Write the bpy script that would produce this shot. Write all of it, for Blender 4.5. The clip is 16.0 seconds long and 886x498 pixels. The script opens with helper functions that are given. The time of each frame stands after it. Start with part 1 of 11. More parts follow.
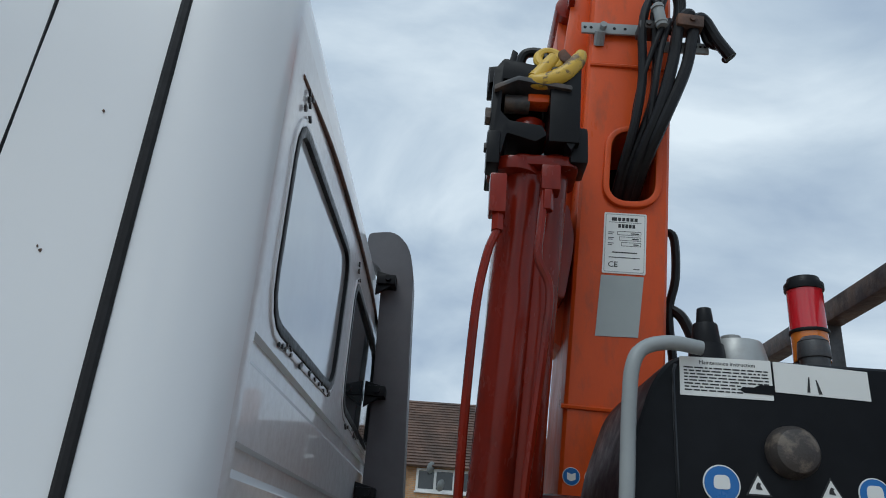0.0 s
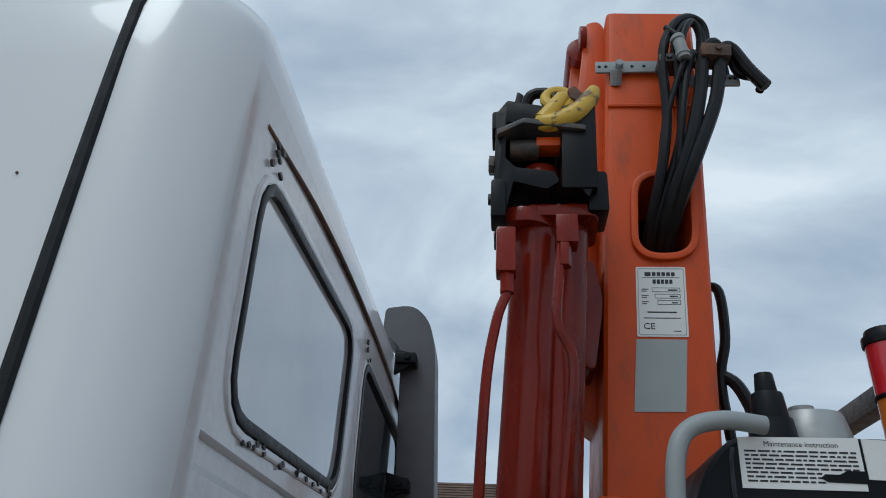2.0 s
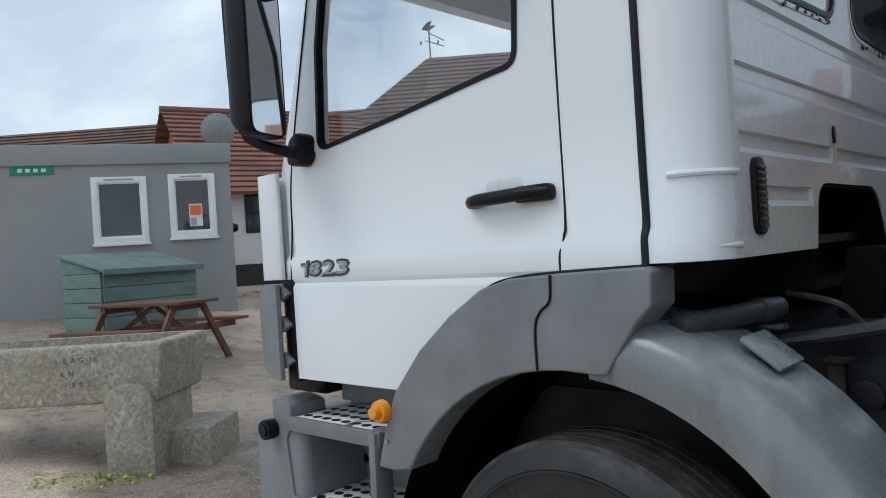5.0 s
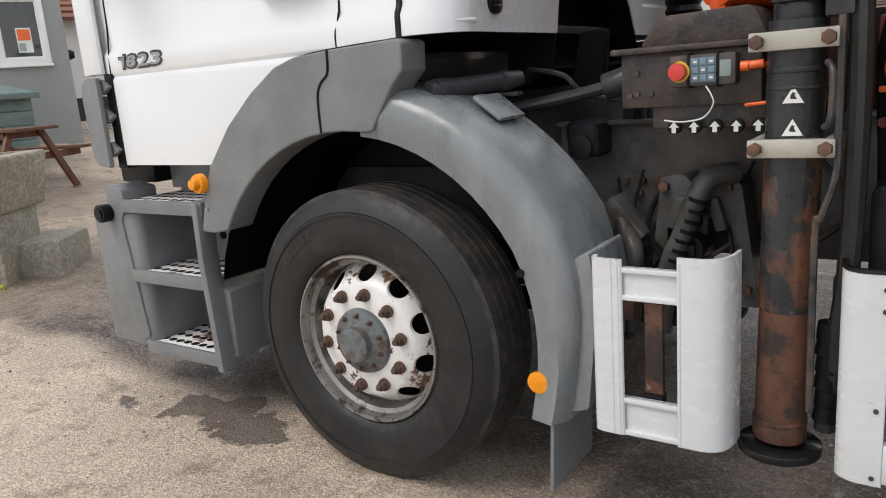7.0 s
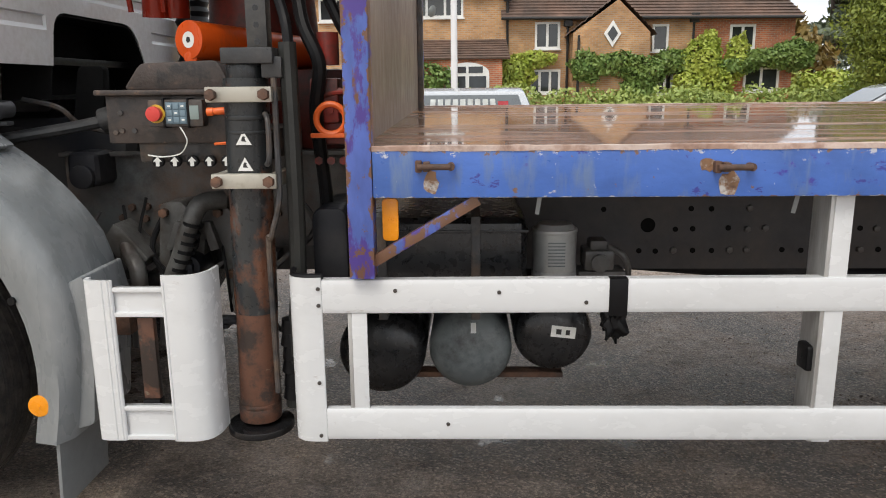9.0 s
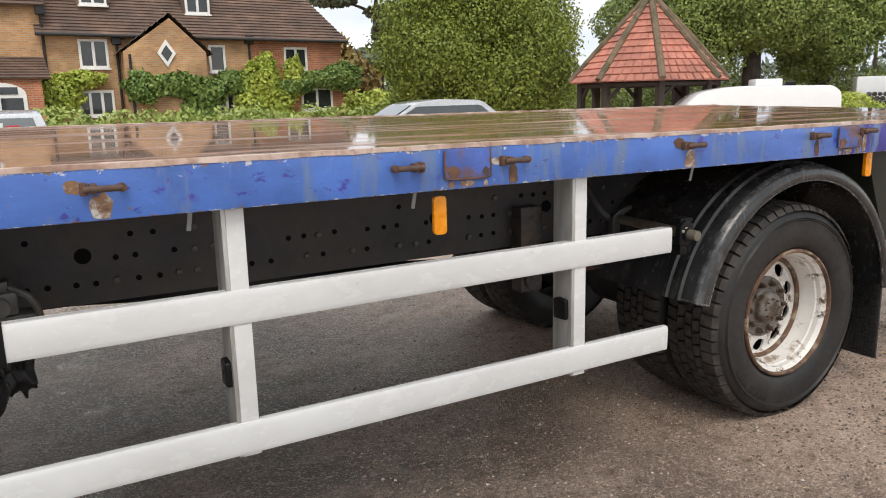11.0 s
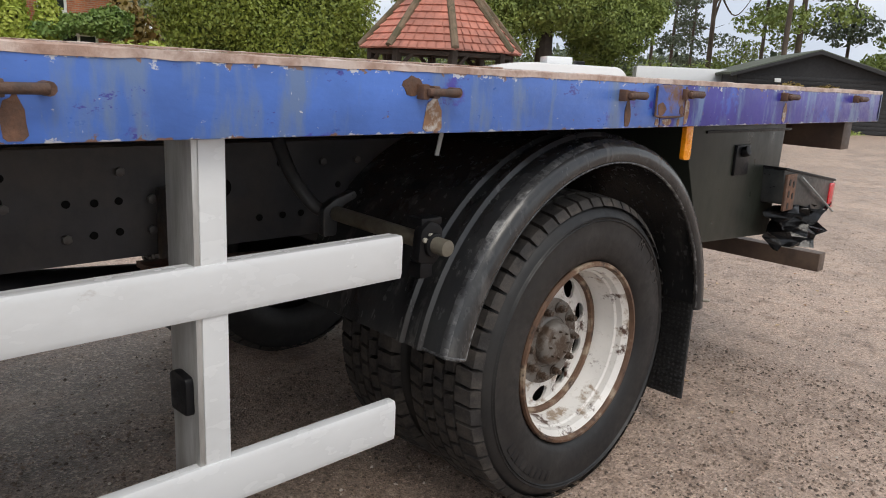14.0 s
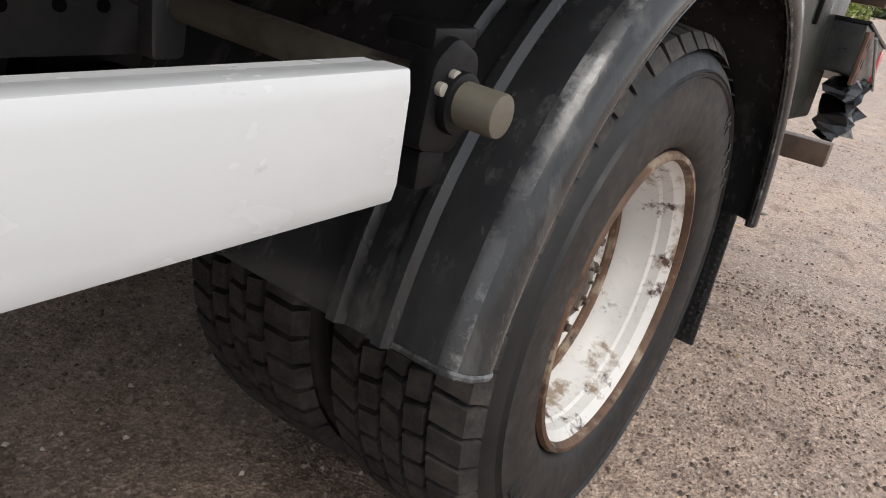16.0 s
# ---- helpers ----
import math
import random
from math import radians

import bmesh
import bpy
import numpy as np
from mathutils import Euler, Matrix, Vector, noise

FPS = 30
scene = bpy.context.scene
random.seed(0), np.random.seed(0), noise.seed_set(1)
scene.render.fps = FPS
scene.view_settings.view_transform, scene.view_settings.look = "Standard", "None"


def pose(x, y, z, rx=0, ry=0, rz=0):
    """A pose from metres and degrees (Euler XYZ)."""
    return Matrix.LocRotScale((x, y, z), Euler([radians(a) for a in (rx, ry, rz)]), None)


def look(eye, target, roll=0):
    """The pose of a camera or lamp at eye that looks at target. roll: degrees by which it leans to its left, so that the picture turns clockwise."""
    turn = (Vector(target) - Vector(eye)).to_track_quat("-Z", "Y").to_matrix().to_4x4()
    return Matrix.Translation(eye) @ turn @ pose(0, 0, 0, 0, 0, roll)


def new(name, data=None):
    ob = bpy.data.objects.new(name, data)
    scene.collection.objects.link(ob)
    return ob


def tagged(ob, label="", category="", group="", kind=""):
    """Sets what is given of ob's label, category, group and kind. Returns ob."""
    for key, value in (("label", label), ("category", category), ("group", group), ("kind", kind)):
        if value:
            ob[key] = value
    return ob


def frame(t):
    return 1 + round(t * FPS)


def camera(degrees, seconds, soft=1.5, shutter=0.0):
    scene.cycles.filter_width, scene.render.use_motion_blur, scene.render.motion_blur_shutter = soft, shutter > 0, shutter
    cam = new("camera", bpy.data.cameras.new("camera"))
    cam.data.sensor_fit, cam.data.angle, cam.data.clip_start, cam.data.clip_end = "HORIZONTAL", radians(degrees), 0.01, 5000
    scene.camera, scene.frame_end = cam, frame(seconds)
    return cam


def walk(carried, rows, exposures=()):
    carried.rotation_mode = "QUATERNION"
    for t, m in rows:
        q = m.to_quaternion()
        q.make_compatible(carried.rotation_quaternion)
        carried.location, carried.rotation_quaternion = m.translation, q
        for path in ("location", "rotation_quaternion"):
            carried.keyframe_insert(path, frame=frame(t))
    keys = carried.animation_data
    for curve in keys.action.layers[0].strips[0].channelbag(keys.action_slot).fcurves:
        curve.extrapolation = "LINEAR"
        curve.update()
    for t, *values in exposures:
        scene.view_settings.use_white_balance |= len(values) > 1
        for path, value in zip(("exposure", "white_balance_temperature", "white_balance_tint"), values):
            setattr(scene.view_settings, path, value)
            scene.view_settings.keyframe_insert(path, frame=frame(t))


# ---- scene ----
cam = camera(61.5, 16.0, 1.0)
PATH = [
    (0, (1.185, -0.947, 1.971), (1.135, 0.902, 2.731), 4.3),
    (0.5, (1.260, -0.748, 2.032), (1.232, 1.059, 2.888), 4.0),
    (1, (1.280, -0.681, 2.093), (1.256, 1.070, 3.059), 3.7),
    (1.5, (1.291, -0.663, 2.102), (1.237, 1.049, 3.136), 3.7),
    (2, (1.261, -0.720, 2.052), (1.091, 1.038, 2.991), 2.8),
    (2.5, (1.310, -0.912, 1.973), (0.915, 0.861, 2.810), 2.1),
    (3, (1.277, -1.108, 1.932), (0.646, 0.653, 2.639), 1.2),
    (3.5, (1.273, -1.281, 1.878), (0.392, 0.426, 2.433), 0.2),
    (4, (1.406, -1.375, 1.812), (0.301, 0.246, 2.203), -1.0),
    (4.5, (1.507, -1.480, 1.737), (0.203, 0.022, 1.949), -1.9),
    (4.7, (1.534, -1.539, 1.718), (0.169, -0.082, 1.840), -2.4),
    (6.8, (1.993, -1.762, 1.476), (0.791, -0.215, 1.074), -4.6),
    (7, (2.068, -1.803, 1.482), (0.958, -0.198, 1.043), -4.4),
    (7.5, (2.222, -1.880, 1.497), (1.340, -0.151, 1.011), -3.6),
    (8, (2.260, -1.942, 1.512), (1.655, -0.099, 1.023), -2.2),
    (8.5, (2.294, -1.995, 1.519), (1.964, -0.078, 1.056), -1.1),
    (9, (2.415, -2.038, 1.531), (2.344, -0.085, 1.104), -0.6),
    (9.5, (2.539, -2.081, 1.532), (2.711, -0.129, 1.132), -0.5),
    (10, (2.645, -2.111, 1.526), (3.064, -0.194, 1.136), -0.7),
    (10.2, (2.697, -2.123, 1.523), (3.222, -0.233, 1.134), -0.8),
    (12.3, (3.49, -1.749, 1.478), (4.781, -0.275, 1.078), -1.9),
    (12.5, (3.562, -1.711, 1.473), (4.825, -0.213, 1.075), -1.9),
    (13, (3.725, -1.562, 1.448), (4.97, -0.05, 1.045), -0.8),
    (13.5, (3.87, -1.366, 1.422), (5.183, 0.083, 1.001), 1.3),
    (14, (4.063, -1.194, 1.358), (5.424, 0.198, 0.899), 2.8),
    (14.5, (4.262, -0.998, 1.319), (5.661, 0.337, 0.809), 3.5),
    (15, (4.384, -0.76, 1.28), (5.818, 0.508, 0.701), 4.3),
    (15.5, (4.541, -0.503, 1.214), (6.036, 0.636, 0.528), 6.2),
    (16, (4.72, -0.281, 1.092), (6.272, 0.706, 0.309), 10.2),
]
SKY_GAIN = 9.0
walk(cam, [(t, look(eye, target, roll)) for t, eye, target, roll in PATH],
     [(0.0, -0.18, 5720, 2), (1.5, -0.28, 5680, 2), (2.5, -0.26, 5700, 2), (4.7, 0.03, 5760, 3), (6.8, 0.62, 6600, 10), (9.0, 0.80, 6850, 10), (10.2, 0.85, 6850, 10), (12.3, 0.68, 7100, 10), (13.5, 0.62, 6900, 10), (14.6, 0.50, 6600, 10), (15.5, 0.68, 6700, 10), (16.0, 0.78, 6700, 10)])

# ---- light ----
world = bpy.data.worlds.new("overcast_sky")
scene.world = world
world.use_nodes = True
wn, wl = world.node_tree.nodes, world.node_tree.links
wn.clear()
w_out = wn.new("ShaderNodeOutputWorld")
w_bg = wn.new("ShaderNodeBackground")
w_sky = wn.new("ShaderNodeTexSky")
w_sky.sky_type, w_sky.sun_disc = "NISHITA", False
w_sky.sun_elevation, w_sky.sun_rotation = radians(48), radians(200)
w_sky.dust_density = 3.0
w_tc = wn.new("ShaderNodeTexCoord")
w_map = wn.new("ShaderNodeMapping")
w_map.inputs["Scale"].default_value = (1.0, 1.0, 2.2)
w_map.inputs["Location"].default_value = (0.35, 0.2, 0.1)
w_noise = wn.new("ShaderNodeTexNoise")
w_noise.inputs["Scale"].default_value = 2.2
w_noise.inputs["Detail"].default_value = 7.0
w_noise.inputs["Roughness"].default_value = 0.52
w_noise.inputs["Distortion"].default_value = 0.4
w_ramp = wn.new("ShaderNodeValToRGB")
w_ramp.color_ramp.elements[0].position, w_ramp.color_ramp.elements[0].color = 0.36, (0.50, 0.565, 0.68, 1)
w_ramp.color_ramp.elements[1].position, w_ramp.color_ramp.elements[1].color = 0.68, (1.12, 1.12, 1.12, 1)
w_mid = w_ramp.color_ramp.elements.new(0.5)
w_mid.color = (0.72, 0.77, 0.84, 1)
w_gain = wn.new("ShaderNodeMix")
w_gain.data_type, w_gain.blend_type = "RGBA", "MIX"
w_gain.inputs["Factor"].default_value = 0.93
w_scale = wn.new("ShaderNodeVectorMath")
w_scale.operation = "SCALE"
w_scale.inputs["Scale"].default_value = SKY_GAIN
wl.new(w_tc.outputs["Generated"], w_map.inputs["Vector"])
wl.new(w_map.outputs["Vector"], w_noise.inputs["Vector"])
wl.new(w_noise.outputs["Fac"], w_ramp.inputs["Fac"])
wl.new(w_ramp.outputs["Color"], w_scale.inputs[0])
wl.new(w_sky.outputs["Color"], w_gain.inputs["A"])
wl.new(w_scale.outputs["Vector"], w_gain.inputs["B"])
wl.new(w_gain.outputs["Result"], w_bg.inputs["Color"])
w_bg.inputs["Strength"].default_value = 0.1
wl.new(w_bg.outputs["Background"], w_out.inputs["Surface"])

sun = new("sun", bpy.data.lights.new("sun", "SUN"))
sun.data.energy, sun.data.angle, sun.data.color = 0.9, radians(25), (1.0, 0.96, 0.9)
sun.matrix_world = look((0, 0, 30), (4.5, 10.0, 14.0))


# ---- materials ----
def mat(name, base, rough=0.5, metal=0.0, var=0.12, scale=6.0, bump=0.0, bscale=120.0, second=None, share=0.0, sscale=5.0,
        srough=None, third=None, tshare=0.0, tscale=14.0, coat=0.0, stretch=(1, 1, 1), rvar=0.12, soft=0.03, trans=0.0, object_random=0.0, spec=0.5):
    m = bpy.data.materials.new(name)
    m.use_nodes = True
    n, l = m.node_tree.nodes, m.node_tree.links
    b = n["Principled BSDF"]
    tc = n.new("ShaderNodeTexCoord")
    mp = n.new("ShaderNodeMapping")
    mp.inputs["Scale"].default_value = stretch
    l.new(tc.outputs["Object"], mp.inputs["Vector"])

    def noise_node(s, detail=5.0, rgh=0.6):
        t = n.new("ShaderNodeTexNoise")
        t.inputs["Scale"].default_value, t.inputs["Detail"].default_value, t.inputs["Roughness"].default_value = s, detail, rgh
        l.new(mp.outputs["Vector"], t.inputs["Vector"])
        return t

    def mix(fac, a, c):
        x = n.new("ShaderNodeMix")
        x.data_type = "RGBA"
        l.new(fac, x.inputs["Factor"])
        for sock, v in (("A", a), ("B", c)):
            if isinstance(v, tuple):
                x.inputs[sock].default_value = (*v, 1)
            else:
                l.new(v, x.inputs[sock])
        return x.outputs["Result"]

    lo = tuple(max(0, c * (1 - var)) for c in base)
    hi = tuple(min(1, c * (1 + var)) for c in base)
    big = noise_node(scale)
    spread = n.new("ShaderNodeMapRange")
    spread.inputs["From Min"].default_value, spread.inputs["From Max"].default_value = 0.3, 0.7
    l.new(big.outputs["Fac"], spread.inputs["Value"])
    col = mix(spread.outputs["Result"], lo, hi)
    rgh = n.new("ShaderNodeMapRange")
    rgh.inputs["From Min"].default_value, rgh.inputs["From Max"].default_value = 0.25, 0.75
    rgh.inputs["To Min"].default_value, rgh.inputs["To Max"].default_value = max(0.02, rough - rvar), min(1, rough + rvar)
    fine = noise_node(scale * 7, 3.0)
    l.new(fine.outputs["Fac"], rgh.inputs["Value"])
    rout = rgh.outputs["Result"]
    for colour, part_of, s in ((second, share, sscale), (third, tshare, tscale)):
        if colour:
            st = noise_node(s, 8.0, 0.68)
            r = n.new("ShaderNodeMapRange")
            edge = 0.5 + 0.28 * (0.5 - part_of)
            r.inputs["From Min"].default_value, r.inputs["From Max"].default_value = edge - soft, edge + soft
            l.new(st.outputs["Fac"], r.inputs["Value"])
            col = mix(r.outputs["Result"], col, colour)
            if srough is not None:
                rm = n.new("ShaderNodeMix")
                l.new(r.outputs["Result"], rm.inputs["Factor"])
                l.new(rout, rm.inputs["A"])
                rm.inputs["B"].default_value = srough
                rout = rm.outputs["Result"]
    if object_random:
        oi = n.new("ShaderNodeObjectInfo")
        hv = n.new("ShaderNodeHueSaturation")
        mr = n.new("ShaderNodeMapRange")
        mr.inputs["To Min"].default_value, mr.inputs["To Max"].default_value = 1 - object_random, 1 + object_random
        l.new(oi.outputs["Random"], mr.inputs["Value"])
        l.new(mr.outputs["Result"], hv.inputs["Value"])
        l.new(col, hv.inputs["Color"])
        col = hv.outputs["Color"]
    l.new(col, b.inputs["Base Color"])
    l.new(rout, b.inputs["Roughness"])
    b.inputs["Metallic"].default_value = metal
    b.inputs["Specular IOR Level"].default_value = spec
    b.inputs["Coat Weight"].default_value = coat
    b.inputs["Transmission Weight"].default_value = trans
    if bump:
        bn = noise_node(bscale, 4.0)
        bu = n.new("ShaderNodeBump")
        bu.inputs["Strength"].default_value, bu.inputs["Distance"].default_value = bump, 0.01
        l.new(bn.outputs["Fac"], bu.inputs["Height"])
        l.new(bu.outputs["Normal"], b.inputs["Normal"])
    return m


def glass(name, tint=(0.9, 0.95, 0.95)):
    m = bpy.data.materials.new(name)
    m.use_nodes = True
    n, l = m.node_tree.nodes, m.node_tree.links
    n.remove(n["Principled BSDF"])
    t, g, x, f = n.new("ShaderNodeBsdfTransparent"), n.new("ShaderNodeBsdfGlossy"), n.new("ShaderNodeMixShader"), n.new("ShaderNodeValue")
    t.inputs["Color"].default_value = (*tint, 1)
    g.inputs["Roughness"].default_value = 0.02
    f.outputs["Value"].default_value = 0.06
    l.new(f.outputs["Value"], x.inputs["Fac"])
    l.new(t.outputs["BSDF"], x.inputs[1])
    l.new(g.outputs["BSDF"], x.inputs[2])
    l.new(x.outputs["Shader"], n["Material Output"].inputs["Surface"])
    return m


M_white = mat("white_cab_paint", (0.76, 0.775, 0.785), 0.26, coat=0.5, var=0.02, scale=1.5, rvar=0.01, second=(0.75, 0.765, 0.775), share=0.12, sscale=3, soft=0.3)
M_white_dirty = mat("rain_streaked_white_paint", (0.735, 0.73, 0.735), 0.24, coat=0.5, var=0.03, scale=1.5, rvar=0.02, second=(0.69, 0.675, 0.675), share=0.25, sscale=2.0, soft=0.35, third=(0.52, 0.48, 0.46), tshare=-0.35, tscale=34)
M_guard = mat("white_guard_paint", (0.665, 0.675, 0.68), 0.24, var=0.03, scale=3, second=(0.56, 0.565, 0.565), share=0.22, sscale=2.2, soft=0.12, third=(0.22, 0.14, 0.09), tshare=-0.5, tscale=22, bump=0.015, bscale=10, stretch=(0.5, 1, 1))
M_alloy = mat("dull_aluminium_post", (0.55, 0.55, 0.54), 0.42, 0.55, second=(0.35, 0.34, 0.32), share=0.4, sscale=7, soft=0.15, stretch=(4, 4, 0.6))
M_grey = mat("grey_plastic", (0.165, 0.173, 0.178), 0.42, var=0.08, scale=3, bump=0.03, bscale=300, second=(0.23, 0.24, 0.245), share=0.25, sscale=3, soft=0.2)
# Paler upright streaks paint the mudguard's reflections into its colour.
M_grey_smooth = mat("grey_mudguard_plastic", (0.198, 0.212, 0.218), 0.28, var=0.10, scale=2.5, second=(0.28, 0.29, 0.295), share=0.24, sscale=2.6, soft=0.08, third=(0.16, 0.17, 0.17), tshare=0.1, tscale=8, bump=0.02, bscale=90, stretch=(1, 1, 0.35))
M_black = mat("black_plastic", (0.007, 0.007, 0.008), 0.40, var=0.3, scale=8, bump=0.03, bscale=200, spec=0.2)
M_black_gloss = mat("glossy_black_plastic", (0.012, 0.012, 0.013), 0.14, var=0.2, scale=5)
# Near-black that stands in for shade in voids, holes and recesses.
M_void_black = mat("shaded_void_black", (0.008, 0.008, 0.008), 0.9, spec=0.1)
M_gasket = mat("black_rubber_strip", (0.014, 0.014, 0.015), 0.6, bump=0.15, bscale=150, spec=0.3)
M_tyre = mat("worn_black_rubber", (0.011, 0.011, 0.012), 0.50, var=0.3, scale=5, second=(0.024, 0.023, 0.022), share=0.35, sscale=3.5, soft=0.15, third=(0.045, 0.042, 0.04), tshare=-0.15, tscale=9, bump=0.06, bscale=70, spec=0.4)
M_tread = mat("dusty_tread_rubber", (0.030, 0.028, 0.028), 0.7, var=0.35, scale=20, second=(0.078, 0.068, 0.060), share=0.35, sscale=16, soft=0.12, bump=0.2, bscale=120, spec=0.3)
M_rim = mat("chipped_white_wheel_paint", (0.76, 0.745, 0.72), 0.26, var=0.05, scale=6, second=(0.20, 0.12, 0.075), share=0.13, sscale=6, third=(0.085, 0.042, 0.026), tshare=0.10, tscale=11, bump=0.04, bscale=40, soft=0.015)
M_rim_edge = mat("bare_rim_edge", (0.26, 0.245, 0.23), 0.34, 0.55, second=(0.06, 0.04, 0.03), share=0.22, sscale=10, soft=0.04, bump=0.1)
M_hub = mat("grey_painted_hub", (0.12, 0.135, 0.14), 0.42, second=(0.20, 0.205, 0.20), share=0.25, sscale=14, soft=0.08, third=(0.08, 0.05, 0.037), tshare=0.28, tscale=20, bump=0.08)
M_rust = mat("rusty_steel", (0.15, 0.075, 0.045), 0.75, var=0.4, scale=18, second=(0.07, 0.045, 0.035), share=0.45, sscale=10, soft=0.1, bump=0.3, bscale=90)
M_dark_metal = mat("grimy_dark_steel", (0.045, 0.045, 0.047), 0.48, var=0.35, scale=9, second=(0.10, 0.070, 0.050), share=0.35, sscale=7, soft=0.08, third=(0.012, 0.012, 0.012), tshare=0.2, tscale=12, bump=0.2, bscale=50)
M_chassis = mat("dark_chassis_paint", (0.008, 0.009, 0.013), 0.5, var=0.3, scale=4, second=(0.036, 0.034, 0.034), share=0.25, sscale=3, soft=0.15, bump=0.06, spec=0.3)
M_rail = mat("grey_black_frame_paint", (0.034, 0.034, 0.038), 0.5, var=0.3, scale=5, second=(0.055, 0.048, 0.044), share=0.3, sscale=3, soft=0.1, bump=0.08)
M_chassis_brown = mat("rusty_chassis_paint", (0.10, 0.106, 0.108), 0.45, var=0.35, scale=5, second=(0.10, 0.060, 0.040), share=0.55, sscale=2.4, soft=0.08, third=(0.028, 0.026, 0.026), tshare=0.25, tscale=3.6, bump=0.15)
M_staygrey = mat("dull_grey_moulding", (0.055, 0.058, 0.062), 0.42, var=0.15, scale=6, bump=0.05)
M_grimy_shaded = mat("grimy_and_shaded_black_fittings", (0.030, 0.031, 0.033), 0.38, var=0.35, scale=7, second=(0.065, 0.062, 0.058), share=0.3, sscale=6, soft=0.1, bump=0.12)
M_cast = mat("grimy_grey_casting", (0.095, 0.094, 0.09), 0.42, var=0.35, scale=9, second=(0.05, 0.04, 0.034), share=0.35, sscale=8, soft=0.1, bump=0.25, bscale=50)
M_leg = mat("black_leg_paint_with_rust", (0.022, 0.025, 0.027), 0.32, var=0.3, scale=8, second=(0.14, 0.058, 0.032), share=0.40, sscale=4.2, soft=0.03, third=(0.09, 0.085, 0.08), tshare=0.0, tscale=16, bump=0.08, stretch=(1, 1, 0.8))
M_leg_brown = mat("brown_rusted_leg_tube", (0.115, 0.050, 0.030), 0.42, var=0.3, scale=9, second=(0.035, 0.024, 0.020), share=0.46, sscale=6, soft=0.04, third=(0.30, 0.26, 0.19), tshare=-0.05, tscale=14, bump=0.1)
M_orange = mat("orange_crane_paint", (0.70, 0.092, 0.008), 0.36, var=0.1, scale=2.5, second=(0.50, 0.062, 0.008), share=0.35, sscale=2.0, soft=0.2, third=(0.14, 0.06, 0.035), tshare=-0.25, tscale=9, bump=0.02, bscale=30, stretch=(1.5, 1.5, 0.5), spec=0.32)
M_red = mat("red_oxide_cylinder_paint", (0.245, 0.017, 0.005), 0.22, var=0.2, scale=3, second=(0.15, 0.011, 0.005), share=0.40, sscale=2.5, soft=0.2, third=(0.035, 0.012, 0.01), tshare=-0.2, tscale=8, stretch=(1.5, 1.5, 0.5), spec=0.30)
M_red_dirty = mat("dirty_red_valve_paint", (0.25, 0.022, 0.014), 0.45, second=(0.07, 0.03, 0.025), share=0.45, sscale=9, soft=0.1, bump=0.1)
M_yellow = mat("yellow_hook_paint", (0.62, 0.40, 0.045), 0.42, second=(0.16, 0.10, 0.04), share=0.22, sscale=16, bump=0.05)


def worn_rail(m, z_lo, z_hi):
    """Adds pale fine scratches, and bare rusty chips that gather along both long edges."""
    n, l = m.node_tree.nodes, m.node_tree.links
    b = n["Principled BSDF"]
    tc = n.new("ShaderNodeTexCoord")
    col = b.inputs["Base Color"].links[0].from_socket

    def layer(col, stretch, s, lo, hi, colour, edge, rgh=0.6):
        mp, no, mr, mx = n.new("ShaderNodeMapping"), n.new("ShaderNodeTexNoise"), n.new("ShaderNodeMapRange"), n.new("ShaderNodeMix")
        mp.inputs["Scale"].default_value = stretch
        mp.inputs["Rotation"].default_value = (0, 0.3, 0)
        no.inputs["Scale"].default_value, no.inputs["Detail"].default_value, no.inputs["Roughness"].default_value = s, 6, rgh
        l.new(tc.outputs["Object"], mp.inputs["Vector"])
        l.new(mp.outputs["Vector"], no.inputs["Vector"])
        val = no.outputs["Fac"]
        if edge:
            sp, ra = n.new("ShaderNodeSeparateXYZ"), n.new("ShaderNodeValToRGB")
            l.new(tc.outputs["Object"], sp.inputs["Vector"])
            zr = n.new("ShaderNodeMapRange")
            zr.inputs["From Min"].default_value, zr.inputs["From Max"].default_value = z_lo, z_hi
            l.new(sp.outputs["Z"], zr.inputs["Value"])
            l.new(zr.outputs["Result"], ra.inputs["Fac"])
            e = ra.color_ramp.elements
            e[0].position, e[0].color = 0.0, (0.18, 0.18, 0.18, 1)
            e[1].position, e[1].color = 1.0, (0.26, 0.26, 0.26, 1)
            for at, v in ((0.05, 0.05), (0.5, 0.0), (0.82, 0.03), (0.95, 0.13)):
                e.new(at).color = (v, v, v, 1)
            ad = n.new("ShaderNodeMath")
            l.new(val, ad.inputs[0])
            l.new(ra.outputs["Color"], ad.inputs[1])
            val = ad.outputs["Value"]
        mr.inputs["From Min"].default_value, mr.inputs["From Max"].default_value = lo, hi
        l.new(val, mr.inputs["Value"])
        mx.data_type = "RGBA"
        l.new(mr.outputs["Result"], mx.inputs["Factor"])
        l.new(col, mx.inputs["A"])
        mx.inputs["B"].default_value = (*colour, 1)
        return mx.outputs["Result"]

    col = layer(col, (2.2, 1, 0.5), 5, 0.52, 0.62, (0.12, 0.19, 0.36), False)
    col = layer(col, (0.8, 1, 1.6), 9, 0.61, 0.625, (0.045, 0.052, 0.28), False, 0.76)
    col = layer(col, (0.7, 1, 1.0), 40, 0.672, 0.69, (0.50, 0.51, 0.55), True, 0.74)
    col = layer(col, (2.5, 1, 0.5), 75, 0.715, 0.73, (0.50, 0.52, 0.60), False, 0.5)
    col = layer(col, (1, 1, 1), 26, 0.69, 0.715, (0.20, 0.115, 0.085), True, 0.6)
    l.new(col, b.inputs["Base Color"])
    return m


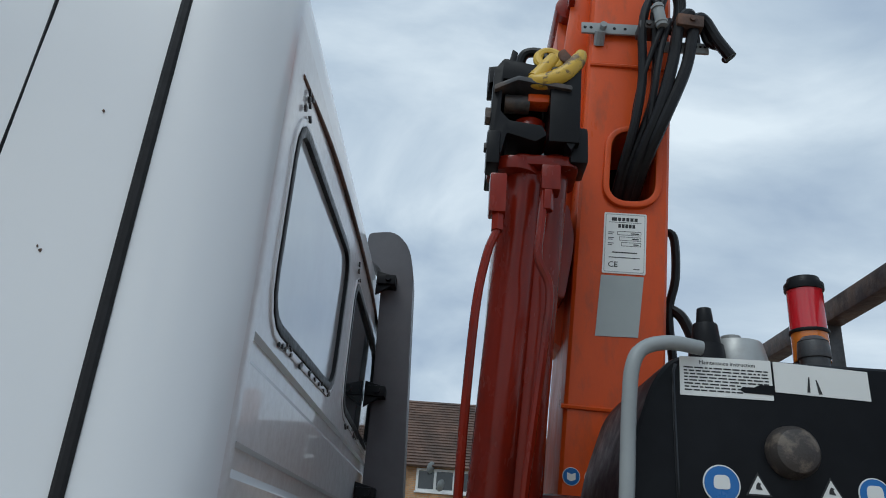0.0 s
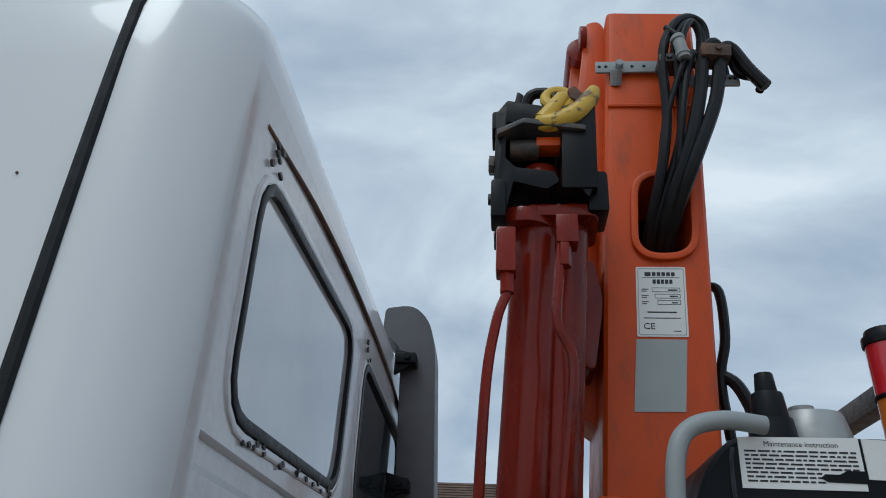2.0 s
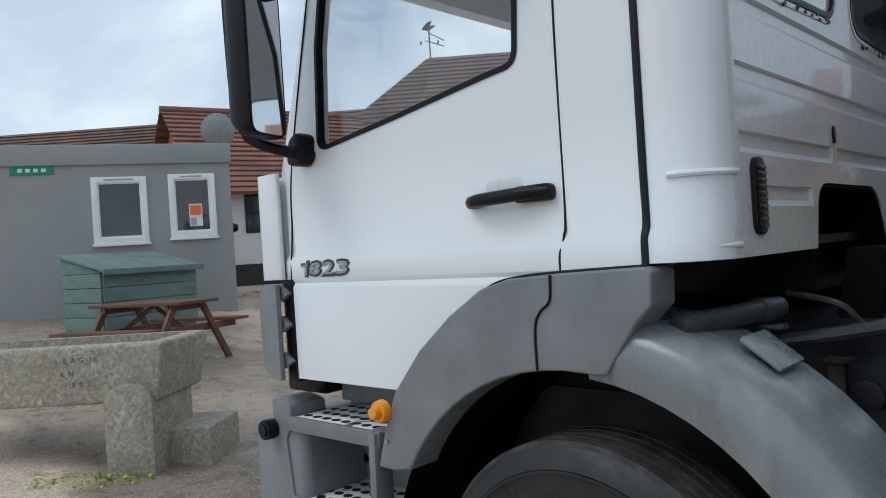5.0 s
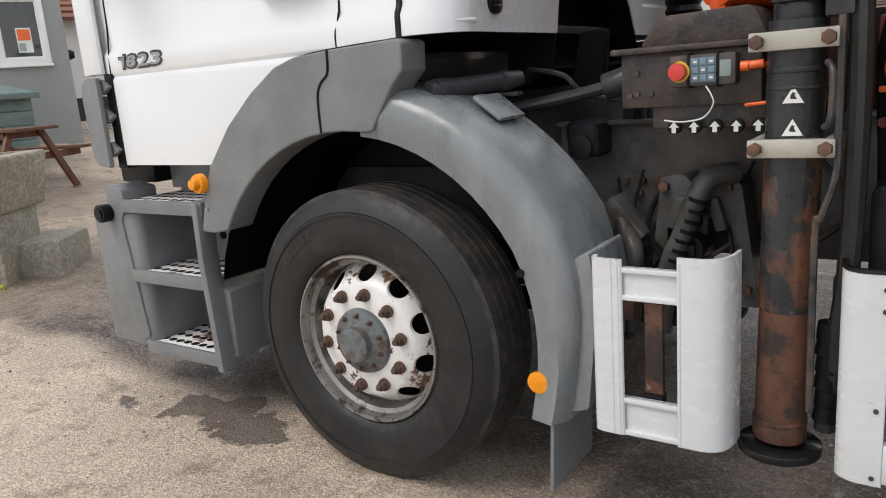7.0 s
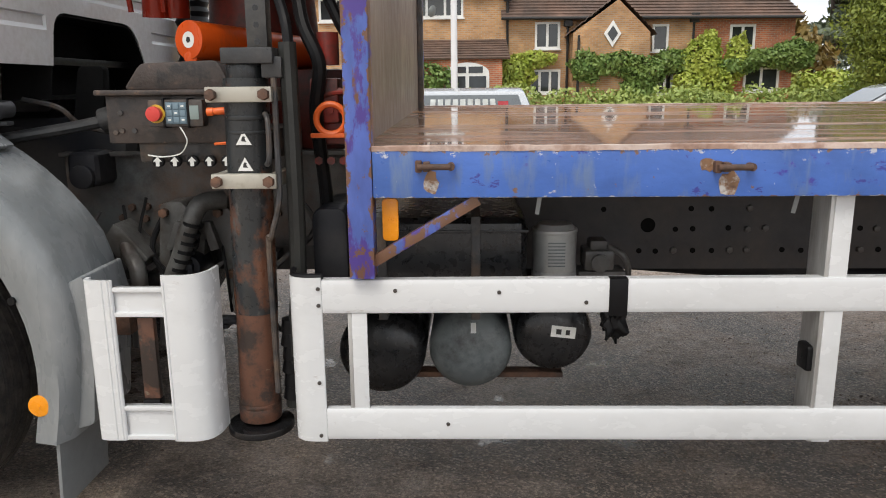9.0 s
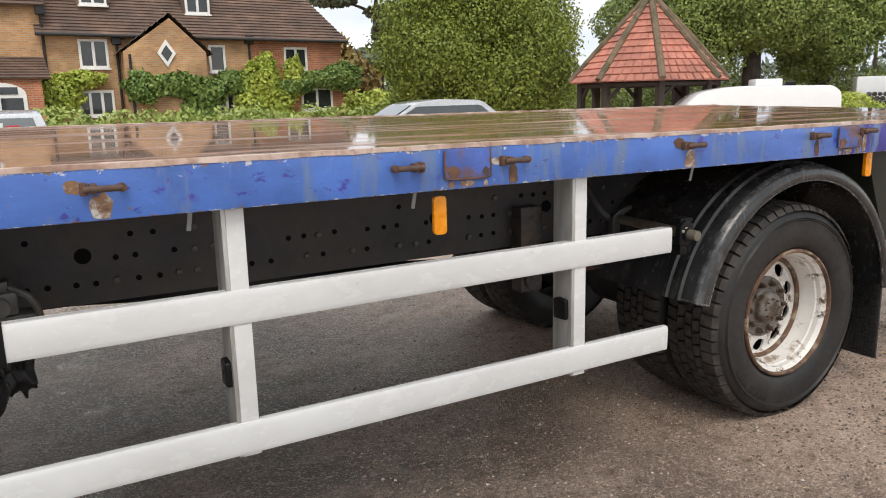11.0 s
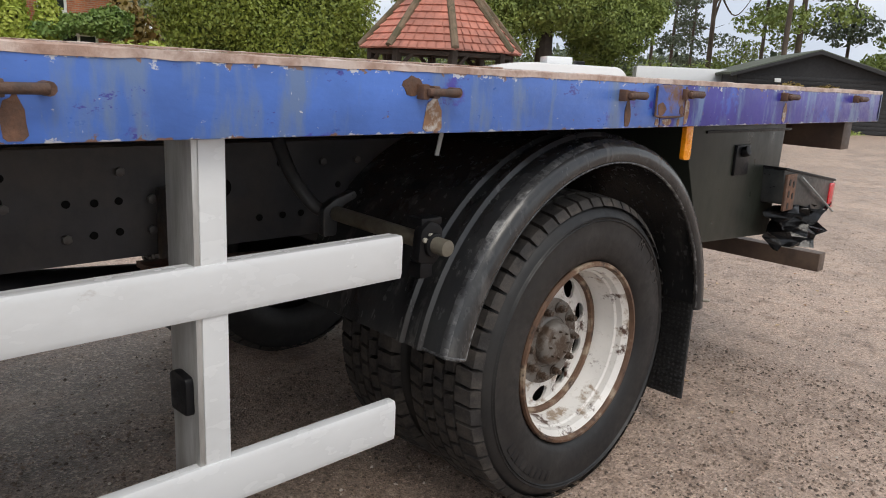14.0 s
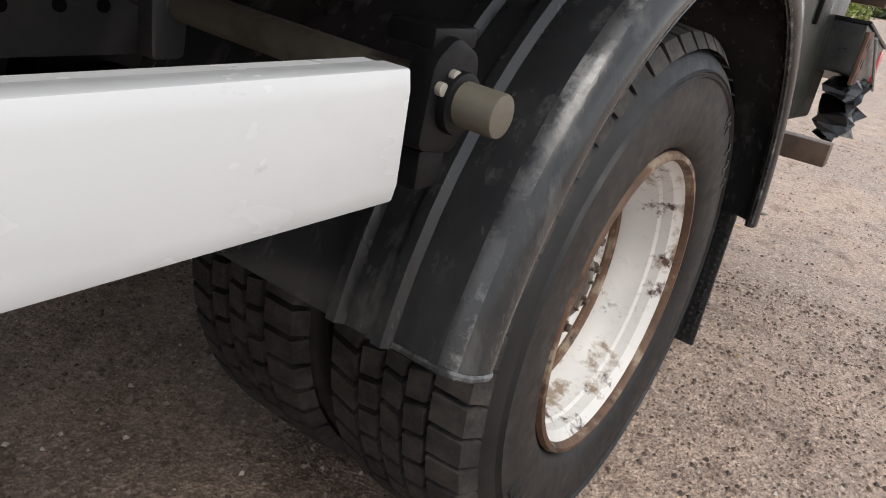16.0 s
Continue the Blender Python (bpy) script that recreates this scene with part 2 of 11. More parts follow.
def worn_post(m):
    """Adds rust that gathers along a post's two upright edges."""
    n, l = m.node_tree.nodes, m.node_tree.links
    b = n["Principled BSDF"]
    col = b.inputs["Base Color"].links[0].from_socket
    tc, sp, ra, no, ad, mr, mx = (n.new(k) for k in ("ShaderNodeTexCoord", "ShaderNodeSeparateXYZ", "ShaderNodeValToRGB", "ShaderNodeTexNoise", "ShaderNodeMath", "ShaderNodeMapRange", "ShaderNodeMix"))
    l.new(tc.outputs["Object"], sp.inputs["Vector"])
    across = n.new("ShaderNodeMapRange")
    across.inputs["From Min"].default_value, across.inputs["From Max"].default_value = 2.073, 2.149
    l.new(sp.outputs["X"], across.inputs["Value"])
    l.new(across.outputs["Result"], ra.inputs["Fac"])
    e = ra.color_ramp.elements
    e[0].color, e[1].color = (0.16, 0.16, 0.16, 1), (0.16, 0.16, 0.16, 1)
    for at, v in ((0.14, 0.05), (0.3, 0.0), (0.7, 0.0), (0.88, 0.06)):
        e.new(at).color = (v, v, v, 1)
    no.inputs["Scale"].default_value, no.inputs["Detail"].default_value, no.inputs["Roughness"].default_value = 22, 7, 0.65
    l.new(tc.outputs["Object"], no.inputs["Vector"])
    l.new(no.outputs["Fac"], ad.inputs[0])
    l.new(ra.outputs["Color"], ad.inputs[1])
    mr.inputs["From Min"].default_value, mr.inputs["From Max"].default_value = 0.60, 0.63
    l.new(ad.outputs["Value"], mr.inputs["Value"])
    mx.data_type = "RGBA"
    l.new(mr.outputs["Result"], mx.inputs["Factor"])
    l.new(col, mx.inputs["A"])
    mx.inputs["B"].default_value = (0.17, 0.085, 0.05, 1)
    l.new(mx.outputs["Result"], b.inputs["Base Color"])
    return m


M_blue = worn_rail(mat("flaking_blue_paint", (0.060, 0.150, 0.48), 0.36, var=0.30, scale=3.0, second=(0.055, 0.045, 0.32), share=0.05, sscale=5.0, soft=0.02, third=(0.17, 0.085, 0.05), tshare=-0.2, tscale=7, bump=0.10, bscale=24, stretch=(1.0, 1, 1.6)), 1.229, 1.364)
M_blue_post = worn_post(mat("rust_streaked_blue_post", (0.085, 0.14, 0.45), 0.40, var=0.35, scale=6, second=(0.075, 0.045, 0.25), share=0.45, sscale=5.5, soft=0.02, third=(0.16, 0.075, 0.045), tshare=0.12, tscale=10, bump=0.14, bscale=30, stretch=(1.6, 1.6, 0.55)))
M_purple = worn_rail(mat("dark_blue_violet_paint", (0.045, 0.040, 0.27), 0.36, var=0.22, scale=4, second=(0.05, 0.10, 0.44), share=0.16, sscale=5, soft=0.03, bump=0.08, bscale=24), 1.229, 1.364)
M_pocket = mat("rust_eaten_blue_paint", (0.060, 0.115, 0.40), 0.45, var=0.3, scale=8, second=(0.15, 0.08, 0.055), share=0.36, sscale=7, soft=0.04, third=(0.30, 0.27, 0.25), tshare=-0.15, tscale=24, bump=0.2, bscale=40)
M_stain = mat("rust_and_bare_primer", (0.24, 0.13, 0.07), 0.6, var=0.3, scale=20, second=(0.52, 0.50, 0.47), share=0.35, sscale=22, soft=0.06, third=(0.10, 0.055, 0.04), tshare=0.1, tscale=30)
M_lip = mat("rust_brown_deck_edge", (0.40, 0.26, 0.20), 0.42, var=0.25, scale=12, second=(0.56, 0.46, 0.41), share=0.45, sscale=6, soft=0.1, third=(0.20, 0.11, 0.075), tshare=0.1, tscale=15, bump=0.2)
M_panel = mat("weathered_steel_headboard", (0.24, 0.185, 0.15), 0.42, var=0.15, scale=3, second=(0.15, 0.11, 0.09), share=0.45, sscale=2.5, soft=0.15, bump=0.04, stretch=(1, 1, 0.5))
M_amber = mat("amber_plastic", (0.85, 0.295, 0.008), 0.28, var=0.05)
M_redlens = mat("red_lens_plastic", (0.55, 0.012, 0.02), 0.15, var=0.08, coat=0.6)
M_mirror = mat("mirror_glass", (0.85, 0.87, 0.88), 0.03, 1.0, var=0.02, rvar=0.01)
M_glass = glass("clear_cab_glass", (0.985, 0.99, 0.99))
M_pane = mat("dark_window_pane", (0.03, 0.035, 0.038), 0.06, var=0.4, scale=1.2, coat=0.5, rvar=0.02)
# Pale base colour paints the sky's reflection into the rear pane.
M_reflective_pane = mat("sky_toned_rear_pane", (0.70, 0.72, 0.73), 0.10, var=0.1, scale=2, coat=0.8, rvar=0.04)
M_lining = mat("grey_headlining", (0.50, 0.51, 0.52), 0.8, var=0.06, scale=3)
M_sticker = mat("white_sticker", (0.74, 0.75, 0.72), 0.4, var=0.04)
M_ink = mat("black_ink", (0.02, 0.02, 0.02), 0.5)
M_greysticker = mat("faded_grey_plate", (0.34, 0.37, 0.36), 0.45, var=0.08, scale=5)
M_bluesign = mat("blue_sign_print", (0.02, 0.14, 0.42), 0.35)
M_zinc = mat("zinc_clamp", (0.46, 0.44, 0.38), 0.42, 0.35, second=(0.25, 0.21, 0.16), share=0.2, sscale=9, soft=0.1)
M_air = mat("grey_air_tank", (0.135, 0.155, 0.16), 0.45, var=0.15, scale=5, second=(0.20, 0.22, 0.22), share=0.35, sscale=5, soft=0.12, third=(0.03, 0.03, 0.03), tshare=0.0, tscale=9)
M_air_black = mat("black_air_tank", (0.008, 0.009, 0.011), 0.30, second=(0.024, 0.024, 0.025), share=0.3, sscale=6, soft=0.1)
M_filter = mat("silver_filter_can", (0.42, 0.43, 0.42), 0.38, 0.35, second=(0.30, 0.30, 0.29), share=0.3, sscale=6, soft=0.1)
M_hose = mat("black_hose_rubber", (0.008, 0.008, 0.009), 0.42, var=0.3, scale=30, bump=0.1, bscale=200, spec=0.22)
M_pipe = mat("grey_handrail", (0.28, 0.30, 0.30), 0.45, var=0.12, scale=8)
M_steel_plate = mat("perforated_step_steel", (0.86, 0.85, 0.83), 0.4, 0.0, var=0.08, second=(0.22, 0.09, 0.05), share=0.16, sscale=8, bump=0.1)
M_screen = mat("lcd_screen", (0.22, 0.28, 0.27), 0.2, var=0.05)
M_key = mat("blue_grey_key", (0.10, 0.16, 0.20), 0.4)


# ---- mesh helpers ----
def place(bm, m):
    bmesh.ops.transform(bm, matrix=m, verts=bm.verts)
    return bm


def join(*bms):
    out = bms[0]
    for other in bms[1:]:
        tmp = bpy.data.meshes.new("tmp")
        other.to_mesh(tmp)
        out.from_mesh(tmp)
        bpy.data.meshes.remove(tmp)
        other.free()
    return out


def soften(bm, width, seg=2, angle=30):
    if width > 0:
        es = [e for e in bm.edges if len(e.link_faces) == 2 and e.calc_face_angle(0) > radians(angle)]
        bmesh.ops.bevel(bm, geom=es, offset=width, segments=seg, affect="EDGES", profile=0.6, clamp_overlap=True)
    return bm


def box(x0, x1, y0, y1, z0, z1, bev=0.004, seg=2):
    bm = bmesh.new()
    bmesh.ops.create_cube(bm, size=1)
    place(bm, Matrix.Translation(((x0 + x1) / 2, (y0 + y1) / 2, (z0 + z1) / 2)) @ Matrix.Diagonal((abs(x1 - x0), abs(y1 - y0), abs(z1 - z0), 1)))
    return soften(bm, bev, seg)


def rod(p0, p1, r, n=20, r2=None, bev=0.0):
    p0, p1 = Vector(p0), Vector(p1)
    bm = bmesh.new()
    bmesh.ops.create_cone(bm, cap_ends=True, segments=n, radius1=r, radius2=r if r2 is None else r2, depth=(p1 - p0).length)
    soften(bm, bev, 2, 50)
    place(bm, Matrix.Translation((p0 + p1) / 2) @ (p1 - p0).to_track_quat("Z", "Y").to_matrix().to_4x4())
    return bm


def spline(pts, steps=6):
    pts = [Vector(p) for p in pts]
    ext = [2 * pts[0] - pts[1], *pts, 2 * pts[-1] - pts[-2]]
    out = []
    for i in range(1, len(ext) - 2):
        a, b, c, d = ext[i - 1:i + 3]
        for k in range(steps):
            t = k / steps
            out.append(0.5 * (2 * b + (c - a) * t + (2 * a - 5 * b + 4 * c - d) * t * t + (3 * b - a - 3 * c + d) * t ** 3))
    return out + [pts[-1]]


def tube(pts, r, n=10, steps=6):
    line = spline(pts, steps) if steps > 1 else [Vector(p) for p in pts]
    bm = bmesh.new()
    rings, side = [], None
    for i, p in enumerate(line):
        d = (line[min(i + 1, len(line) - 1)] - line[max(i - 1, 0)]).normalized()
        if side is None:
            side = d.orthogonal().normalized()
        side = (side - d * side.dot(d)).normalized()
        up = d.cross(side)
        rr = r(i / (len(line) - 1)) if callable(r) else r
        rings.append([bm.verts.new(p + rr * (math.cos(a) * side + math.sin(a) * up)) for a in (2 * math.pi * k / n for k in range(n))])
    for u, v in zip(rings, rings[1:]):
        for k in range(n):
            bm.faces.new((u[k], u[(k + 1) % n], v[(k + 1) % n], v[k]))
    bm.faces.new(rings[0][::-1])
    bm.faces.new(rings[-1])
    return bm


def slab(poly, axis, a, b, bev=0.0, seg=2):
    """A flat outline pushed from a to b along an axis: x takes (y, z), y takes (x, z), z takes (x, y)."""
    bm = bmesh.new()
    put = {"x": lambda u, v, h: (h, u, v), "y": lambda u, v, h: (u, h, v), "z": lambda u, v, h: (u, v, h)}[axis]
    lo, hi = ([bm.verts.new(put(u, v, h)) for u, v in poly] for h in (a, b))
    n = len(poly)
    bm.faces.new(lo)
    bm.faces.new(hi[::-1])
    for i in range(n):
        bm.faces.new((lo[i], hi[i], hi[(i + 1) % n], lo[(i + 1) % n]))
    bmesh.ops.recalc_face_normals(bm, faces=bm.faces)
    return soften(bm, bev, seg)


def frame_slab(outer, inner, axis, a, b, bev=0.0):
    """A ring between two outlines of as many points, pushed along an axis."""
    bm = bmesh.new()
    put = {"x": lambda u, v, h: (h, u, v), "y": lambda u, v, h: (u, h, v), "z": lambda u, v, h: (u, v, h)}[axis]
    rows = [[bm.verts.new(put(u, v, h)) for u, v in poly] for poly, h in ((outer, a), (outer, b), (inner, b), (inner, a))]
    n = len(outer)
    for r in range(4):
        for i in range(n):
            bm.faces.new((rows[r][i], rows[r][(i + 1) % n], rows[(r + 1) % 4][(i + 1) % n], rows[(r + 1) % 4][i]))
    bmesh.ops.recalc_face_normals(bm, faces=bm.faces)
    return soften(bm, bev)


def lathe(profile, centre, n=48, closed=False, phase=0.0):
    """Turns (radius, y) round the y axis through centre."""
    cx, cy, cz = centre
    bm = bmesh.new()
    rows = []
    for r, y in profile:
        if r < 1e-6:
            rows.append([bm.verts.new((cx, cy + y, cz))])
        else:
            rows.append([bm.verts.new((cx + r * math.cos(phase + 2 * math.pi * k / n), cy + y, cz + r * math.sin(phase + 2 * math.pi * k / n))) for k in range(n)])
    for u, v in zip(rows, rows[1:] + (rows[:1] if closed else [])):
        for k in range(n):
            k2 = (k + 1) % n
            if len(u) == 1 and len(v) == 1:
                continue
            if len(u) == 1:
                bm.faces.new((u[0], v[k2], v[k]))
            elif len(v) == 1:
                bm.faces.new((u[k], u[k2], v[0]))
            else:
                bm.faces.new((u[k], u[k2], v[k2], v[k]))
    bmesh.ops.recalc_face_normals(bm, faces=bm.faces)
    return bm


def rounded(x0, x1, z0, z1, r, n=5):
    out = []
    for cx, cz, a0 in ((x1 - r, z1 - r, 0), (x0 + r, z1 - r, 90), (x0 + r, z0 + r, 180), (x1 - r, z0 + r, 270)):
        for k in range(n + 1):
            a = radians(a0 + 90 * k / n)
            out.append((cx + r * math.cos(a), cz + r * math.sin(a)))
    return out


def round_corners(poly, radii, n=4):
    """Rounds the corners of a flat outline."""
    out = []
    m = len(poly)
    for i, p in enumerate(poly):
        r = radii if not isinstance(radii, (list, tuple)) else radii[i]
        p, a, b = Vector(p), Vector(poly[i - 1]), Vector(poly[(i + 1) % m])
        if r <= 0:
            out.append(tuple(p))
            continue
        u, v = (a - p), (b - p)
        d = min(r, 0.45 * u.length, 0.45 * v.length)
        s, e = p + u.normalized() * d, p + v.normalized() * d
        for k in range(n + 1):
            t = k / n
            out.append(tuple((1 - t) ** 2 * s + 2 * t * (1 - t) * p + t * t * e))
    return out


def grow(poly, d):
    """Moves an outline outwards by d."""
    c = sum((Vector(p) for p in poly), Vector((0, 0))) / len(poly)
    out, m = [], len(poly)
    area = sum(poly[i][0] * poly[(i + 1) % m][1] - poly[(i + 1) % m][0] * poly[i][1] for i in range(m))
    sgn = 1 if area > 0 else -1
    for i in range(m):
        a, b = Vector(poly[i - 1]), Vector(poly[(i + 1) % m])
        t = (b - a)
        nrm = Vector((t.y, -t.x)).normalized() * sgn if t.length > 1e-9 else (Vector(poly[i]) - c).normalized()
        out.append(tuple(Vector(poly[i]) + nrm * d))
    return out


def mesh_of(name, bm, material, smooth=True, angle=35):
    me = bpy.data.meshes.new(name)
    bm.to_mesh(me)
    bm.free()
    for one in (material if isinstance(material, (list, tuple)) else [material]):
        me.materials.append(one)
    if smooth:
        me.shade_smooth()
        me.set_sharp_from_angle(angle=radians(angle))
    return me


def part(name, bm, material, parent, label="", smooth=True, angle=35):
    ob = new(name, mesh_of(name, bm, material, smooth, angle))
    ob.parent = parent
    if parent.type == "EMPTY":
        ob.matrix_parent_inverse = Matrix.Translation(parent.location).inverted()
    if label:
        tagged(ob, label)
    return ob


def thing(name, at, label, category, group=""):
    ob = new(name)
    ob.empty_display_size = 0.2
    ob.location = at
    return tagged(ob, label, category, group)


def solid(name, bm, material, label, category, group="", kind="", smooth=True, angle=35):
    return tagged(new(name, mesh_of(name, bm, material, smooth, angle)), label, category, group, kind)


def letters(text, size, depth=0.0006, spacing=1.0, bold=0.0):
    """Built-in lettering as a bmesh in the x-z plane that faces -y, its start at the origin."""
    cu = bpy.data.curves.new("letters", "FONT")
    cu.body, cu.size, cu.extrude, cu.resolution_u, cu.space_character = text, size, depth, 2, spacing
    cu.offset = bold
    ob = new("letters", cu)
    me = bpy.data.meshes.new_from_object(ob)
    bm = bmesh.new()
    bm.from_mesh(me)
    bpy.data.objects.remove(ob)
    bpy.data.meshes.remove(me)
    bpy.data.curves.remove(cu)
    return place(bm, pose(0, 0, 0, 90, 0, 0))


def cut(bm, *cutters, keep=False):
    """bm less the cutters, by an exact boolean."""
    me = bpy.data.meshes.new("solid")
    bm.to_mesh(me)
    bm.free()
    ob = new("solid", me)
    for c in cutters:
        cm = bpy.data.meshes.new("cutter")
        c.to_mesh(cm)
        c.free()
        co = new("cutter", cm)
        mod = ob.modifiers.new("cut", "BOOLEAN")
        mod.operation, mod.solver, mod.object = "DIFFERENCE", "EXACT", co
        bpy.context.view_layer.update()
        done = bpy.data.meshes.new_from_object(ob.evaluated_get(bpy.context.evaluated_depsgraph_get()))
        ob.modifiers.remove(mod)
        ob.data = done
        bpy.data.objects.remove(co)
    out = bmesh.new()
    out.from_mesh(ob.data)
    bpy.data.objects.remove(ob)
    return out


# ---- ground ----
GROUND_LINE = ((-60, 1.6), (-14, 1.35), (-9, 1.03), (-6.7, 0.62), (-4, 0.34), (-1, 0.15), (0.6, 0.11), (3.0, 0.005), (90, 0.005))


def ground_z(x, y=0.0):
    for (a, za), (b, zb) in zip(GROUND_LINE, GROUND_LINE[1:]):
        if x <= b:
            t = min(1, max(0, (x - a) / (b - a)))
            return za + (zb - za) * t
    return 0.0


def ground_material():
    m = mat("wet_gravelly_tarmac", (0.172, 0.136, 0.112), 0.55, var=0.28, scale=0.9, second=(0.074, 0.060, 0.052), share=0.48, sscale=1.1, soft=0.05, rvar=0.25, srough=0.40)
    n, l = m.node_tree.nodes, m.node_tree.links
    b = n["Principled BSDF"]
    tc = n.new("ShaderNodeTexCoord")
    col_in = b.inputs["Base Color"].links[0].from_socket
    vor = n.new("ShaderNodeTexVoronoi")
    vor.inputs["Scale"].default_value = 105
    l.new(tc.outputs["Object"], vor.inputs["Vector"])
    grit = n.new("ShaderNodeTexNoise")
    grit.inputs["Scale"].default_value, grit.inputs["Detail"].default_value, grit.inputs["Roughness"].default_value = 42, 8, 0.75
    l.new(tc.outputs["Object"], grit.inputs["Vector"])
    bright = n.new("ShaderNodeMapRange")
    bright.inputs["From Min"].default_value, bright.inputs["From Max"].default_value = 0.3, 0.72
    bright.inputs["To Min"].default_value, bright.inputs["To Max"].default_value = 0.42, 1.75
    l.new(grit.outputs["Fac"], bright.inputs["Value"])
    mul = n.new("ShaderNodeVectorMath")
    mul.operation = "SCALE"
    l.new(col_in, mul.inputs[0])
    l.new(bright.outputs["Result"], mul.inputs["Scale"])
    # pale chippings among the dark ones
    sep = n.new("ShaderNodeSeparateColor")
    l.new(vor.outputs["Color"], sep.inputs["Color"])
    chip = n.new("ShaderNodeMapRange")
    chip.inputs["From Min"].default_value, chip.inputs["From Max"].default_value = 0.78, 0.82
    l.new(sep.outputs["Red"], chip.inputs["Value"])
    chipmix = n.new("ShaderNodeMix")
    chipmix.data_type = "RGBA"
    l.new(chip.outputs["Result"], chipmix.inputs["Factor"])
    l.new(mul.outputs["Vector"], chipmix.inputs["A"])
    chipmix.inputs["B"].default_value = (0.27, 0.215, 0.175, 1)
    # drier, sandier tarmac towards the front of the lorry, pink-grey gravel behind it
    pos = n.new("ShaderNodeSeparateXYZ")
    l.new(tc.outputs["Object"], pos.inputs["Vector"])
    wob = n.new("ShaderNodeTexNoise")
    wob.inputs["Scale"].default_value = 0.8
    l.new(tc.outputs["Object"], wob.inputs["Vector"])
    add = n.new("ShaderNodeMath")
    add.operation = "MULTIPLY_ADD"
    l.new(wob.outputs["Fac"], add.inputs[0])
    add.inputs[1].default_value = 1.1
    l.new(pos.outputs["Y"], add.inputs[2])
    near = n.new("ShaderNodeMapRange")
    near.inputs["From Min"].default_value, near.inputs["From Max"].default_value = 0.98, 0.78
    l.new(add.outputs["Value"], near.inputs["Value"])
    front = n.new("ShaderNodeMapRange")
    front.inputs["From Min"].default_value, front.inputs["From Max"].default_value = 1.5, 0.5
    l.new(pos.outputs["X"], front.inputs["Value"])
    both = n.new("ShaderNodeMath")
    both.operation = "MULTIPLY"
    l.new(near.outputs["Result"], both.inputs[0])
    l.new(front.outputs["Result"], both.inputs[1])
    pale = n.new("ShaderNodeMix")
    pale.data_type, pale.blend_type = "RGBA", "ADD"
    l.new(both.outputs["Value"], pale.inputs["Factor"])
    l.new(chipmix.outputs["Result"], pale.inputs["A"])
    pale.inputs["B"].default_value = (0.41, 0.33, 0.255, 1)
    back = n.new("ShaderNodeMapRange")
    back.inputs["From Min"].default_value, back.inputs["From Max"].default_value = 4.2, 6.2
    l.new(pos.outputs["X"], back.inputs["Value"])
    pink = n.new("ShaderNodeMix")
    pink.data_type, pink.blend_type = "RGBA", "ADD"
    l.new(back.outputs["Result"], pink.inputs["Factor"])
    l.new(pale.outputs["Result"], pink.inputs["A"])
    pink.inputs["B"].default_value = (0.27, 0.190, 0.145, 1)
    # lighter, sandier surface in the front yard
    yard = n.new("ShaderNodeMapRange")
    yard.inputs["From Min"].default_value, yard.inputs["From Max"].default_value = -2.2, -3.6
    l.new(pos.outputs["X"], yard.inputs["Value"])
    sand = n.new("ShaderNodeMix")
    sand.data_type, sand.blend_type = "RGBA", "ADD"
    l.new(yard.outputs["Result"], sand.inputs["Factor"])
    l.new(pink.outputs["Result"], sand.inputs["A"])
    sand.inputs["B"].default_value = (0.17, 0.135, 0.095, 1)
    off = n.new("ShaderNodeMath")
    off.operation = "SUBTRACT"
    l.new(pos.outputs["Y"], off.inputs[0])
    off.inputs[1].default_value = 1.0
    far_off = n.new("ShaderNodeMath")
    far_off.operation = "ABSOLUTE"
    l.new(off.outputs["Value"], far_off.inputs[0])
    side = n.new("ShaderNodeMapRange")
    side.inputs["From Min"].default_value, side.inputs["From Max"].default_value = 2.3, 3.6
    l.new(far_off.outputs["Value"], side.inputs["Value"])
    rest = n.new("ShaderNodeMath")
    rest.operation = "SUBTRACT"
    rest.use_clamp = True
    l.new(side.outputs["Result"], rest.inputs[0])
    l.new(back.outputs["Result"], rest.inputs[1])
    rest2 = n.new("ShaderNodeMath")
    rest2.operation = "SUBTRACT"
    rest2.use_clamp = True
    l.new(rest.outputs["Value"], rest2.inputs[0])
    l.new(both.outputs["Value"], rest2.inputs[1])
    open_yard = n.new("ShaderNodeMix")
    open_yard.data_type, open_yard.blend_type = "RGBA", "ADD"
    l.new(rest2.outputs["Value"], open_yard.inputs["Factor"])
    l.new(sand.outputs["Result"], open_yard.inputs["A"])
    open_yard.inputs["B"].default_value = (0.20, 0.15, 0.115, 1)
    # scattered damp spots
    drip = n.new("ShaderNodeTexNoise")
    drip.inputs["Scale"].default_value, drip.inputs["Detail"].default_value, drip.inputs["Roughness"].default_value = 6.5, 7, 0.65
    l.new(tc.outputs["Object"], drip.inputs["Vector"])
    damp = n.new("ShaderNodeMapRange")
    damp.inputs["From Min"].default_value, damp.inputs["From Max"].default_value = 0.53, 0.64
    l.new(drip.outputs["Fac"], damp.inputs["Value"])
    spots = n.new("ShaderNodeMix")
    spots.data_type, spots.blend_type = "RGBA", "MULTIPLY"
    l.new(damp.outputs["Result"], spots.inputs["Factor"])
    l.new(open_yard.outputs["Result"], spots.inputs["A"])
    spots.inputs["B"].default_value = (0.66, 0.63, 0.60, 1)
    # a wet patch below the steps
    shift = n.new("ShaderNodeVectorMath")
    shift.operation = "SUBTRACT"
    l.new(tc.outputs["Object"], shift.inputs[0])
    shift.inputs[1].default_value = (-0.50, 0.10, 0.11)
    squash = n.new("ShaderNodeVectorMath")
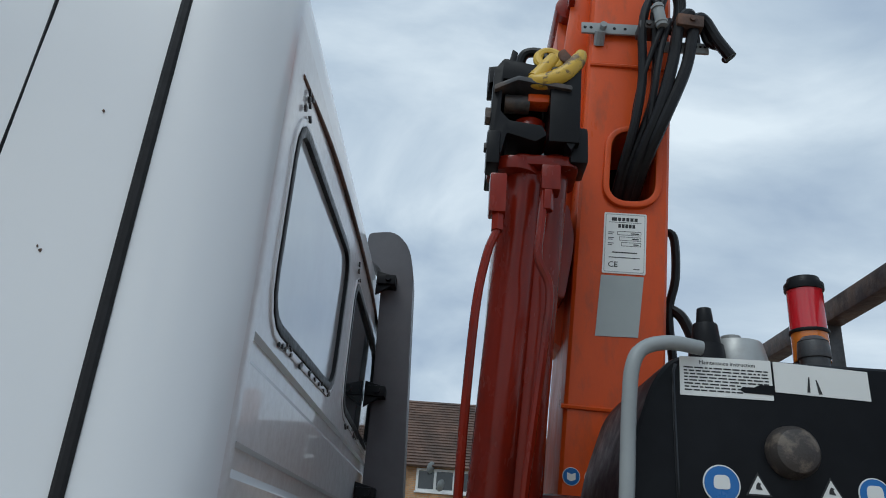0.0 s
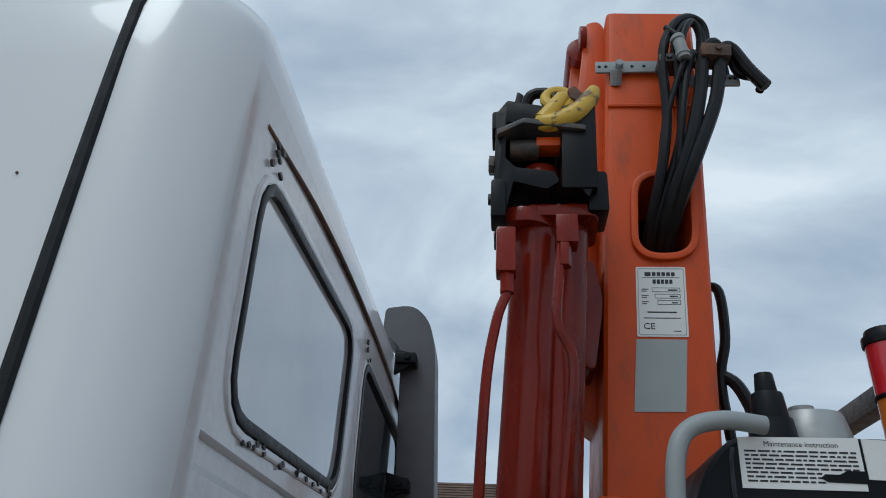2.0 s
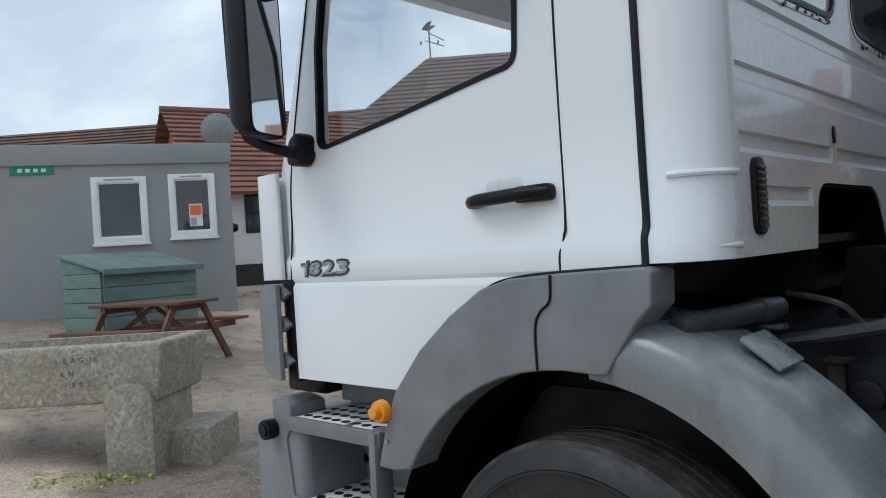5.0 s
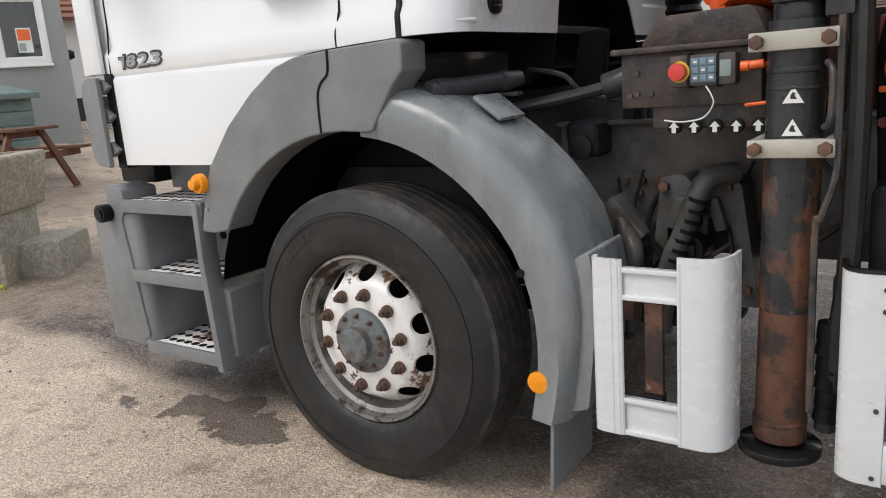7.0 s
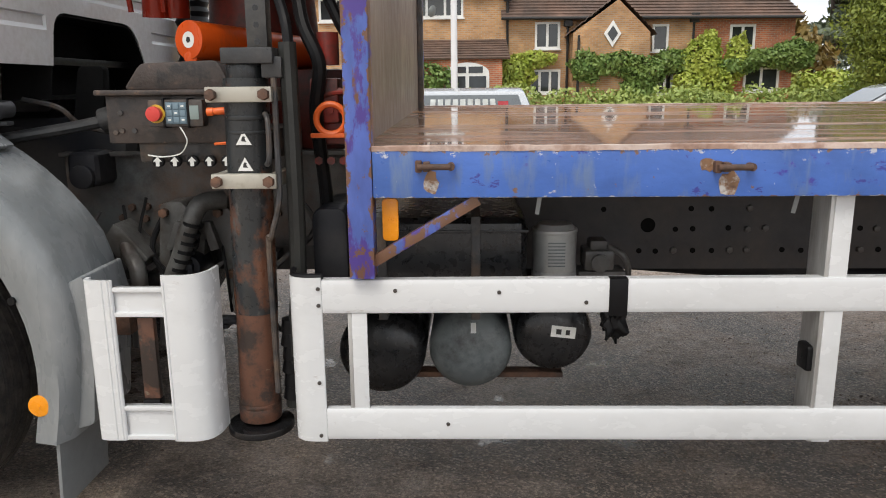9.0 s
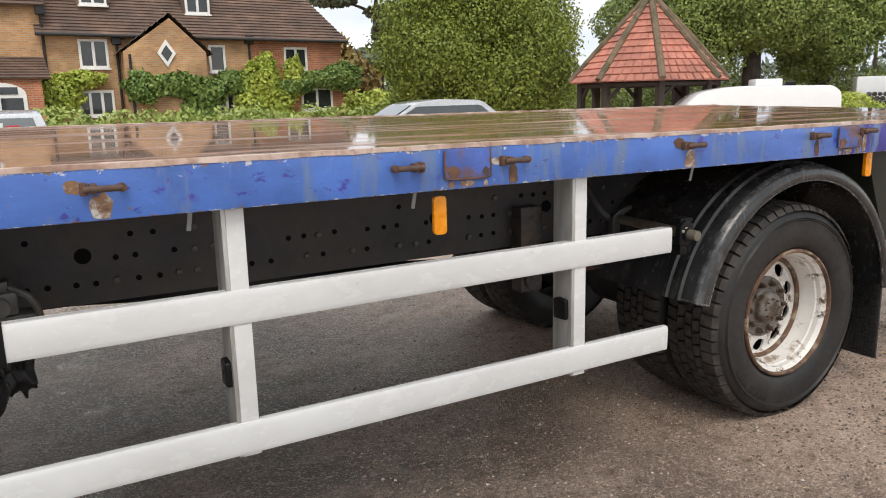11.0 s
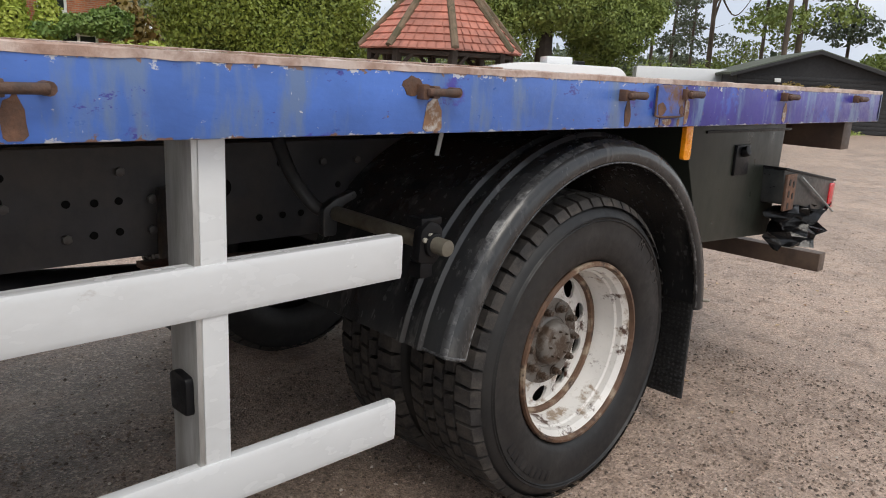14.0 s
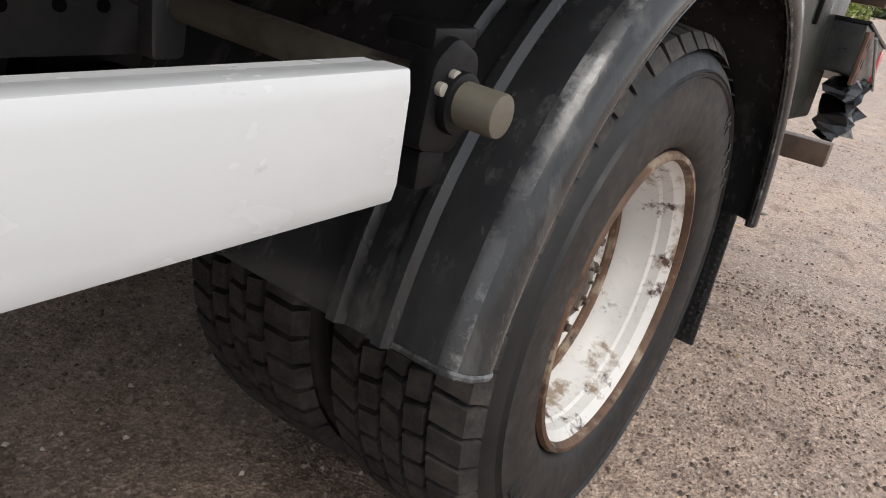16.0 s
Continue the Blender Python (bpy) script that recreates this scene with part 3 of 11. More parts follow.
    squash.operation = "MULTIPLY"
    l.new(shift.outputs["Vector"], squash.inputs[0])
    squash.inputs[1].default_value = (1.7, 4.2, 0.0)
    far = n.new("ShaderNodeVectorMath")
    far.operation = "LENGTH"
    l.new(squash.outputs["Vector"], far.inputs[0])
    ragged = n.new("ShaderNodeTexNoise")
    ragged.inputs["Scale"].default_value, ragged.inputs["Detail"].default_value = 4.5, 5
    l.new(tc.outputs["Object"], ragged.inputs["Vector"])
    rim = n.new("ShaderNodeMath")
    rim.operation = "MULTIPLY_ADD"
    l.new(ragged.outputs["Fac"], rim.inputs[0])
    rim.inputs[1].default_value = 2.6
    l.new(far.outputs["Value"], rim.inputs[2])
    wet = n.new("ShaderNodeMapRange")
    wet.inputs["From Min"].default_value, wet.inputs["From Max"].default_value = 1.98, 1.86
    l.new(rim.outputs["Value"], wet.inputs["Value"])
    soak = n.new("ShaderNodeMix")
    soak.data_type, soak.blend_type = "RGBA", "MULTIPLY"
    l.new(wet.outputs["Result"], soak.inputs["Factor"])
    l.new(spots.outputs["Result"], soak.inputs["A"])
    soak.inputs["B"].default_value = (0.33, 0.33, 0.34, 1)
    old = b.inputs["Roughness"].links[0].from_socket
    gloss = n.new("ShaderNodeMix")
    l.new(wet.outputs["Result"], gloss.inputs["Factor"])
    l.new(old, gloss.inputs["A"])
    gloss.inputs["B"].default_value = 0.22
    # shallow puddles on the low ground beneath and behind the cab
    pool, pooled, under, shallow = n.new("ShaderNodeTexNoise"), n.new("ShaderNodeMapRange"), n.new("ShaderNodeMapRange"), n.new("ShaderNodeMath")
    pool.inputs["Scale"].default_value, pool.inputs["Detail"].default_value, pool.inputs["Roughness"].default_value = 2.3, 7, 0.62
    l.new(tc.outputs["Object"], pool.inputs["Vector"])
    pooled.inputs["From Min"].default_value, pooled.inputs["From Max"].default_value = 0.575, 0.615
    l.new(pool.outputs["Fac"], pooled.inputs["Value"])
    under.inputs["From Min"].default_value, under.inputs["From Max"].default_value = 0.15, 0.5
    l.new(pos.outputs["Y"], under.inputs["Value"])
    shallow.operation = "MULTIPLY"
    ahead, low_part = n.new("ShaderNodeMapRange"), n.new("ShaderNodeMath")
    ahead.inputs["From Min"].default_value, ahead.inputs["From Max"].default_value = 3.7, 2.7
    l.new(pos.outputs["X"], ahead.inputs["Value"])
    low_part.operation = "MULTIPLY"
    l.new(pooled.outputs["Result"], low_part.inputs[0])
    l.new(ahead.outputs["Result"], low_part.inputs[1])
    l.new(low_part.outputs["Value"], shallow.inputs[0])
    l.new(under.outputs["Result"], shallow.inputs[1])
    film = n.new("ShaderNodeMix")
    l.new(shallow.outputs["Value"], film.inputs["Factor"])
    l.new(gloss.outputs["Result"], film.inputs["A"])
    film.inputs["B"].default_value = 0.05
    l.new(film.outputs["Result"], b.inputs["Roughness"])
    # fine stones, light and dark, over all of it
    stones, speck, mottled = n.new("ShaderNodeTexNoise"), n.new("ShaderNodeMapRange"), n.new("ShaderNodeVectorMath")
    stones.inputs["Scale"].default_value, stones.inputs["Detail"].default_value, stones.inputs["Roughness"].default_value = 75, 5, 0.8
    l.new(tc.outputs["Object"], stones.inputs["Vector"])
    speck.inputs["From Min"].default_value, speck.inputs["From Max"].default_value = 0.36, 0.66
    speck.inputs["To Min"].default_value, speck.inputs["To Max"].default_value = 0.52, 1.50
    l.new(stones.outputs["Fac"], speck.inputs["Value"])
    mottled.operation = "SCALE"
    l.new(soak.outputs["Result"], mottled.inputs[0])
    l.new(speck.outputs["Result"], mottled.inputs["Scale"])
    l.new(mottled.outputs["Vector"], b.inputs["Base Color"])
    flat = n.new("ShaderNodeMath")
    flat.operation = "MULTIPLY_ADD"
    l.new(shallow.outputs["Value"], flat.inputs[0])
    flat.inputs[1].default_value, flat.inputs[2].default_value = -0.46, 0.5
    bu = n.new("ShaderNodeBump")
    bu.inputs["Strength"].default_value, bu.inputs["Distance"].default_value = 0.55, 0.012
    l.new(vor.outputs["Distance"], bu.inputs["Height"])
    bu2 = n.new("ShaderNodeBump")
    bu2.inputs["Strength"].default_value, bu2.inputs["Distance"].default_value = 0.5, 0.02
    l.new(grit.outputs["Fac"], bu2.inputs["Height"])
    l.new(flat.outputs["Value"], bu.inputs["Strength"])
    l.new(flat.outputs["Value"], bu2.inputs["Strength"])
    l.new(bu.outputs["Normal"], bu2.inputs["Normal"])
    l.new(bu2.outputs["Normal"], b.inputs["Normal"])
    return m


M_ground = ground_material()


def build_ground():
    bm = bmesh.new()
    xs = sorted({-400, -150, *[p[0] for p in GROUND_LINE], -30, -20, 1.2, 1.9, 6, 12, 20, 40, 150, 400})
    ys = [-400, -60, -15, -4, 0, 3, 8, 20, 45, 120, 400]
    grid = [[bm.verts.new((x, y, ground_z(x))) for x in xs] for y in ys]
    for r0, r1 in zip(grid, grid[1:]):
        for i in range(len(xs) - 1):
            bm.faces.new((r0[i], r0[i + 1], r1[i + 1], r1[i]))
    return solid("ground", bm, M_ground, "damp gravelly tarmac yard with puddle stains", "ground", kind="structure")


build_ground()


def build_gravel():
    """Loose chippings lying on the yard, thickest behind the lorry."""
    r = np.random.RandomState(17)
    n = 60000
    x = np.concatenate([r.uniform(-2.5, 9.5, 8000), 3.2 + 9.0 * r.rand(20000) ** 0.8, 4.0 + 3.8 * r.rand(n - 28000) ** 0.9])
    y = np.concatenate([r.uniform(-1.9, 3.6, 28000), r.uniform(-0.9, 1.5, n - 28000)])
    size = 0.0020 + 0.0075 * r.rand(n) ** 5
    z = np.interp(x, [g[0] for g in GROUND_LINE], [g[1] for g in GROUND_LINE])
    base = np.array([(1, 0, 0), (0.2, 1, 0), (-1, 0.2, 0), (-0.1, -1, 0), (0.1, 0.1, 0.8), (0, 0, -0.5)])
    v = base[None] * (size[:, None, None] * (0.7 + 0.6 * r.rand(n, 6, 1)))
    a = r.uniform(0, 6.28, n)
    ca, sa = np.cos(a)[:, None], np.sin(a)[:, None]
    v = np.stack([v[:, :, 0] * ca - v[:, :, 1] * sa + x[:, None], v[:, :, 0] * sa + v[:, :, 1] * ca + y[:, None], v[:, :, 2] + z[:, None] + 0.001], 2)
    tri = np.array([(0, 1, 4), (1, 2, 4), (2, 3, 4), (3, 0, 4), (1, 0, 5), (2, 1, 5), (3, 2, 5), (0, 3, 5)])
    f = (tri[None] + 6 * np.arange(n)[:, None, None]).reshape(-1, 3)
    me = bpy.data.meshes.new("loose_gravel")
    me.from_pydata(v.reshape(-1, 3).tolist(), [], f.tolist())
    m = mat("mixed_chippings", (0.24, 0.19, 0.155), 0.8)
    nn, l = m.node_tree.nodes, m.node_tree.links
    g, ramp = nn.new("ShaderNodeNewGeometry"), nn.new("ShaderNodeValToRGB")
    l.new(g.outputs["Random Per Island"], ramp.inputs["Fac"])
    e = ramp.color_ramp.elements
    e[0].color, e[1].color = (0.07, 0.055, 0.045, 1), (0.58, 0.52, 0.46, 1)
    e.new(0.6).color = (0.20, 0.145, 0.112, 1)
    e.new(0.92).color = (0.32, 0.245, 0.20, 1)
    l.new(ramp.outputs["Color"], nn["Principled BSDF"].inputs["Base Color"])
    me.materials.append(m)
    tagged(new("loose_gravel", me), "loose pinkish grey chippings on the yard", "gravel", kind="stuff")


build_gravel()


def build_fallen_leaves():
    r = np.random.RandomState(51)
    n = 46
    x, y = r.uniform(5.2, 10.5, n), r.uniform(-1.8, 2.6, n)
    a, size = r.uniform(0, 6.28, n), r.uniform(0.012, 0.026, n)
    v, f = [], []
    for k in range(n):
        t, u = Vector((math.cos(a[k]), math.sin(a[k]), 0)), Vector((-math.sin(a[k]), math.cos(a[k]), 0))
        c = Vector((x[k], y[k], 0.013))
        base = len(v)
        v += [tuple(c + t * size[k]), tuple(c + u * size[k] * 0.55 + Vector((0, 0, 0.007))), tuple(c - t * size[k]), tuple(c - u * size[k] * 0.55 + Vector((0, 0, 0.004)))]
        f += [(base, base + 1, base + 2), (base, base + 2, base + 3)]
    me = bpy.data.meshes.new("fallen_leaves")
    me.from_pydata(v, [], f)
    me.materials.append(mat("dry_yellow_leaves", (0.50, 0.36, 0.20), 0.7, var=0.4, scale=3, second=(0.30, 0.15, 0.07), share=0.35, sscale=2))
    tagged(new("fallen_leaves", me), "few dry yellowish leaves lying on the gravel", "leaves", kind="stuff")


build_fallen_leaves()

# ---- the lorry ----
truck = thing("crane_truck", (3.5, 1.25, 0), "white flatbed lorry with orange folded loading crane, parked on tarmac", "truck")
DECK_Z, RAVE_LO, BED_X0, BED_X1 = 1.368, 1.229, 2.075, 8.165


def deck_material():
    m = mat("wet_brown_deck_boards", (0.36, 0.145, 0.055), 0.30, var=0.3, scale=2.0, second=(0.12, 0.06, 0.03), share=0.45, sscale=3, soft=0.2, rvar=0.06, stretch=(0.6, 2.5, 1))
    n, l = m.node_tree.nodes, m.node_tree.links
    b = n["Principled BSDF"]
    tc, mp = n.new("ShaderNodeTexCoord"), n.new("ShaderNodeMapping")
    mp.inputs["Scale"].default_value = (0.7, 5.0, 1.0)
    l.new(tc.outputs["Object"], mp.inputs["Vector"])
    no = n.new("ShaderNodeTexNoise")
    no.inputs["Scale"].default_value, no.inputs["Detail"].default_value = 4.0, 4.0
    l.new(mp.outputs["Vector"], no.inputs["Vector"])
    bu = n.new("ShaderNodeBump")
    bu.inputs["Strength"].default_value, bu.inputs["Distance"].default_value = 0.25, 0.018
    l.new(no.outputs["Fac"], bu.inputs["Height"])
    l.new(bu.outputs["Normal"], b.inputs["Normal"])
    pu, pm = n.new("ShaderNodeTexNoise"), n.new("ShaderNodeMapRange")
    pu.inputs["Scale"].default_value, pu.inputs["Detail"].default_value = 1.6, 5
    l.new(mp.outputs["Vector"], pu.inputs["Vector"])
    pm.inputs["From Min"].default_value, pm.inputs["From Max"].default_value = 0.34, 0.52
    l.new(pu.outputs["Fac"], pm.inputs["Value"])
    l.new(pm.outputs["Result"], b.inputs["Coat Weight"])
    b.inputs["Coat Roughness"].default_value = 0.04
    b.inputs["Specular IOR Level"].default_value = 0.28
    return m


M_deck = deck_material()


def build_flatbed():
    rise = 0.045
    deck = box(BED_X0 + 0.03, BED_X1 - 0.02, 0.012, 2.488, DECK_Z - 0.03, DECK_Z, 0)
    for v in deck.verts:
        v.co.z += rise if v.co.y > 1 else 0.0
    bed = part("flatbed_deck", deck, M_deck, truck, "wet reddish brown boarded load deck")
    for y0, y1, far in ((0.0, 0.05, False), (2.45, 2.5, True)):
        for x0, x1, m, lab in ((2.148, 6.12, M_blue, "flaking bright blue side rail"), (6.123, BED_X1, M_purple, "darker violet blue side rail")):
            rail = join(box(x0, x1, y0, y1, RAVE_LO, DECK_Z - 0.004, 0.006), box(x0, x1, y0 + 0.01 if not far else y0 - 0.07, y1 + 0.07 if not far else y1 - 0.01, RAVE_LO + 0.001, RAVE_LO + 0.02, 0.003))
            place(rail, Matrix.Translation((0, 0, rise if far else 0)))
            part("side_rail", rail, m, bed, lab)
        lip = bmesh.new()
        rnd = random.Random(5)
        xs = [2.148 + (BED_X1 - 2.148) * k / 120 for k in range(121)]
        rows = [[lip.verts.new((x, yy + (rnd.uniform(-0.0012, 0.0012)), zz + rnd.uniform(-0.0016, 0.0016))) for x in xs]
                for yy, zz in ((u, v) for u, v in zip((y0 - 0.002, y0 - 0.001, y0 + 0.003, y0 + 0.012, y0 + 0.016, y0 + 0.015) if not far else (y1 - 0.022, y1 - 0.024, y1 - 0.019, y1 - 0.005, y1 + 0.001, y1 + 0.003), (DECK_Z - 0.010, DECK_Z + 0.004, DECK_Z + 0.006, DECK_Z + 0.005, DECK_Z + 0.001, DECK_Z - 0.012)))]
        for u, v in zip(rows, rows[1:] + rows[:1]):
            for k in range(120):
                lip.faces.new((u[k], u[k + 1], v[k + 1], v[k]))
        bmesh.ops.recalc_face_normals(lip, faces=lip.faces)
        place(lip, Matrix.Translation((0, 0, rise if far else 0)))
        part("deck_edge_lip", lip, M_lip, bed, "rust brown bare edge strip")
    back = box(BED_X1 - 0.03, BED_X1 + 0.01, 0.0, 2.5, RAVE_LO, DECK_Z - 0.002, 0.005)
    for v in back.verts:
        v.co.z += rise * v.co.y / 2.5
    part("rear_rail", back, M_purple, bed)
    for k in range(13):
        x = 2.35 + 0.45 * k
        part("cross_member", box(x, x + 0.06, 0.06, 2.44, 1.238, DECK_Z - 0.035, 0.004), M_chassis, bed)
    # rope hooks along the near side
    hook = join(rod((-0.045, -0.03, 0), (0.045, -0.03, 0), 0.0085, 10, bev=0.002), box(-0.03, -0.012, -0.032, 0.002, -0.013, 0.013, 0.003),
                rod((0.045, -0.03, 0), (0.045, 0.002, 0), 0.011, 10), box(-0.052, -0.034, -0.024, 0.002, -0.016, 0.016, 0.004))
    me = mesh_of("rope_hook", hook, M_rust)
    for x, z, side in ((2.32, 1.318, 1), (3.125, 1.312, 1), (3.975, 1.308, -1), (4.362, 1.31, 1), (5.182, 1.318, 1), (5.94, 1.322, 1), (6.273, 1.33, 1), (7.031, 1.332, 1), (7.82, 1.333, 1)):
        ob = new("rope_hook", me)
        ob.matrix_basis = pose(x, 0, z) @ Matrix.Diagonal((side, 1, 1, 1))
        ob.parent = bed
    for x, z, w, h, s in ((3.12, 1.262, 0.03, 0.065, 1), (2.31, 1.272, 0.02, 0.06, 2), (4.366, 1.26, 0.018, 0.07, 3), (5.18, 1.262, 0.03, 0.075, 4), (5.94, 1.265, 0.016, 0.07, 6), (6.275, 1.272, 0.016, 0.07, 5), (7.033, 1.27, 0.02, 0.07, 7),
                          (3.06, 1.318, 0.028, 0.03, 8), (5.12, 1.33, 0.03, 0.034, 9), (4.30, 1.31, 0.022, 0.02, 10), (7.0, 1.335, 0.02, 0.03, 11)):
        r = random.Random(s)
        ring = [(x + w * (0.75 + 0.4 * r.random()) * math.cos(a), z + h * 0.62 * (0.75 + 0.4 * r.random()) * math.sin(a)) for a in (2 * math.pi * k / 14 for k in range(14))]
        blot = slab([(u, min(DECK_Z - 0.008, max(RAVE_LO + 0.005, v))) for u, v in ring], "y", -0.0012, 0.003)
        part("rust_stain", blot, M_stain if s % 3 else M_rust, bed, "rust stain round a rope hook")
    for x in (4.102, 6.075):
        pocket = part("stake_pocket", slab(rounded(x, x + 0.17, 1.262, 1.356, 0.012, 3), "y", -0.010, 0.004, 0.004), M_pocket, bed, "rust-eaten blue stake pocket")
        part("pocket_edge", tube([(x + 0.001, -0.008, 1.352), (x + 0.001, -0.009, 1.278), (x + 0.010, -0.009, 1.264), (x + 0.085, -0.009, 1.261), (x + 0.160, -0.009, 1.264), (x + 0.169, -0.009, 1.278), (x + 0.169, -0.008, 1.352)], 0.0035, 6), M_rust, pocket, "rusty edge of the pocket")
        for k, (px, pz, w, h) in enumerate(((x + 0.034, 1.284, 0.026, 0.020), (x + 0.152, 1.280, 0.014, 0.016), (x + 0.09, 1.245, 0.03, 0.010), (x + 0.028, 1.244, 0.010, 0.012), (x + 0.155, 1.243, 0.008, 0.013))):
            r = random.Random(30 + k)
            ring = [(px + w * r.uniform(0.75, 1.2) * math.cos(a), pz + h * r.uniform(0.75, 1.2) * math.sin(a)) for a in (2 * math.pi * q / 12 for q in range(12))]
            part("rust_patch", slab(ring, "y", -0.0112 if k < 2 else -0.0012, 0.002), M_rust if k < 2 else M_stain, pocket)
    # headboard
    head = part("headboard", box(2.085, 2.12, 0.06, 2.44, DECK_Z - 0.04, 2.15, 0.004), M_panel, truck, "weathered brown steel headboard")
    for y0, y1 in ((-0.004, 0.07), (2.43, 2.504)):
        part("headboard_post", box(BED_X0, 2.1475, y0, y1, 0.998 if y0 < 1 else 1.2, 2.60, 0.006), M_blue_post, head, "blue post with rust streaks")
    part("headboard_rail", box(2.075, 2.125, 0.07, 2.43, 2.555, 2.605, 0.005), M_dark_metal, head)
    for y in (0.82, 1.65):
        part("headboard_upright", box(2.08, 2.12, y - 0.02, y + 0.02, 2.15, 2.556, 0.004), M_dark_metal, head)
    part("headboard_far_edge", box(2.12, 2.15, 2.36, 2.43, DECK_Z + 0.001, 2.15, 0.004), M_dark_metal, head)
    d = Vector((2.44, 0.03, 1.222)) - Vector((2.13, 0.03, 1.036))
    strut = place(box(0, d.length, -0.012, 0.012, -0.016, 0.016, 0.003), Matrix.Translation((2.13, 0.03, 1.036)) @ pose(0, 0, 0, 0, -math.degrees(math.atan2(d.z, d.x)), 0))
    part("diagonal_strut", strut, M_blue_post, head)
    for x, z0, z1 in ((2.167, 1.1, 1.222), (4.09, 1.08, 1.205), (6.378, 1.112, 1.230)):
        ref = join(slab(rounded(x, x + 0.046, z0, z1, 0.012, 3), "y", 0.045, 0.062, 0.002), *[box(x + 0.014 + 0.007 * i, x + 0.019 + 0.007 * i, 0.0435, 0.0455, z0 + 0.055 + 0.007 * j, z0 + 0.06 + 0.007 * j, 0) for i in range(3) for j in range(2)])
        part("side_reflector", ref, M_amber, bed, "amber side reflector")


build_flatbed()


# ---- wheels ----
def tyre_bm(c, r, s, tread, groove=0.021):
    """A tyre whose outer wall stands at c; s is +1 for the near side and -1 for the far side of the lorry."""
    k = r / 0.52
    prof = [(0.296 * 1.0, 0.040), (0.312, 0.018), (0.335 * k, 0.006), (0.40 * k, 0.0), (0.445 * k, 0.004), (0.452 * k, 0.002), (0.46 * k, 0.006)]
    prof += [(0.472 * k, 0.011), (r - groove - 0.014, 0.026), (r - groove, 0.046)] if tread else [(0.49 * k, 0.020), (0.507 * k, 0.036), (r, 0.046)]
    if not tread:
        for y in (0.092, 0.135, 0.178, 0.222):
            prof += [(r, y - 0.006), (r - 0.012, y - 0.004), (r - 0.012, y + 0.004), (r, y + 0.006)]
        prof += [(r, 0.262)]
    else:
        prof += [(r - groove, 0.262)]
    prof += [(0.49 * k, 0.290), (0.40 * k, 0.305), (0.32, 0.29), (0.296, 0.27)]
    bm = lathe([(a, b * s) for a, b in prof], c, 96, closed=True)
    bmesh.ops.recalc_face_normals(bm, faces=bm.faces)
    if not tread:
        for f in bm.faces:
            v = f.calc_center_median()
            if math.hypot(v.x - c[0], v.z - c[2]) > r - 0.02:
                f.material_index = 1
    return bm


def tread_blocks(c, r, s, wheel, groove=0.019):
    """Rows of lugs standing on the running surface of a tyre; the outer rows run down over the shoulders."""
    bm = bmesh.new()
    cx, cy, cz = c
    n = 54
    for row, (ya, yb, off) in enumerate(((0.030, 0.088, 0), (0.093, 0.133, 0.5), (0.138, 0.176, 0.15), (0.181, 0.221, 0.6), (0.226, 0.284, 0.1))):
        for i in range(n):
            a0, a1 = (i + off) / n * 2 * math.pi, (i + off + 0.87) / n * 2 * math.pi
            sk = 0.012 * (1 if row % 2 else -1)
            foot, top = r - groove - 0.002, r
            near = ((0.938 * r, 0.012), (r - 0.008, 0.030)) if row == 0 else ((foot, ya), (top, ya + 0.0025))
            far = ((0.938 * r, 0.302), (r - 0.008, 0.284)) if row == 4 else ((foot, yb), (top, yb - 0.0025))
            vs = []
            for level, sh in ((0, 0), (1, 0.0025)):
                for a, (rr, y) in ((a0 + sh / r, near[level]), (a1 - sh / r, near[level]), (a1 + sk - sh / r, far[level]), (a0 + sk + sh / r, far[level])):
                    vs.append(bm.verts.new((cx + rr * math.cos(a), cy + y * s, cz + rr * math.sin(a))))
            for f in ((4, 5, 6, 7), (0, 1, 5, 4), (1, 2, 6, 5), (2, 3, 7, 6), (3, 0, 4, 7)):
                bm.faces.new([vs[j] for j in (f if s > 0 else f[::-1])])
    ob = part("tread_pattern", bm, M_tread, wheel, smooth=False)
    tagged(ob, "chunky dusty tread lugs", kind="stuff")
    return ob


def disc_with_holes(prof, c, s, holes, ring, size, phase=0.5):
    """A turned wheel disc, cut through by a ring of oval hand holes; size is (along the ring, across it)."""
    back = [(max(0.0, r - 0.002), y + 0.010) for r, y in reversed(prof)]
    bm = lathe([(r, y * s) for r, y in prof + back], c, 96, closed=True)
    bmesh.ops.recalc_face_normals(bm, faces=bm.faces)
    cutters = bmesh.new()
    for k in range(holes):
        a = 2 * math.pi * (k + phase) / holes
        hole = place(rod((0, -0.3, 0), (0, 0.3, 0), 1.0, 24), Matrix.Translation((c[0] + ring * math.cos(a), c[1] + 0.1 * s, c[2] + ring * math.sin(a))) @ pose(0, 0, 0, 0, 90 - math.degrees(a), 0) @ Matrix.Diagonal((size[0], 1, size[1], 1)))
        cutters = join(cutters, hole)
    return cut(bm, cutters)


def hex_nut(r=0.0165, h=0.026, cone=0.012):
    return join(rod((0, 0, 0), (0, -h, 0), r, 6, bev=0.002), rod((0, 0.004, 0), (0, -0.006, 0), r * 1.35, 16), rod((0, -h + 0.002, 0), (0, -h - cone, 0), r * 0.62, 10, bev=0.002))


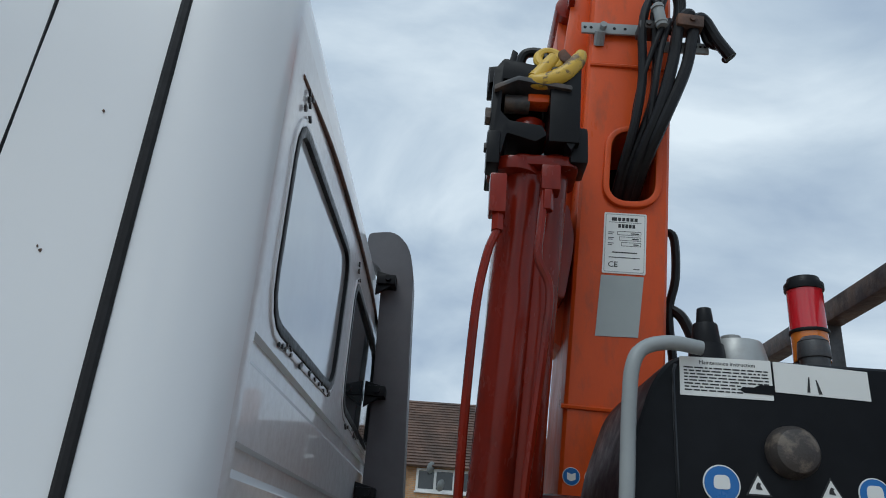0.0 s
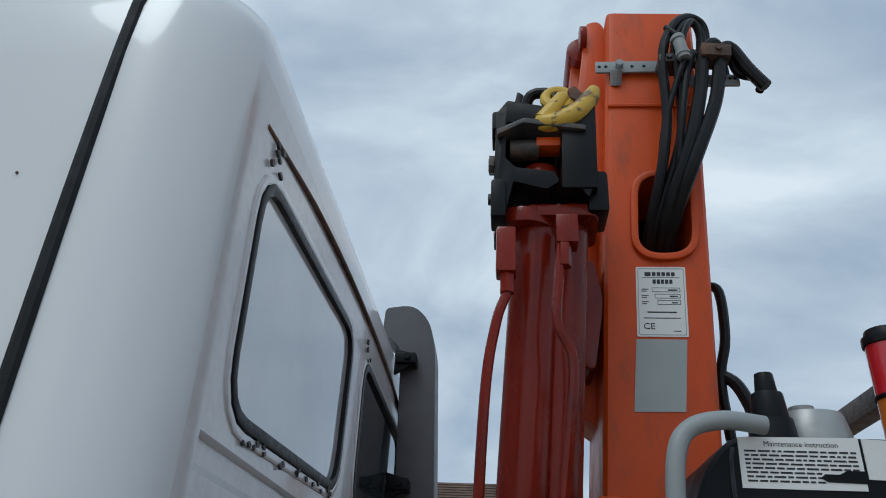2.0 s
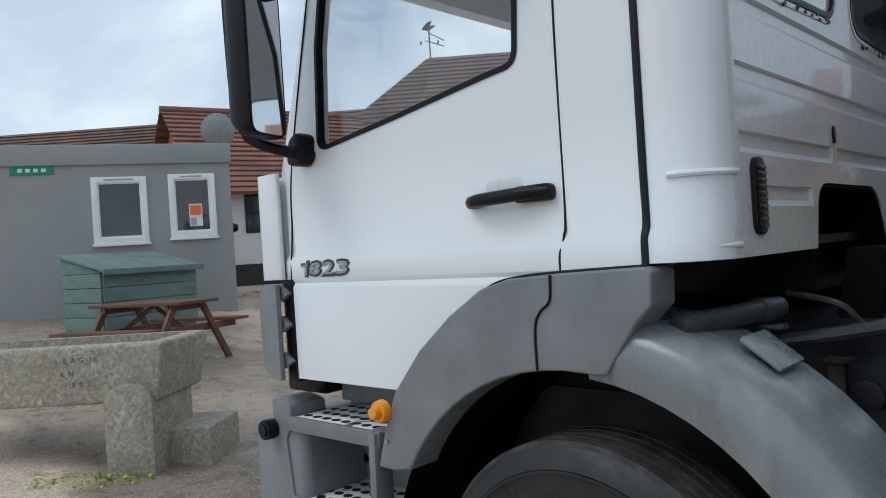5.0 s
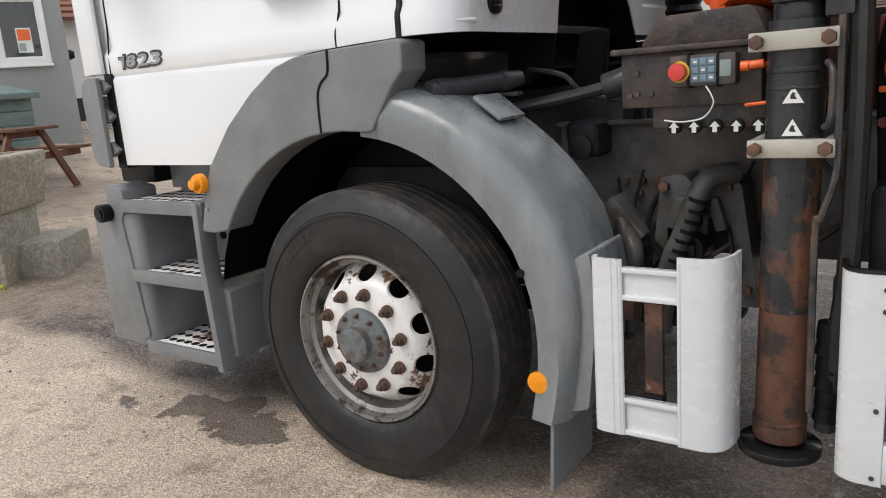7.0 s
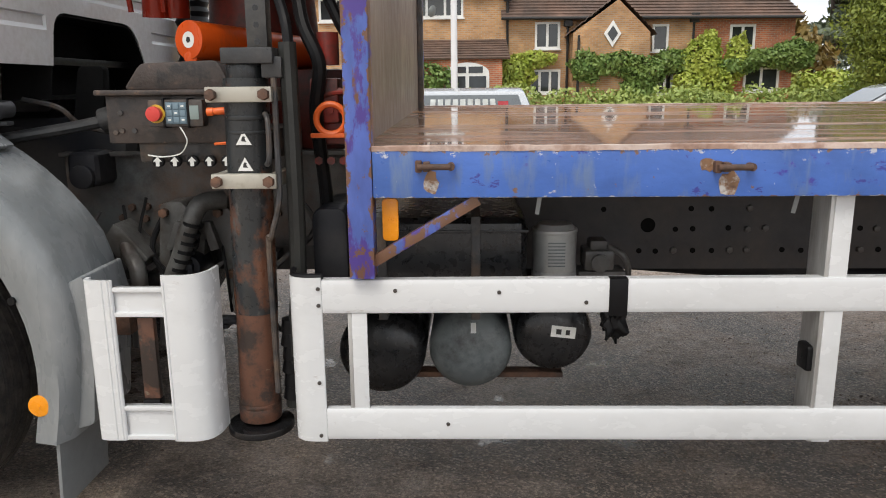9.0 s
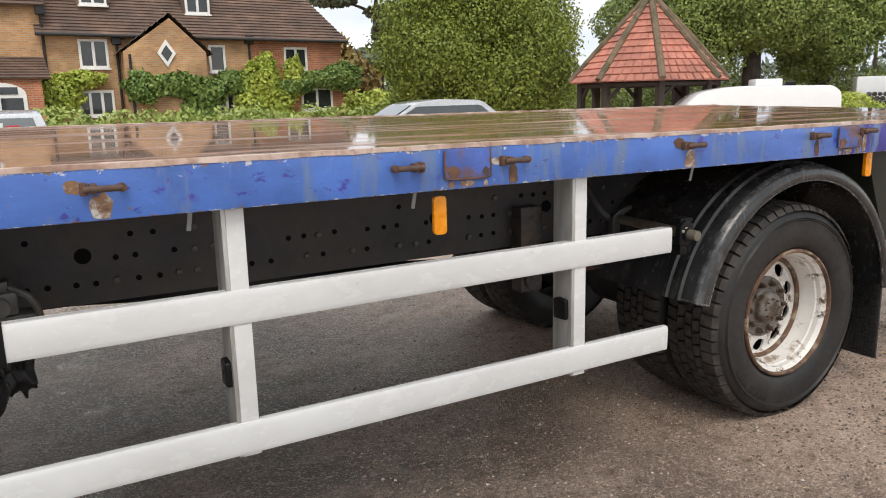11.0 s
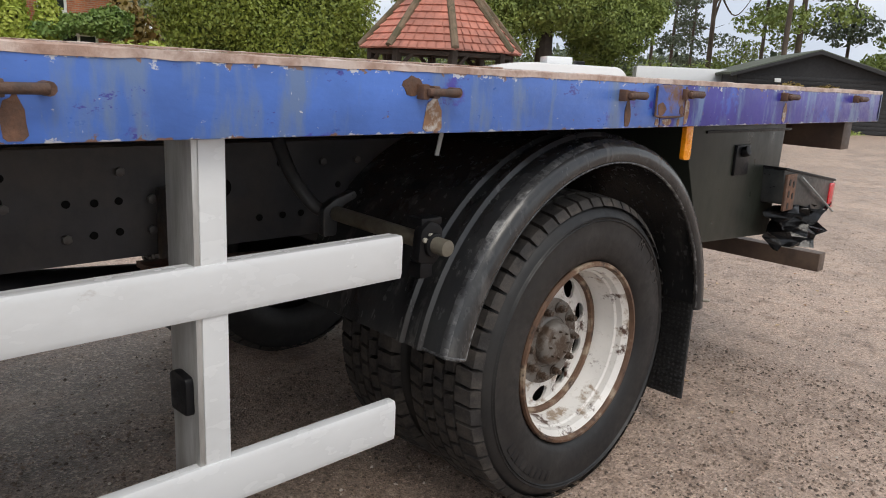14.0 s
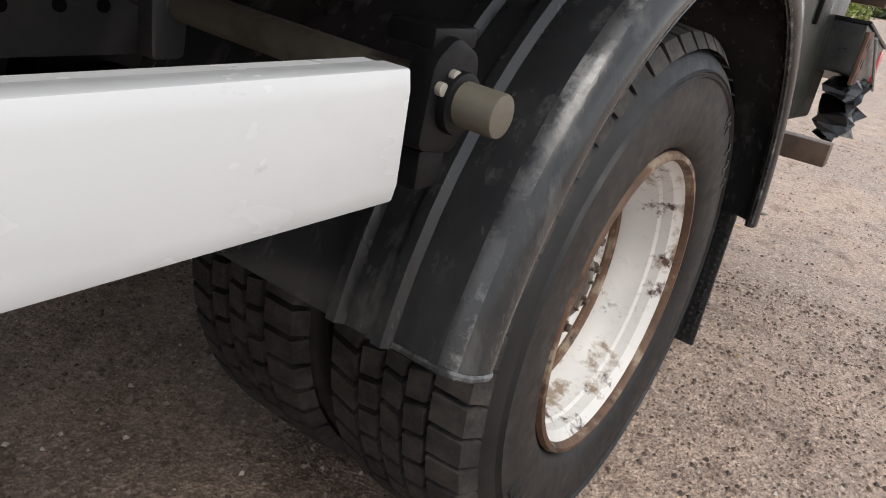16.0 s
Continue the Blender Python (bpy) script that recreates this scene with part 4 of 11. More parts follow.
M_hubworn = mat("dull_rusty_hub", (0.17, 0.155, 0.14), 0.45, 0.2, var=0.2, scale=9, second=(0.07, 0.045, 0.03), share=0.4, sscale=12, soft=0.05, bump=0.1)
M_rim_worn = mat("rust_pitted_white_rim_paint", (0.70, 0.68, 0.65), 0.33, var=0.07, scale=6, second=(0.30, 0.23, 0.17), share=0.22, sscale=6, soft=0.03, third=(0.075, 0.04, 0.028), tshare=0.12, tscale=10, bump=0.06, bscale=50)
M_rim_rusty = mat("brown_rusted_rim_steel", (0.13, 0.07, 0.042), 0.62, var=0.35, scale=9, second=(0.30, 0.235, 0.17), share=0.28, sscale=9, soft=0.05, third=(0.05, 0.03, 0.022), tshare=0.25, tscale=16, bump=0.25, bscale=70)
NUT = mesh_of("wheel_nut", hex_nut(), M_rust)
NUT_WORN = mesh_of("wheel_nut", hex_nut(), M_hubworn)


def nuts(wheel, c, r, n, s, y, mesh=NUT, size=1.0, phase=0.0):
    for k in range(n):
        a = 2 * math.pi * (k + phase) / n
        ob = new("wheel_nut", mesh)
        ob.matrix_basis = Matrix.Translation((c[0] + r * math.cos(a), c[1] + y * s, c[2] + r * math.sin(a))) @ Matrix.Diagonal((size, s * size, size, 1)) @ pose(0, 0, 0, 0, 13 * k, 0)
        ob.parent = wheel


def front_wheel(c, s, lab):
    w = part("front_wheel", tyre_bm(c, 0.522, s, False), [M_tyre, M_tread], truck, lab)
    flange = lathe([(r, y * s) for r, y in ((0.302, 0.040), (0.304, 0.026), (0.300, 0.018), (0.293, 0.017), (0.289, 0.024), (0.286, 0.05), (0.272, 0.062), (0.266, 0.12), (0.262, 0.12), (0.266, 0.06), (0.28, 0.05), (0.285, 0.03))], c, 80, closed=True)
    part("rim_flange", flange, M_rim_edge, w, "bare worn steel rim flange")
    prof = [(0.266, 0.128), (0.256, 0.108)] + [(0.256 - 0.069 * k / 14, 0.108 - 0.080 * math.sin(math.pi / 2 * k / 14)) for k in range(1, 15)] + [(0.170, 0.020), (0.13, 0.018), (0.115, 0.018)]
    part("rim", disc_with_holes(prof, c, s, 10, 0.230, (0.037, 0.025)), M_rim, w, "chipped white wheel disc with rust spots")
    hub = lathe([(r, y * s) for r, y in ((0.0, -0.048), (0.03, -0.049), (0.052, -0.046), (0.06, -0.040), (0.063, -0.012), (0.076, -0.006), (0.10, -0.002), (0.112, 0.004), (0.118, 0.02))], c, 40)
    part("hub", hub, M_hub, w, "grey greased hub cap")
    nuts(w, c, 0.1675, 10, s, 0.016, phase=0.25)
    nuts(w, c, 0.094, 10, s, -0.002, size=0.42, phase=0.5)
    ridge = lathe([(r, y * s) for r, y in ((0.44, -0.0002), (0.445, -0.0012), (0.45, -0.0002))], c, 96)
    part("sidewall_ridge", ridge, M_tyre, w)
    backing = lathe([(r, y * s) for r, y in ((0.0, 0.17), (0.265, 0.17), (0.27, 0.25), (0.30, 0.26))], c, 40)
    part("brake_drum", backing, M_black, w)
    return w


def rear_wheel(c, s, lab):
    R = 0.514
    w = part("rear_wheel", tyre_bm(c, R, s, True), [M_tyre, M_tread], truck, lab)
    inner = (c[0], c[1] + 0.345 * s, c[2])
    tread_blocks(c, R, s, w)
    twin = part("inner_tyre", tyre_bm(inner, R, s, True), [M_tyre, M_tread], w, "inner twin tyre")
    tread_blocks(inner, R, s, twin)
    for rr in (0.438, 0.447):
        part("sidewall_ridge", lathe([(r, y * s) for r, y in ((rr - 0.003, 0.0035), (rr, -0.0008), (rr + 0.003, 0.0035))], c, 96), M_tyre, w)
    flange = lathe([(r, y * s) for r, y in ((0.299, 0.040), (0.303, 0.022), (0.299, 0.013), (0.290, 0.012), (0.285, 0.020), (0.284, 0.034), (0.290, 0.045))], c, 80, closed=True)
    part("rim_flange", flange, M_rim_rusty, w, "rusty rim flange")
    barrel = lathe([(r, y * s) for r, y in ((0.287, 0.024), (0.279, 0.036), (0.270, 0.046), (0.268, 0.068), (0.262, 0.074), (0.258, 0.118), (0.251, 0.130), (0.250, 0.215), (0.256, 0.218), (0.266, 0.12), (0.280, 0.05))], c, 80, closed=True)
    part("rim_barrel", barrel, M_rim_worn, w, "chipped white deep wheel rim")
    seat = lathe([(r, y * s) for r, y in ((0.252, 0.150), (0.240, 0.146), (0.233, 0.150), (0.231, 0.160), (0.236, 0.168), (0.252, 0.172))], c, 80, closed=True)
    part("rim_gutter", seat, M_rim_rusty, w, "rust-stained step inside the rim")
    prof = [(0.236, 0.166), (0.226, 0.176), (0.212, 0.178)] + [(0.205 - 0.045 * k / 8, 0.178 - 0.010 * math.sin(math.pi / 2 * k / 8)) for k in range(9)] + [(0.150, 0.166), (0.08, 0.166)]
    part("rim", disc_with_holes(prof, c, s, 10, 0.196, (0.036, 0.030)), M_rim_worn, w, "dished wheel disc with round hand holes")
    plate = lathe([(r, y * s) for r, y in ((0.148, 0.166), (0.146, 0.156), (0.088, 0.152), (0.084, 0.160))], c, 48)
    part("nut_plate", plate, M_hubworn, w, "rusty ring under the wheel nuts")
    hub = lathe([(r, y * s) for r, y in ((0.0, 0.112), (0.048, 0.112), (0.064, 0.114), (0.072, 0.121), (0.076, 0.134), (0.078, 0.150), (0.088, 0.156))], c, 40)
    part("hub", hub, M_hubworn, w, "dull scuffed metal hub")
    nuts(w, c, 0.117, 10, s, 0.154, mesh=NUT_WORN, size=0.86)
    nuts(w, c, 0.046, 8, s, 0.112, mesh=NUT_WORN, size=0.26)
    part("brake_drum", lathe([(r, y * s) for r, y in ((0.0, 0.26), (0.21, 0.26), (0.215, 0.60), (0.0, 0.62))], c, 40), M_black, w)
    return w


FW, RW = (0.435, 0.018, 0.632), (5.983, 0.085, 0.500)
fw = front_wheel(FW, 1, "front wheel with a worn black tyre, chipped white rim and rusty nuts")
front_wheel((FW[0], 2.5 - FW[1], FW[2]), -1, "front wheel with a worn black tyre")
rw = rear_wheel(RW, 1, "twin rear wheel with chunky black tread and dished white rim")
rear_wheel((RW[0], 2.5 - RW[1], RW[2]), -1, "twin rear wheel with chunky black tread")
for text, ang, rad, size, wheel, c in (("M 729", 52, 0.405, 0.045, rw, RW),):
    for i, ch in enumerate(text):
        if ch != " ":
            g = letters(ch, size, 0.001)
            place(g, Matrix.Translation((c[0], c[1] + 0.0005, c[2])) @ pose(0, 0, 0, 0, -(ang - i * 6.5) + 90, 0) @ Matrix.Translation((-0.014, 0, rad)))
            part("sidewall_letter", g, M_tread, wheel, "raised tyre letter", smooth=False)
# raised maker's words that cannot be read are plain bars
for wc, wheel, base, count in ((RW, rw, 248, 9), (FW, fw, 140, 6)):
    for i in range(count):
        g = box(-0.011, 0.011, -0.001, 0.002, -0.016, 0.016, 0.001)
        place(g, Matrix.Translation((wc[0], wc[1] + 0.0005, wc[2])) @ pose(0, 0, 0, 0, -(base - i * 4.5) + 90, 0) @ Matrix.Translation((0, 0, 0.405)))
        part("sidewall_mark", g, M_tyre, wheel)
for c in (FW, RW):
    part("axle", rod((c[0], 0.4, c[2]), (c[0], 2.1, c[2]), 0.07, 16), M_chassis, truck)
part("differential", join(lathe([(0.0, -0.2), (0.12, -0.18), (0.2, -0.06), (0.2, 0.06), (0.12, 0.18), (0.0, 0.2)], (RW[0], 1.25, RW[2]), 24), rod((RW[0], 1.25, RW[2] + 0.05), (2.2, 1.25, 0.85), 0.06, 14)), M_chassis, truck)


# ---- chassis and side guards ----
def build_chassis():
    for y0, y1 in ((0.80, 0.87), (1.63, 1.70)):
        rail = slab([(y0, 0.83), (y1, 0.83), (y1, 0.842), (y0 + 0.012, 0.842), (y0 + 0.012, 1.118), (y1, 1.118), (y1, 1.13), (y0, 1.13)], "x", -0.6, 7.75)
        ch = part("chassis_rail", rail, M_rail, truck, "dark steel chassis rail with rows of bolt holes")
        if y0 < 1:
            rnd = random.Random(3)
            # Near-black discs stand in for the shade inside the bolt holes.
            hole = mesh_of("bolt_hole", rod((0, 0, 0), (0, 0.004, 0), 0.0105, 12), M_void_black)
            bolt = mesh_of("bolt_head", rod((0, 0, 0), (0, 0.012, 0), 0.013, 6, bev=0.002), M_cast)
            for row, z in ((0, 0.902), (1, 0.988), (2, 1.066)):
                for k in range(58):
                    x = 2.92 + 0.070 * k
                    if rnd.random() < (0.85, 0.62, 0.4)[row] and x < 7.3:
                        ob = new("bolt_hole" if rnd.random() < 0.7 else "bolt_head", hole)
                        if ob.name.startswith("bolt_head"):
                            ob.data = bolt
                        ob.matrix_basis = pose(x + rnd.uniform(-0.01, 0.01), y0 - 0.003 if ob.data == hole else y0 - 0.012, z + rnd.uniform(-0.003, 0.003))
                        ob.parent = ch
            for x in (3.10, 4.5, 5.1):
                part("access_hole", rod((x, y0 - 0.002, 1.002), (x, y0 + 0.004, 1.002), 0.028, 20), M_void_black, ch)
    for x in (-0.4, 0.9, 2.4, 3.6, 4.8, 5.6, 6.5, 7.5):
        part("chassis_cross_member", box(x, x + 0.08, 0.87, 1.63, 0.87, 1.08, 0.004), M_chassis, truck)
    sub = part("crane_subframe", join(box(0.86, 2.05, 0.78, 0.80, 0.93, 1.298, 0.003), box(0.86, 2.05, 0.74, 0.80, 1.285, 1.30, 0.003)), M_chassis_brown, truck, "flaking brown and blue-grey crane mounting plate")
    bolt = mesh_of("subframe_bolt", rod((0, 0, 0), (0, -0.02, 0), 0.015, 6, bev=0.003), M_rust)
    for x, z in ((1.11, 1.085), (1.17, 1.088), (1.23, 1.086), (1.29, 1.088), (1.07, 1.045), (1.16, 1.04), (1.62, 1.06), (1.68, 1.06), (1.60, 0.98)):
        ob = new("subframe_bolt", bolt)
        ob.matrix_basis = pose(x, 0.78, z)
        ob.parent = sub
    # brackets, spring shackle and pipes behind the small guard
    cast = part("spring_bracket", slab(round_corners([(1.24, 0.70), (1.285, 1.12), (1.36, 1.13), (1.40, 1.09), (1.48, 1.13), (1.54, 1.10), (1.60, 0.70), (1.53, 0.70), (1.49, 1.0), (1.44, 0.99), (1.41, 0.70), (1.37, 0.70), (1.35, 1.02), (1.31, 0.99), (1.295, 0.70)], 0.012), "y", 0.62, 0.77, 0.008), M_cast, truck, "cast iron spring bracket with ribs")
    for x, z in ((1.30, 1.09), (1.50, 1.09), (1.30, 0.86), (1.53, 0.86), (1.32, 0.74), (1.56, 0.76)):
        part("bracket_bolt", rod((x, 0.622, z), (x, 0.595, z), 0.018, 6, bev=0.003), M_rust, cast)
    part("bracket_rib", slab([(1.305, 0.96), (1.345, 1.06), (1.475, 1.06), (1.505, 0.96), (1.47, 0.95), (1.45, 1.02), (1.365, 1.02), (1.345, 0.95)], "y", 0.585, 0.63, 0.006), M_cast, cast)
    part("bracket_pin", join(rod((1.40, 0.54, 0.90), (1.40, 0.68, 0.90), 0.045, 20, bev=0.006), rod((1.40, 0.52, 0.90), (1.40, 0.56, 0.90), 0.026, 6, bev=0.003)), M_chassis, cast)
    part("shackle_arm", tube([(1.53, 0.60, 1.14), (1.46, 0.55, 1.13), (1.42, 0.53, 1.05), (1.38, 0.53, 0.94), (1.34, 0.53, 0.84), (1.31, 0.53, 0.62)], 0.034, 14), M_cast, truck, "thick grimy ribbed hose")
    for k in range(9):
        q = k / 8
        part("hose_rib", rod((1.435 - 0.10 * q, 0.532, 1.07 - 0.26 * q), (1.431 - 0.10 * q, 0.532, 1.058 - 0.26 * q), 0.038, 14), M_hose, truck)
    part("steering_pipe", tube([(1.14, 0.62, 1.01), (1.19, 0.55, 0.94), (1.235, 0.5, 0.88), (1.22, 0.5, 0.62)], 0.030, 14), M_cast, truck, "bent grimy pipe")
    part("pipe_bracket", slab(round_corners([(1.08, 0.99), (1.13, 1.06), (1.16, 1.04), (1.25, 0.93), (1.20, 0.88), (1.12, 0.95)], 0.01), "y", 0.56, 0.70, 0.008), M_cast, truck, "grimy cast pipe bracket")
    rnd = random.Random(31)
    for k in range(9):
        x0, z0 = 1.02 + 0.09 * k, 0.78 + 0.1 * rnd.random()
        part("air_line", tube([(x0, 0.70, z0 + 0.3), (x0 + rnd.uniform(-0.1, 0.1), 0.60 + 0.1 * rnd.random(), z0 + 0.14), (x0 + rnd.uniform(-0.12, 0.12), 0.58, z0), (x0 + rnd.uniform(-0.15, 0.15), 0.66, z0 - 0.16)], rnd.choice((0.006, 0.008, 0.011)), 7), rnd.choice((M_hose, M_hose, M_dark_metal)), truck)
    for k in range(7):
        x0, z0 = 1.05 + 0.12 * k + rnd.uniform(-0.03, 0.03), rnd.uniform(0.72, 0.90)
        part("cable_clip", box(x0, x0 + rnd.uniform(0.03, 0.07), 0.66, 0.76, z0, z0 + rnd.uniform(0.03, 0.08), 0.006), M_dark_metal, truck)
    # steering box, drop arm and brackets below the cab
    part("steering_box", join(box(0.94, 1.06, 0.64, 0.80, 1.18, 1.31, 0.03, 3), rod((1.0, 0.62, 1.22), (1.0, 0.66, 1.22), 0.045, 20, bev=0.008)), M_chassis, truck, "grimy steering box")
    part("cab_tilt_pipe", tube([(0.80, 0.66, 1.50), (0.95, 0.62, 1.47), (1.02, 0.66, 1.40), (1.22, 0.70, 1.36)], 0.010, 7), M_dark_metal, truck)
    # The bracket's near-black carries the shade behind the cab.
    part("cab_mount_bracket", slab(round_corners([(0.84, 1.20), (0.92, 1.62), (1.02, 1.62), (1.0, 1.36), (1.06, 1.20)], 0.02), "y", 0.84, 0.89, 0.006), M_void_black, truck)
    part("leaf_spring", join(*[box(-0.15 + 0.05 * k, 1.55 - 0.05 * k, 0.62, 0.70, 0.66 - 0.018 * k, 0.675 - 0.018 * k, 0.003) for k in range(4)]), M_chassis, truck)
    part("gearbox", join(box(-0.6, 1.12, 0.82, 1.70, 0.62, 1.43, 0.08, 3), rod((1.3, 1.25, 0.9), (2.2, 1.25, 0.86), 0.07, 16)), M_chassis, truck, "dark gearbox housing under the cab")
    part("gear_lever_rod", join(tube([(0.75, 0.55, 1.36), (1.0, 0.6, 1.40), (1.15, 0.62, 1.43)], 0.022, 10), rod((1.10, 0.62, 1.42), (1.24, 0.64, 1.46), 0.045, 16, bev=0.008), rod((1.22, 0.636, 1.455), (1.25, 0.642, 1.463), 0.050, 20, bev=0.004)), M_grimy_shaded, truck, "black pipe with a rubber end cap")
    mount = part("cab_rear_mount", box(1.12, 1.19, 0.93, 1.57, 1.46, 1.51, 0.01), M_chassis, truck)
    for y in (0.9, 1.5):
        part("mount_leg", tube([(1.15, y + 0.05, 1.18), (1.16, y + 0.05, 1.30), (1.15, y + 0.05, 1.50)], 0.03, 12), M_chassis, mount)


build_chassis()


def build_side_guard():
    top = part("side_guard", join(slab([(0.036, 0.885), (0.033, 0.90), (0.033, 0.97), (0.036, 0.985), (0.062, 0.985), (0.062, 0.885)], "x", 1.985, 5.137, 0.003), box(1.985, 5.13, 0.05, 0.075, 0.978, 0.984, 0)), M_guard, truck, "white painted side guard with two long rails")
    bot = slab([(0.036, 0.487), (0.033, 0.50), (0.033, 0.572), (0.036, 0.586), (0.062, 0.586), (0.062, 0.487)], "x", 1.985, 5.133, 0.003)
    for v in list(bot.verts):
        v.co.z += 0.016 * max(0.0, v.co.x - 4.2)
    for v in top.data.vertices:
        v.co.z += 0.016 * max(0.0, v.co.x - 4.2)
    part("lower_rail", bot, M_guard, top)
    cap = slab(round_corners([(1.985, 0.034), (1.985, 0.044), (1.925, 0.044), (1.893, 0.07), (1.887, 0.13), (1.877, 0.13), (1.884, 0.06), (1.92, 0.034)], 0.02), "z", 0.48, 0.992, 0.0)
    part("end_cap", cap, M_guard, top, "rounded front end plate")
    part("end_cap_trim", tube([(1.985, 0.05, 0.994), (1.93, 0.05, 0.994), (1.895, 0.075, 0.994), (1.882, 0.14, 0.994)], 0.009, 8), M_black, top)
    for x0, x1, z0, z1, deep in ((2.057, 2.114, 0.586, 0.885, 0.05), (3.418, 3.482, 0.586, 1.228, 0.11), (4.648, 4.712, 0.586, 1.228, 0.11)):
        post = join(box(x0 + 0.012, x1, 0.040, 0.052, z0 - (0.1 if deep > 0.1 else 0), z1, 0.002))
        part("guard_post", post, M_guard, top)
        part("guard_post_web", join(box(x0, x0 + 0.012, 0.042, 0.042 + deep, z0 - (0.1 if deep > 0.1 else 0), z1 - 0.002, 0.002), box(x0 + 0.012, x1 - 0.01, 0.03 + deep, 0.042 + deep, z0 - (0.1 if deep > 0.1 else 0), z1 - 0.002, 0.002)), M_alloy, top, "dull grey aluminium post side")
    for x in (3.412, 4.642):
        part("post_clip", join(slab(round_corners([(0.058, 0.700), (0.128, 0.696), (0.132, 0.772), (0.110, 0.780), (0.060, 0.776)], 0.010), "x", x - 0.010, x + 0.012, 0.006), rod((x - 0.012, 0.098, 0.738), (x + 0.004, 0.098, 0.738), 0.008, 8)), M_black, top, "black plastic clip")
    part("tape_wrap", box(2.815, 2.868, 0.0300, 0.066, 0.880, 0.990, 0.002), M_black, top, "black tape wound round the rail")
    rivet = mesh_of("rivet", rod((0, 0, 0), (0, -0.003, 0), 0.006, 10), M_dark_metal)
    for x, z in ((1.975, 0.96), (1.975, 0.91), (1.965, 0.50), (1.967, 0.67), (2.2, 0.955), (2.5, 0.95), (2.75, 0.92), (2.35, 0.54)):
        ob = new("rivet", rivet)
        ob.matrix_basis = pose(x, 0.0335, z)
        ob.parent = top
    # small guard ahead of the stabiliser leg
    small = part("front_side_guard", slab(round_corners([(1.272, 0.08), (1.276, 0.045), (1.30, 0.036), (1.362, 0.036), (1.366, 0.046), (1.31, 0.047), (1.288, 0.055), (1.284, 0.08)], 0.012), "z", 0.478, 0.985, 0), M_guard, truck, "short white side guard with two uprights and a slot")
    part("guard_upright", slab(round_corners([(1.510, 0.046), (1.512, 0.036), (1.585, 0.036), (1.622, 0.055), (1.640, 0.10), (1.642, 0.17), (1.634, 0.17), (1.628, 0.10), (1.612, 0.064), (1.582, 0.046)], 0.02), "z", 0.476, 1.0, 0), M_guard, small)
    for x in (1.334, 1.352, 1.518):
        part("guard_bead", rod((x, 0.037, 0.48), (x, 0.037, 0.985), 0.004, 8), M_guard, small)
    for za, zb in ((0.872, 0.962), (0.478, 0.588)):
        part("guard_bridge", join(box(1.355, 1.522, 0.052, 0.060, za, zb, 0.002), box(1.355, 1.522, 0.040, 0.066, za, za + 0.014, 0.003), box(1.355, 1.522, 0.040, 0.066, zb - 0.014, zb, 0.003)), M_guard, small)
    part("guard_bar", join(box(1.412, 1.462, 0.075, 0.10, 0.585, 0.895, 0.004)), M_leg_brown, small, "rusty bar wrapped in black tape")
    part("bar_tape", box(1.408, 1.466, 0.068, 0.105, 0.86, 0.898, 0.004), M_black, small)
    part("bar_tape", box(1.410, 1.464, 0.066, 0.105, 0.57, 0.60, 0.006), M_black, small)
    part("guard_arm", box(1.2, 1.36, 0.14, 0.2, 0.78, 0.84, 0.01), M_rust, small)


build_side_guard()


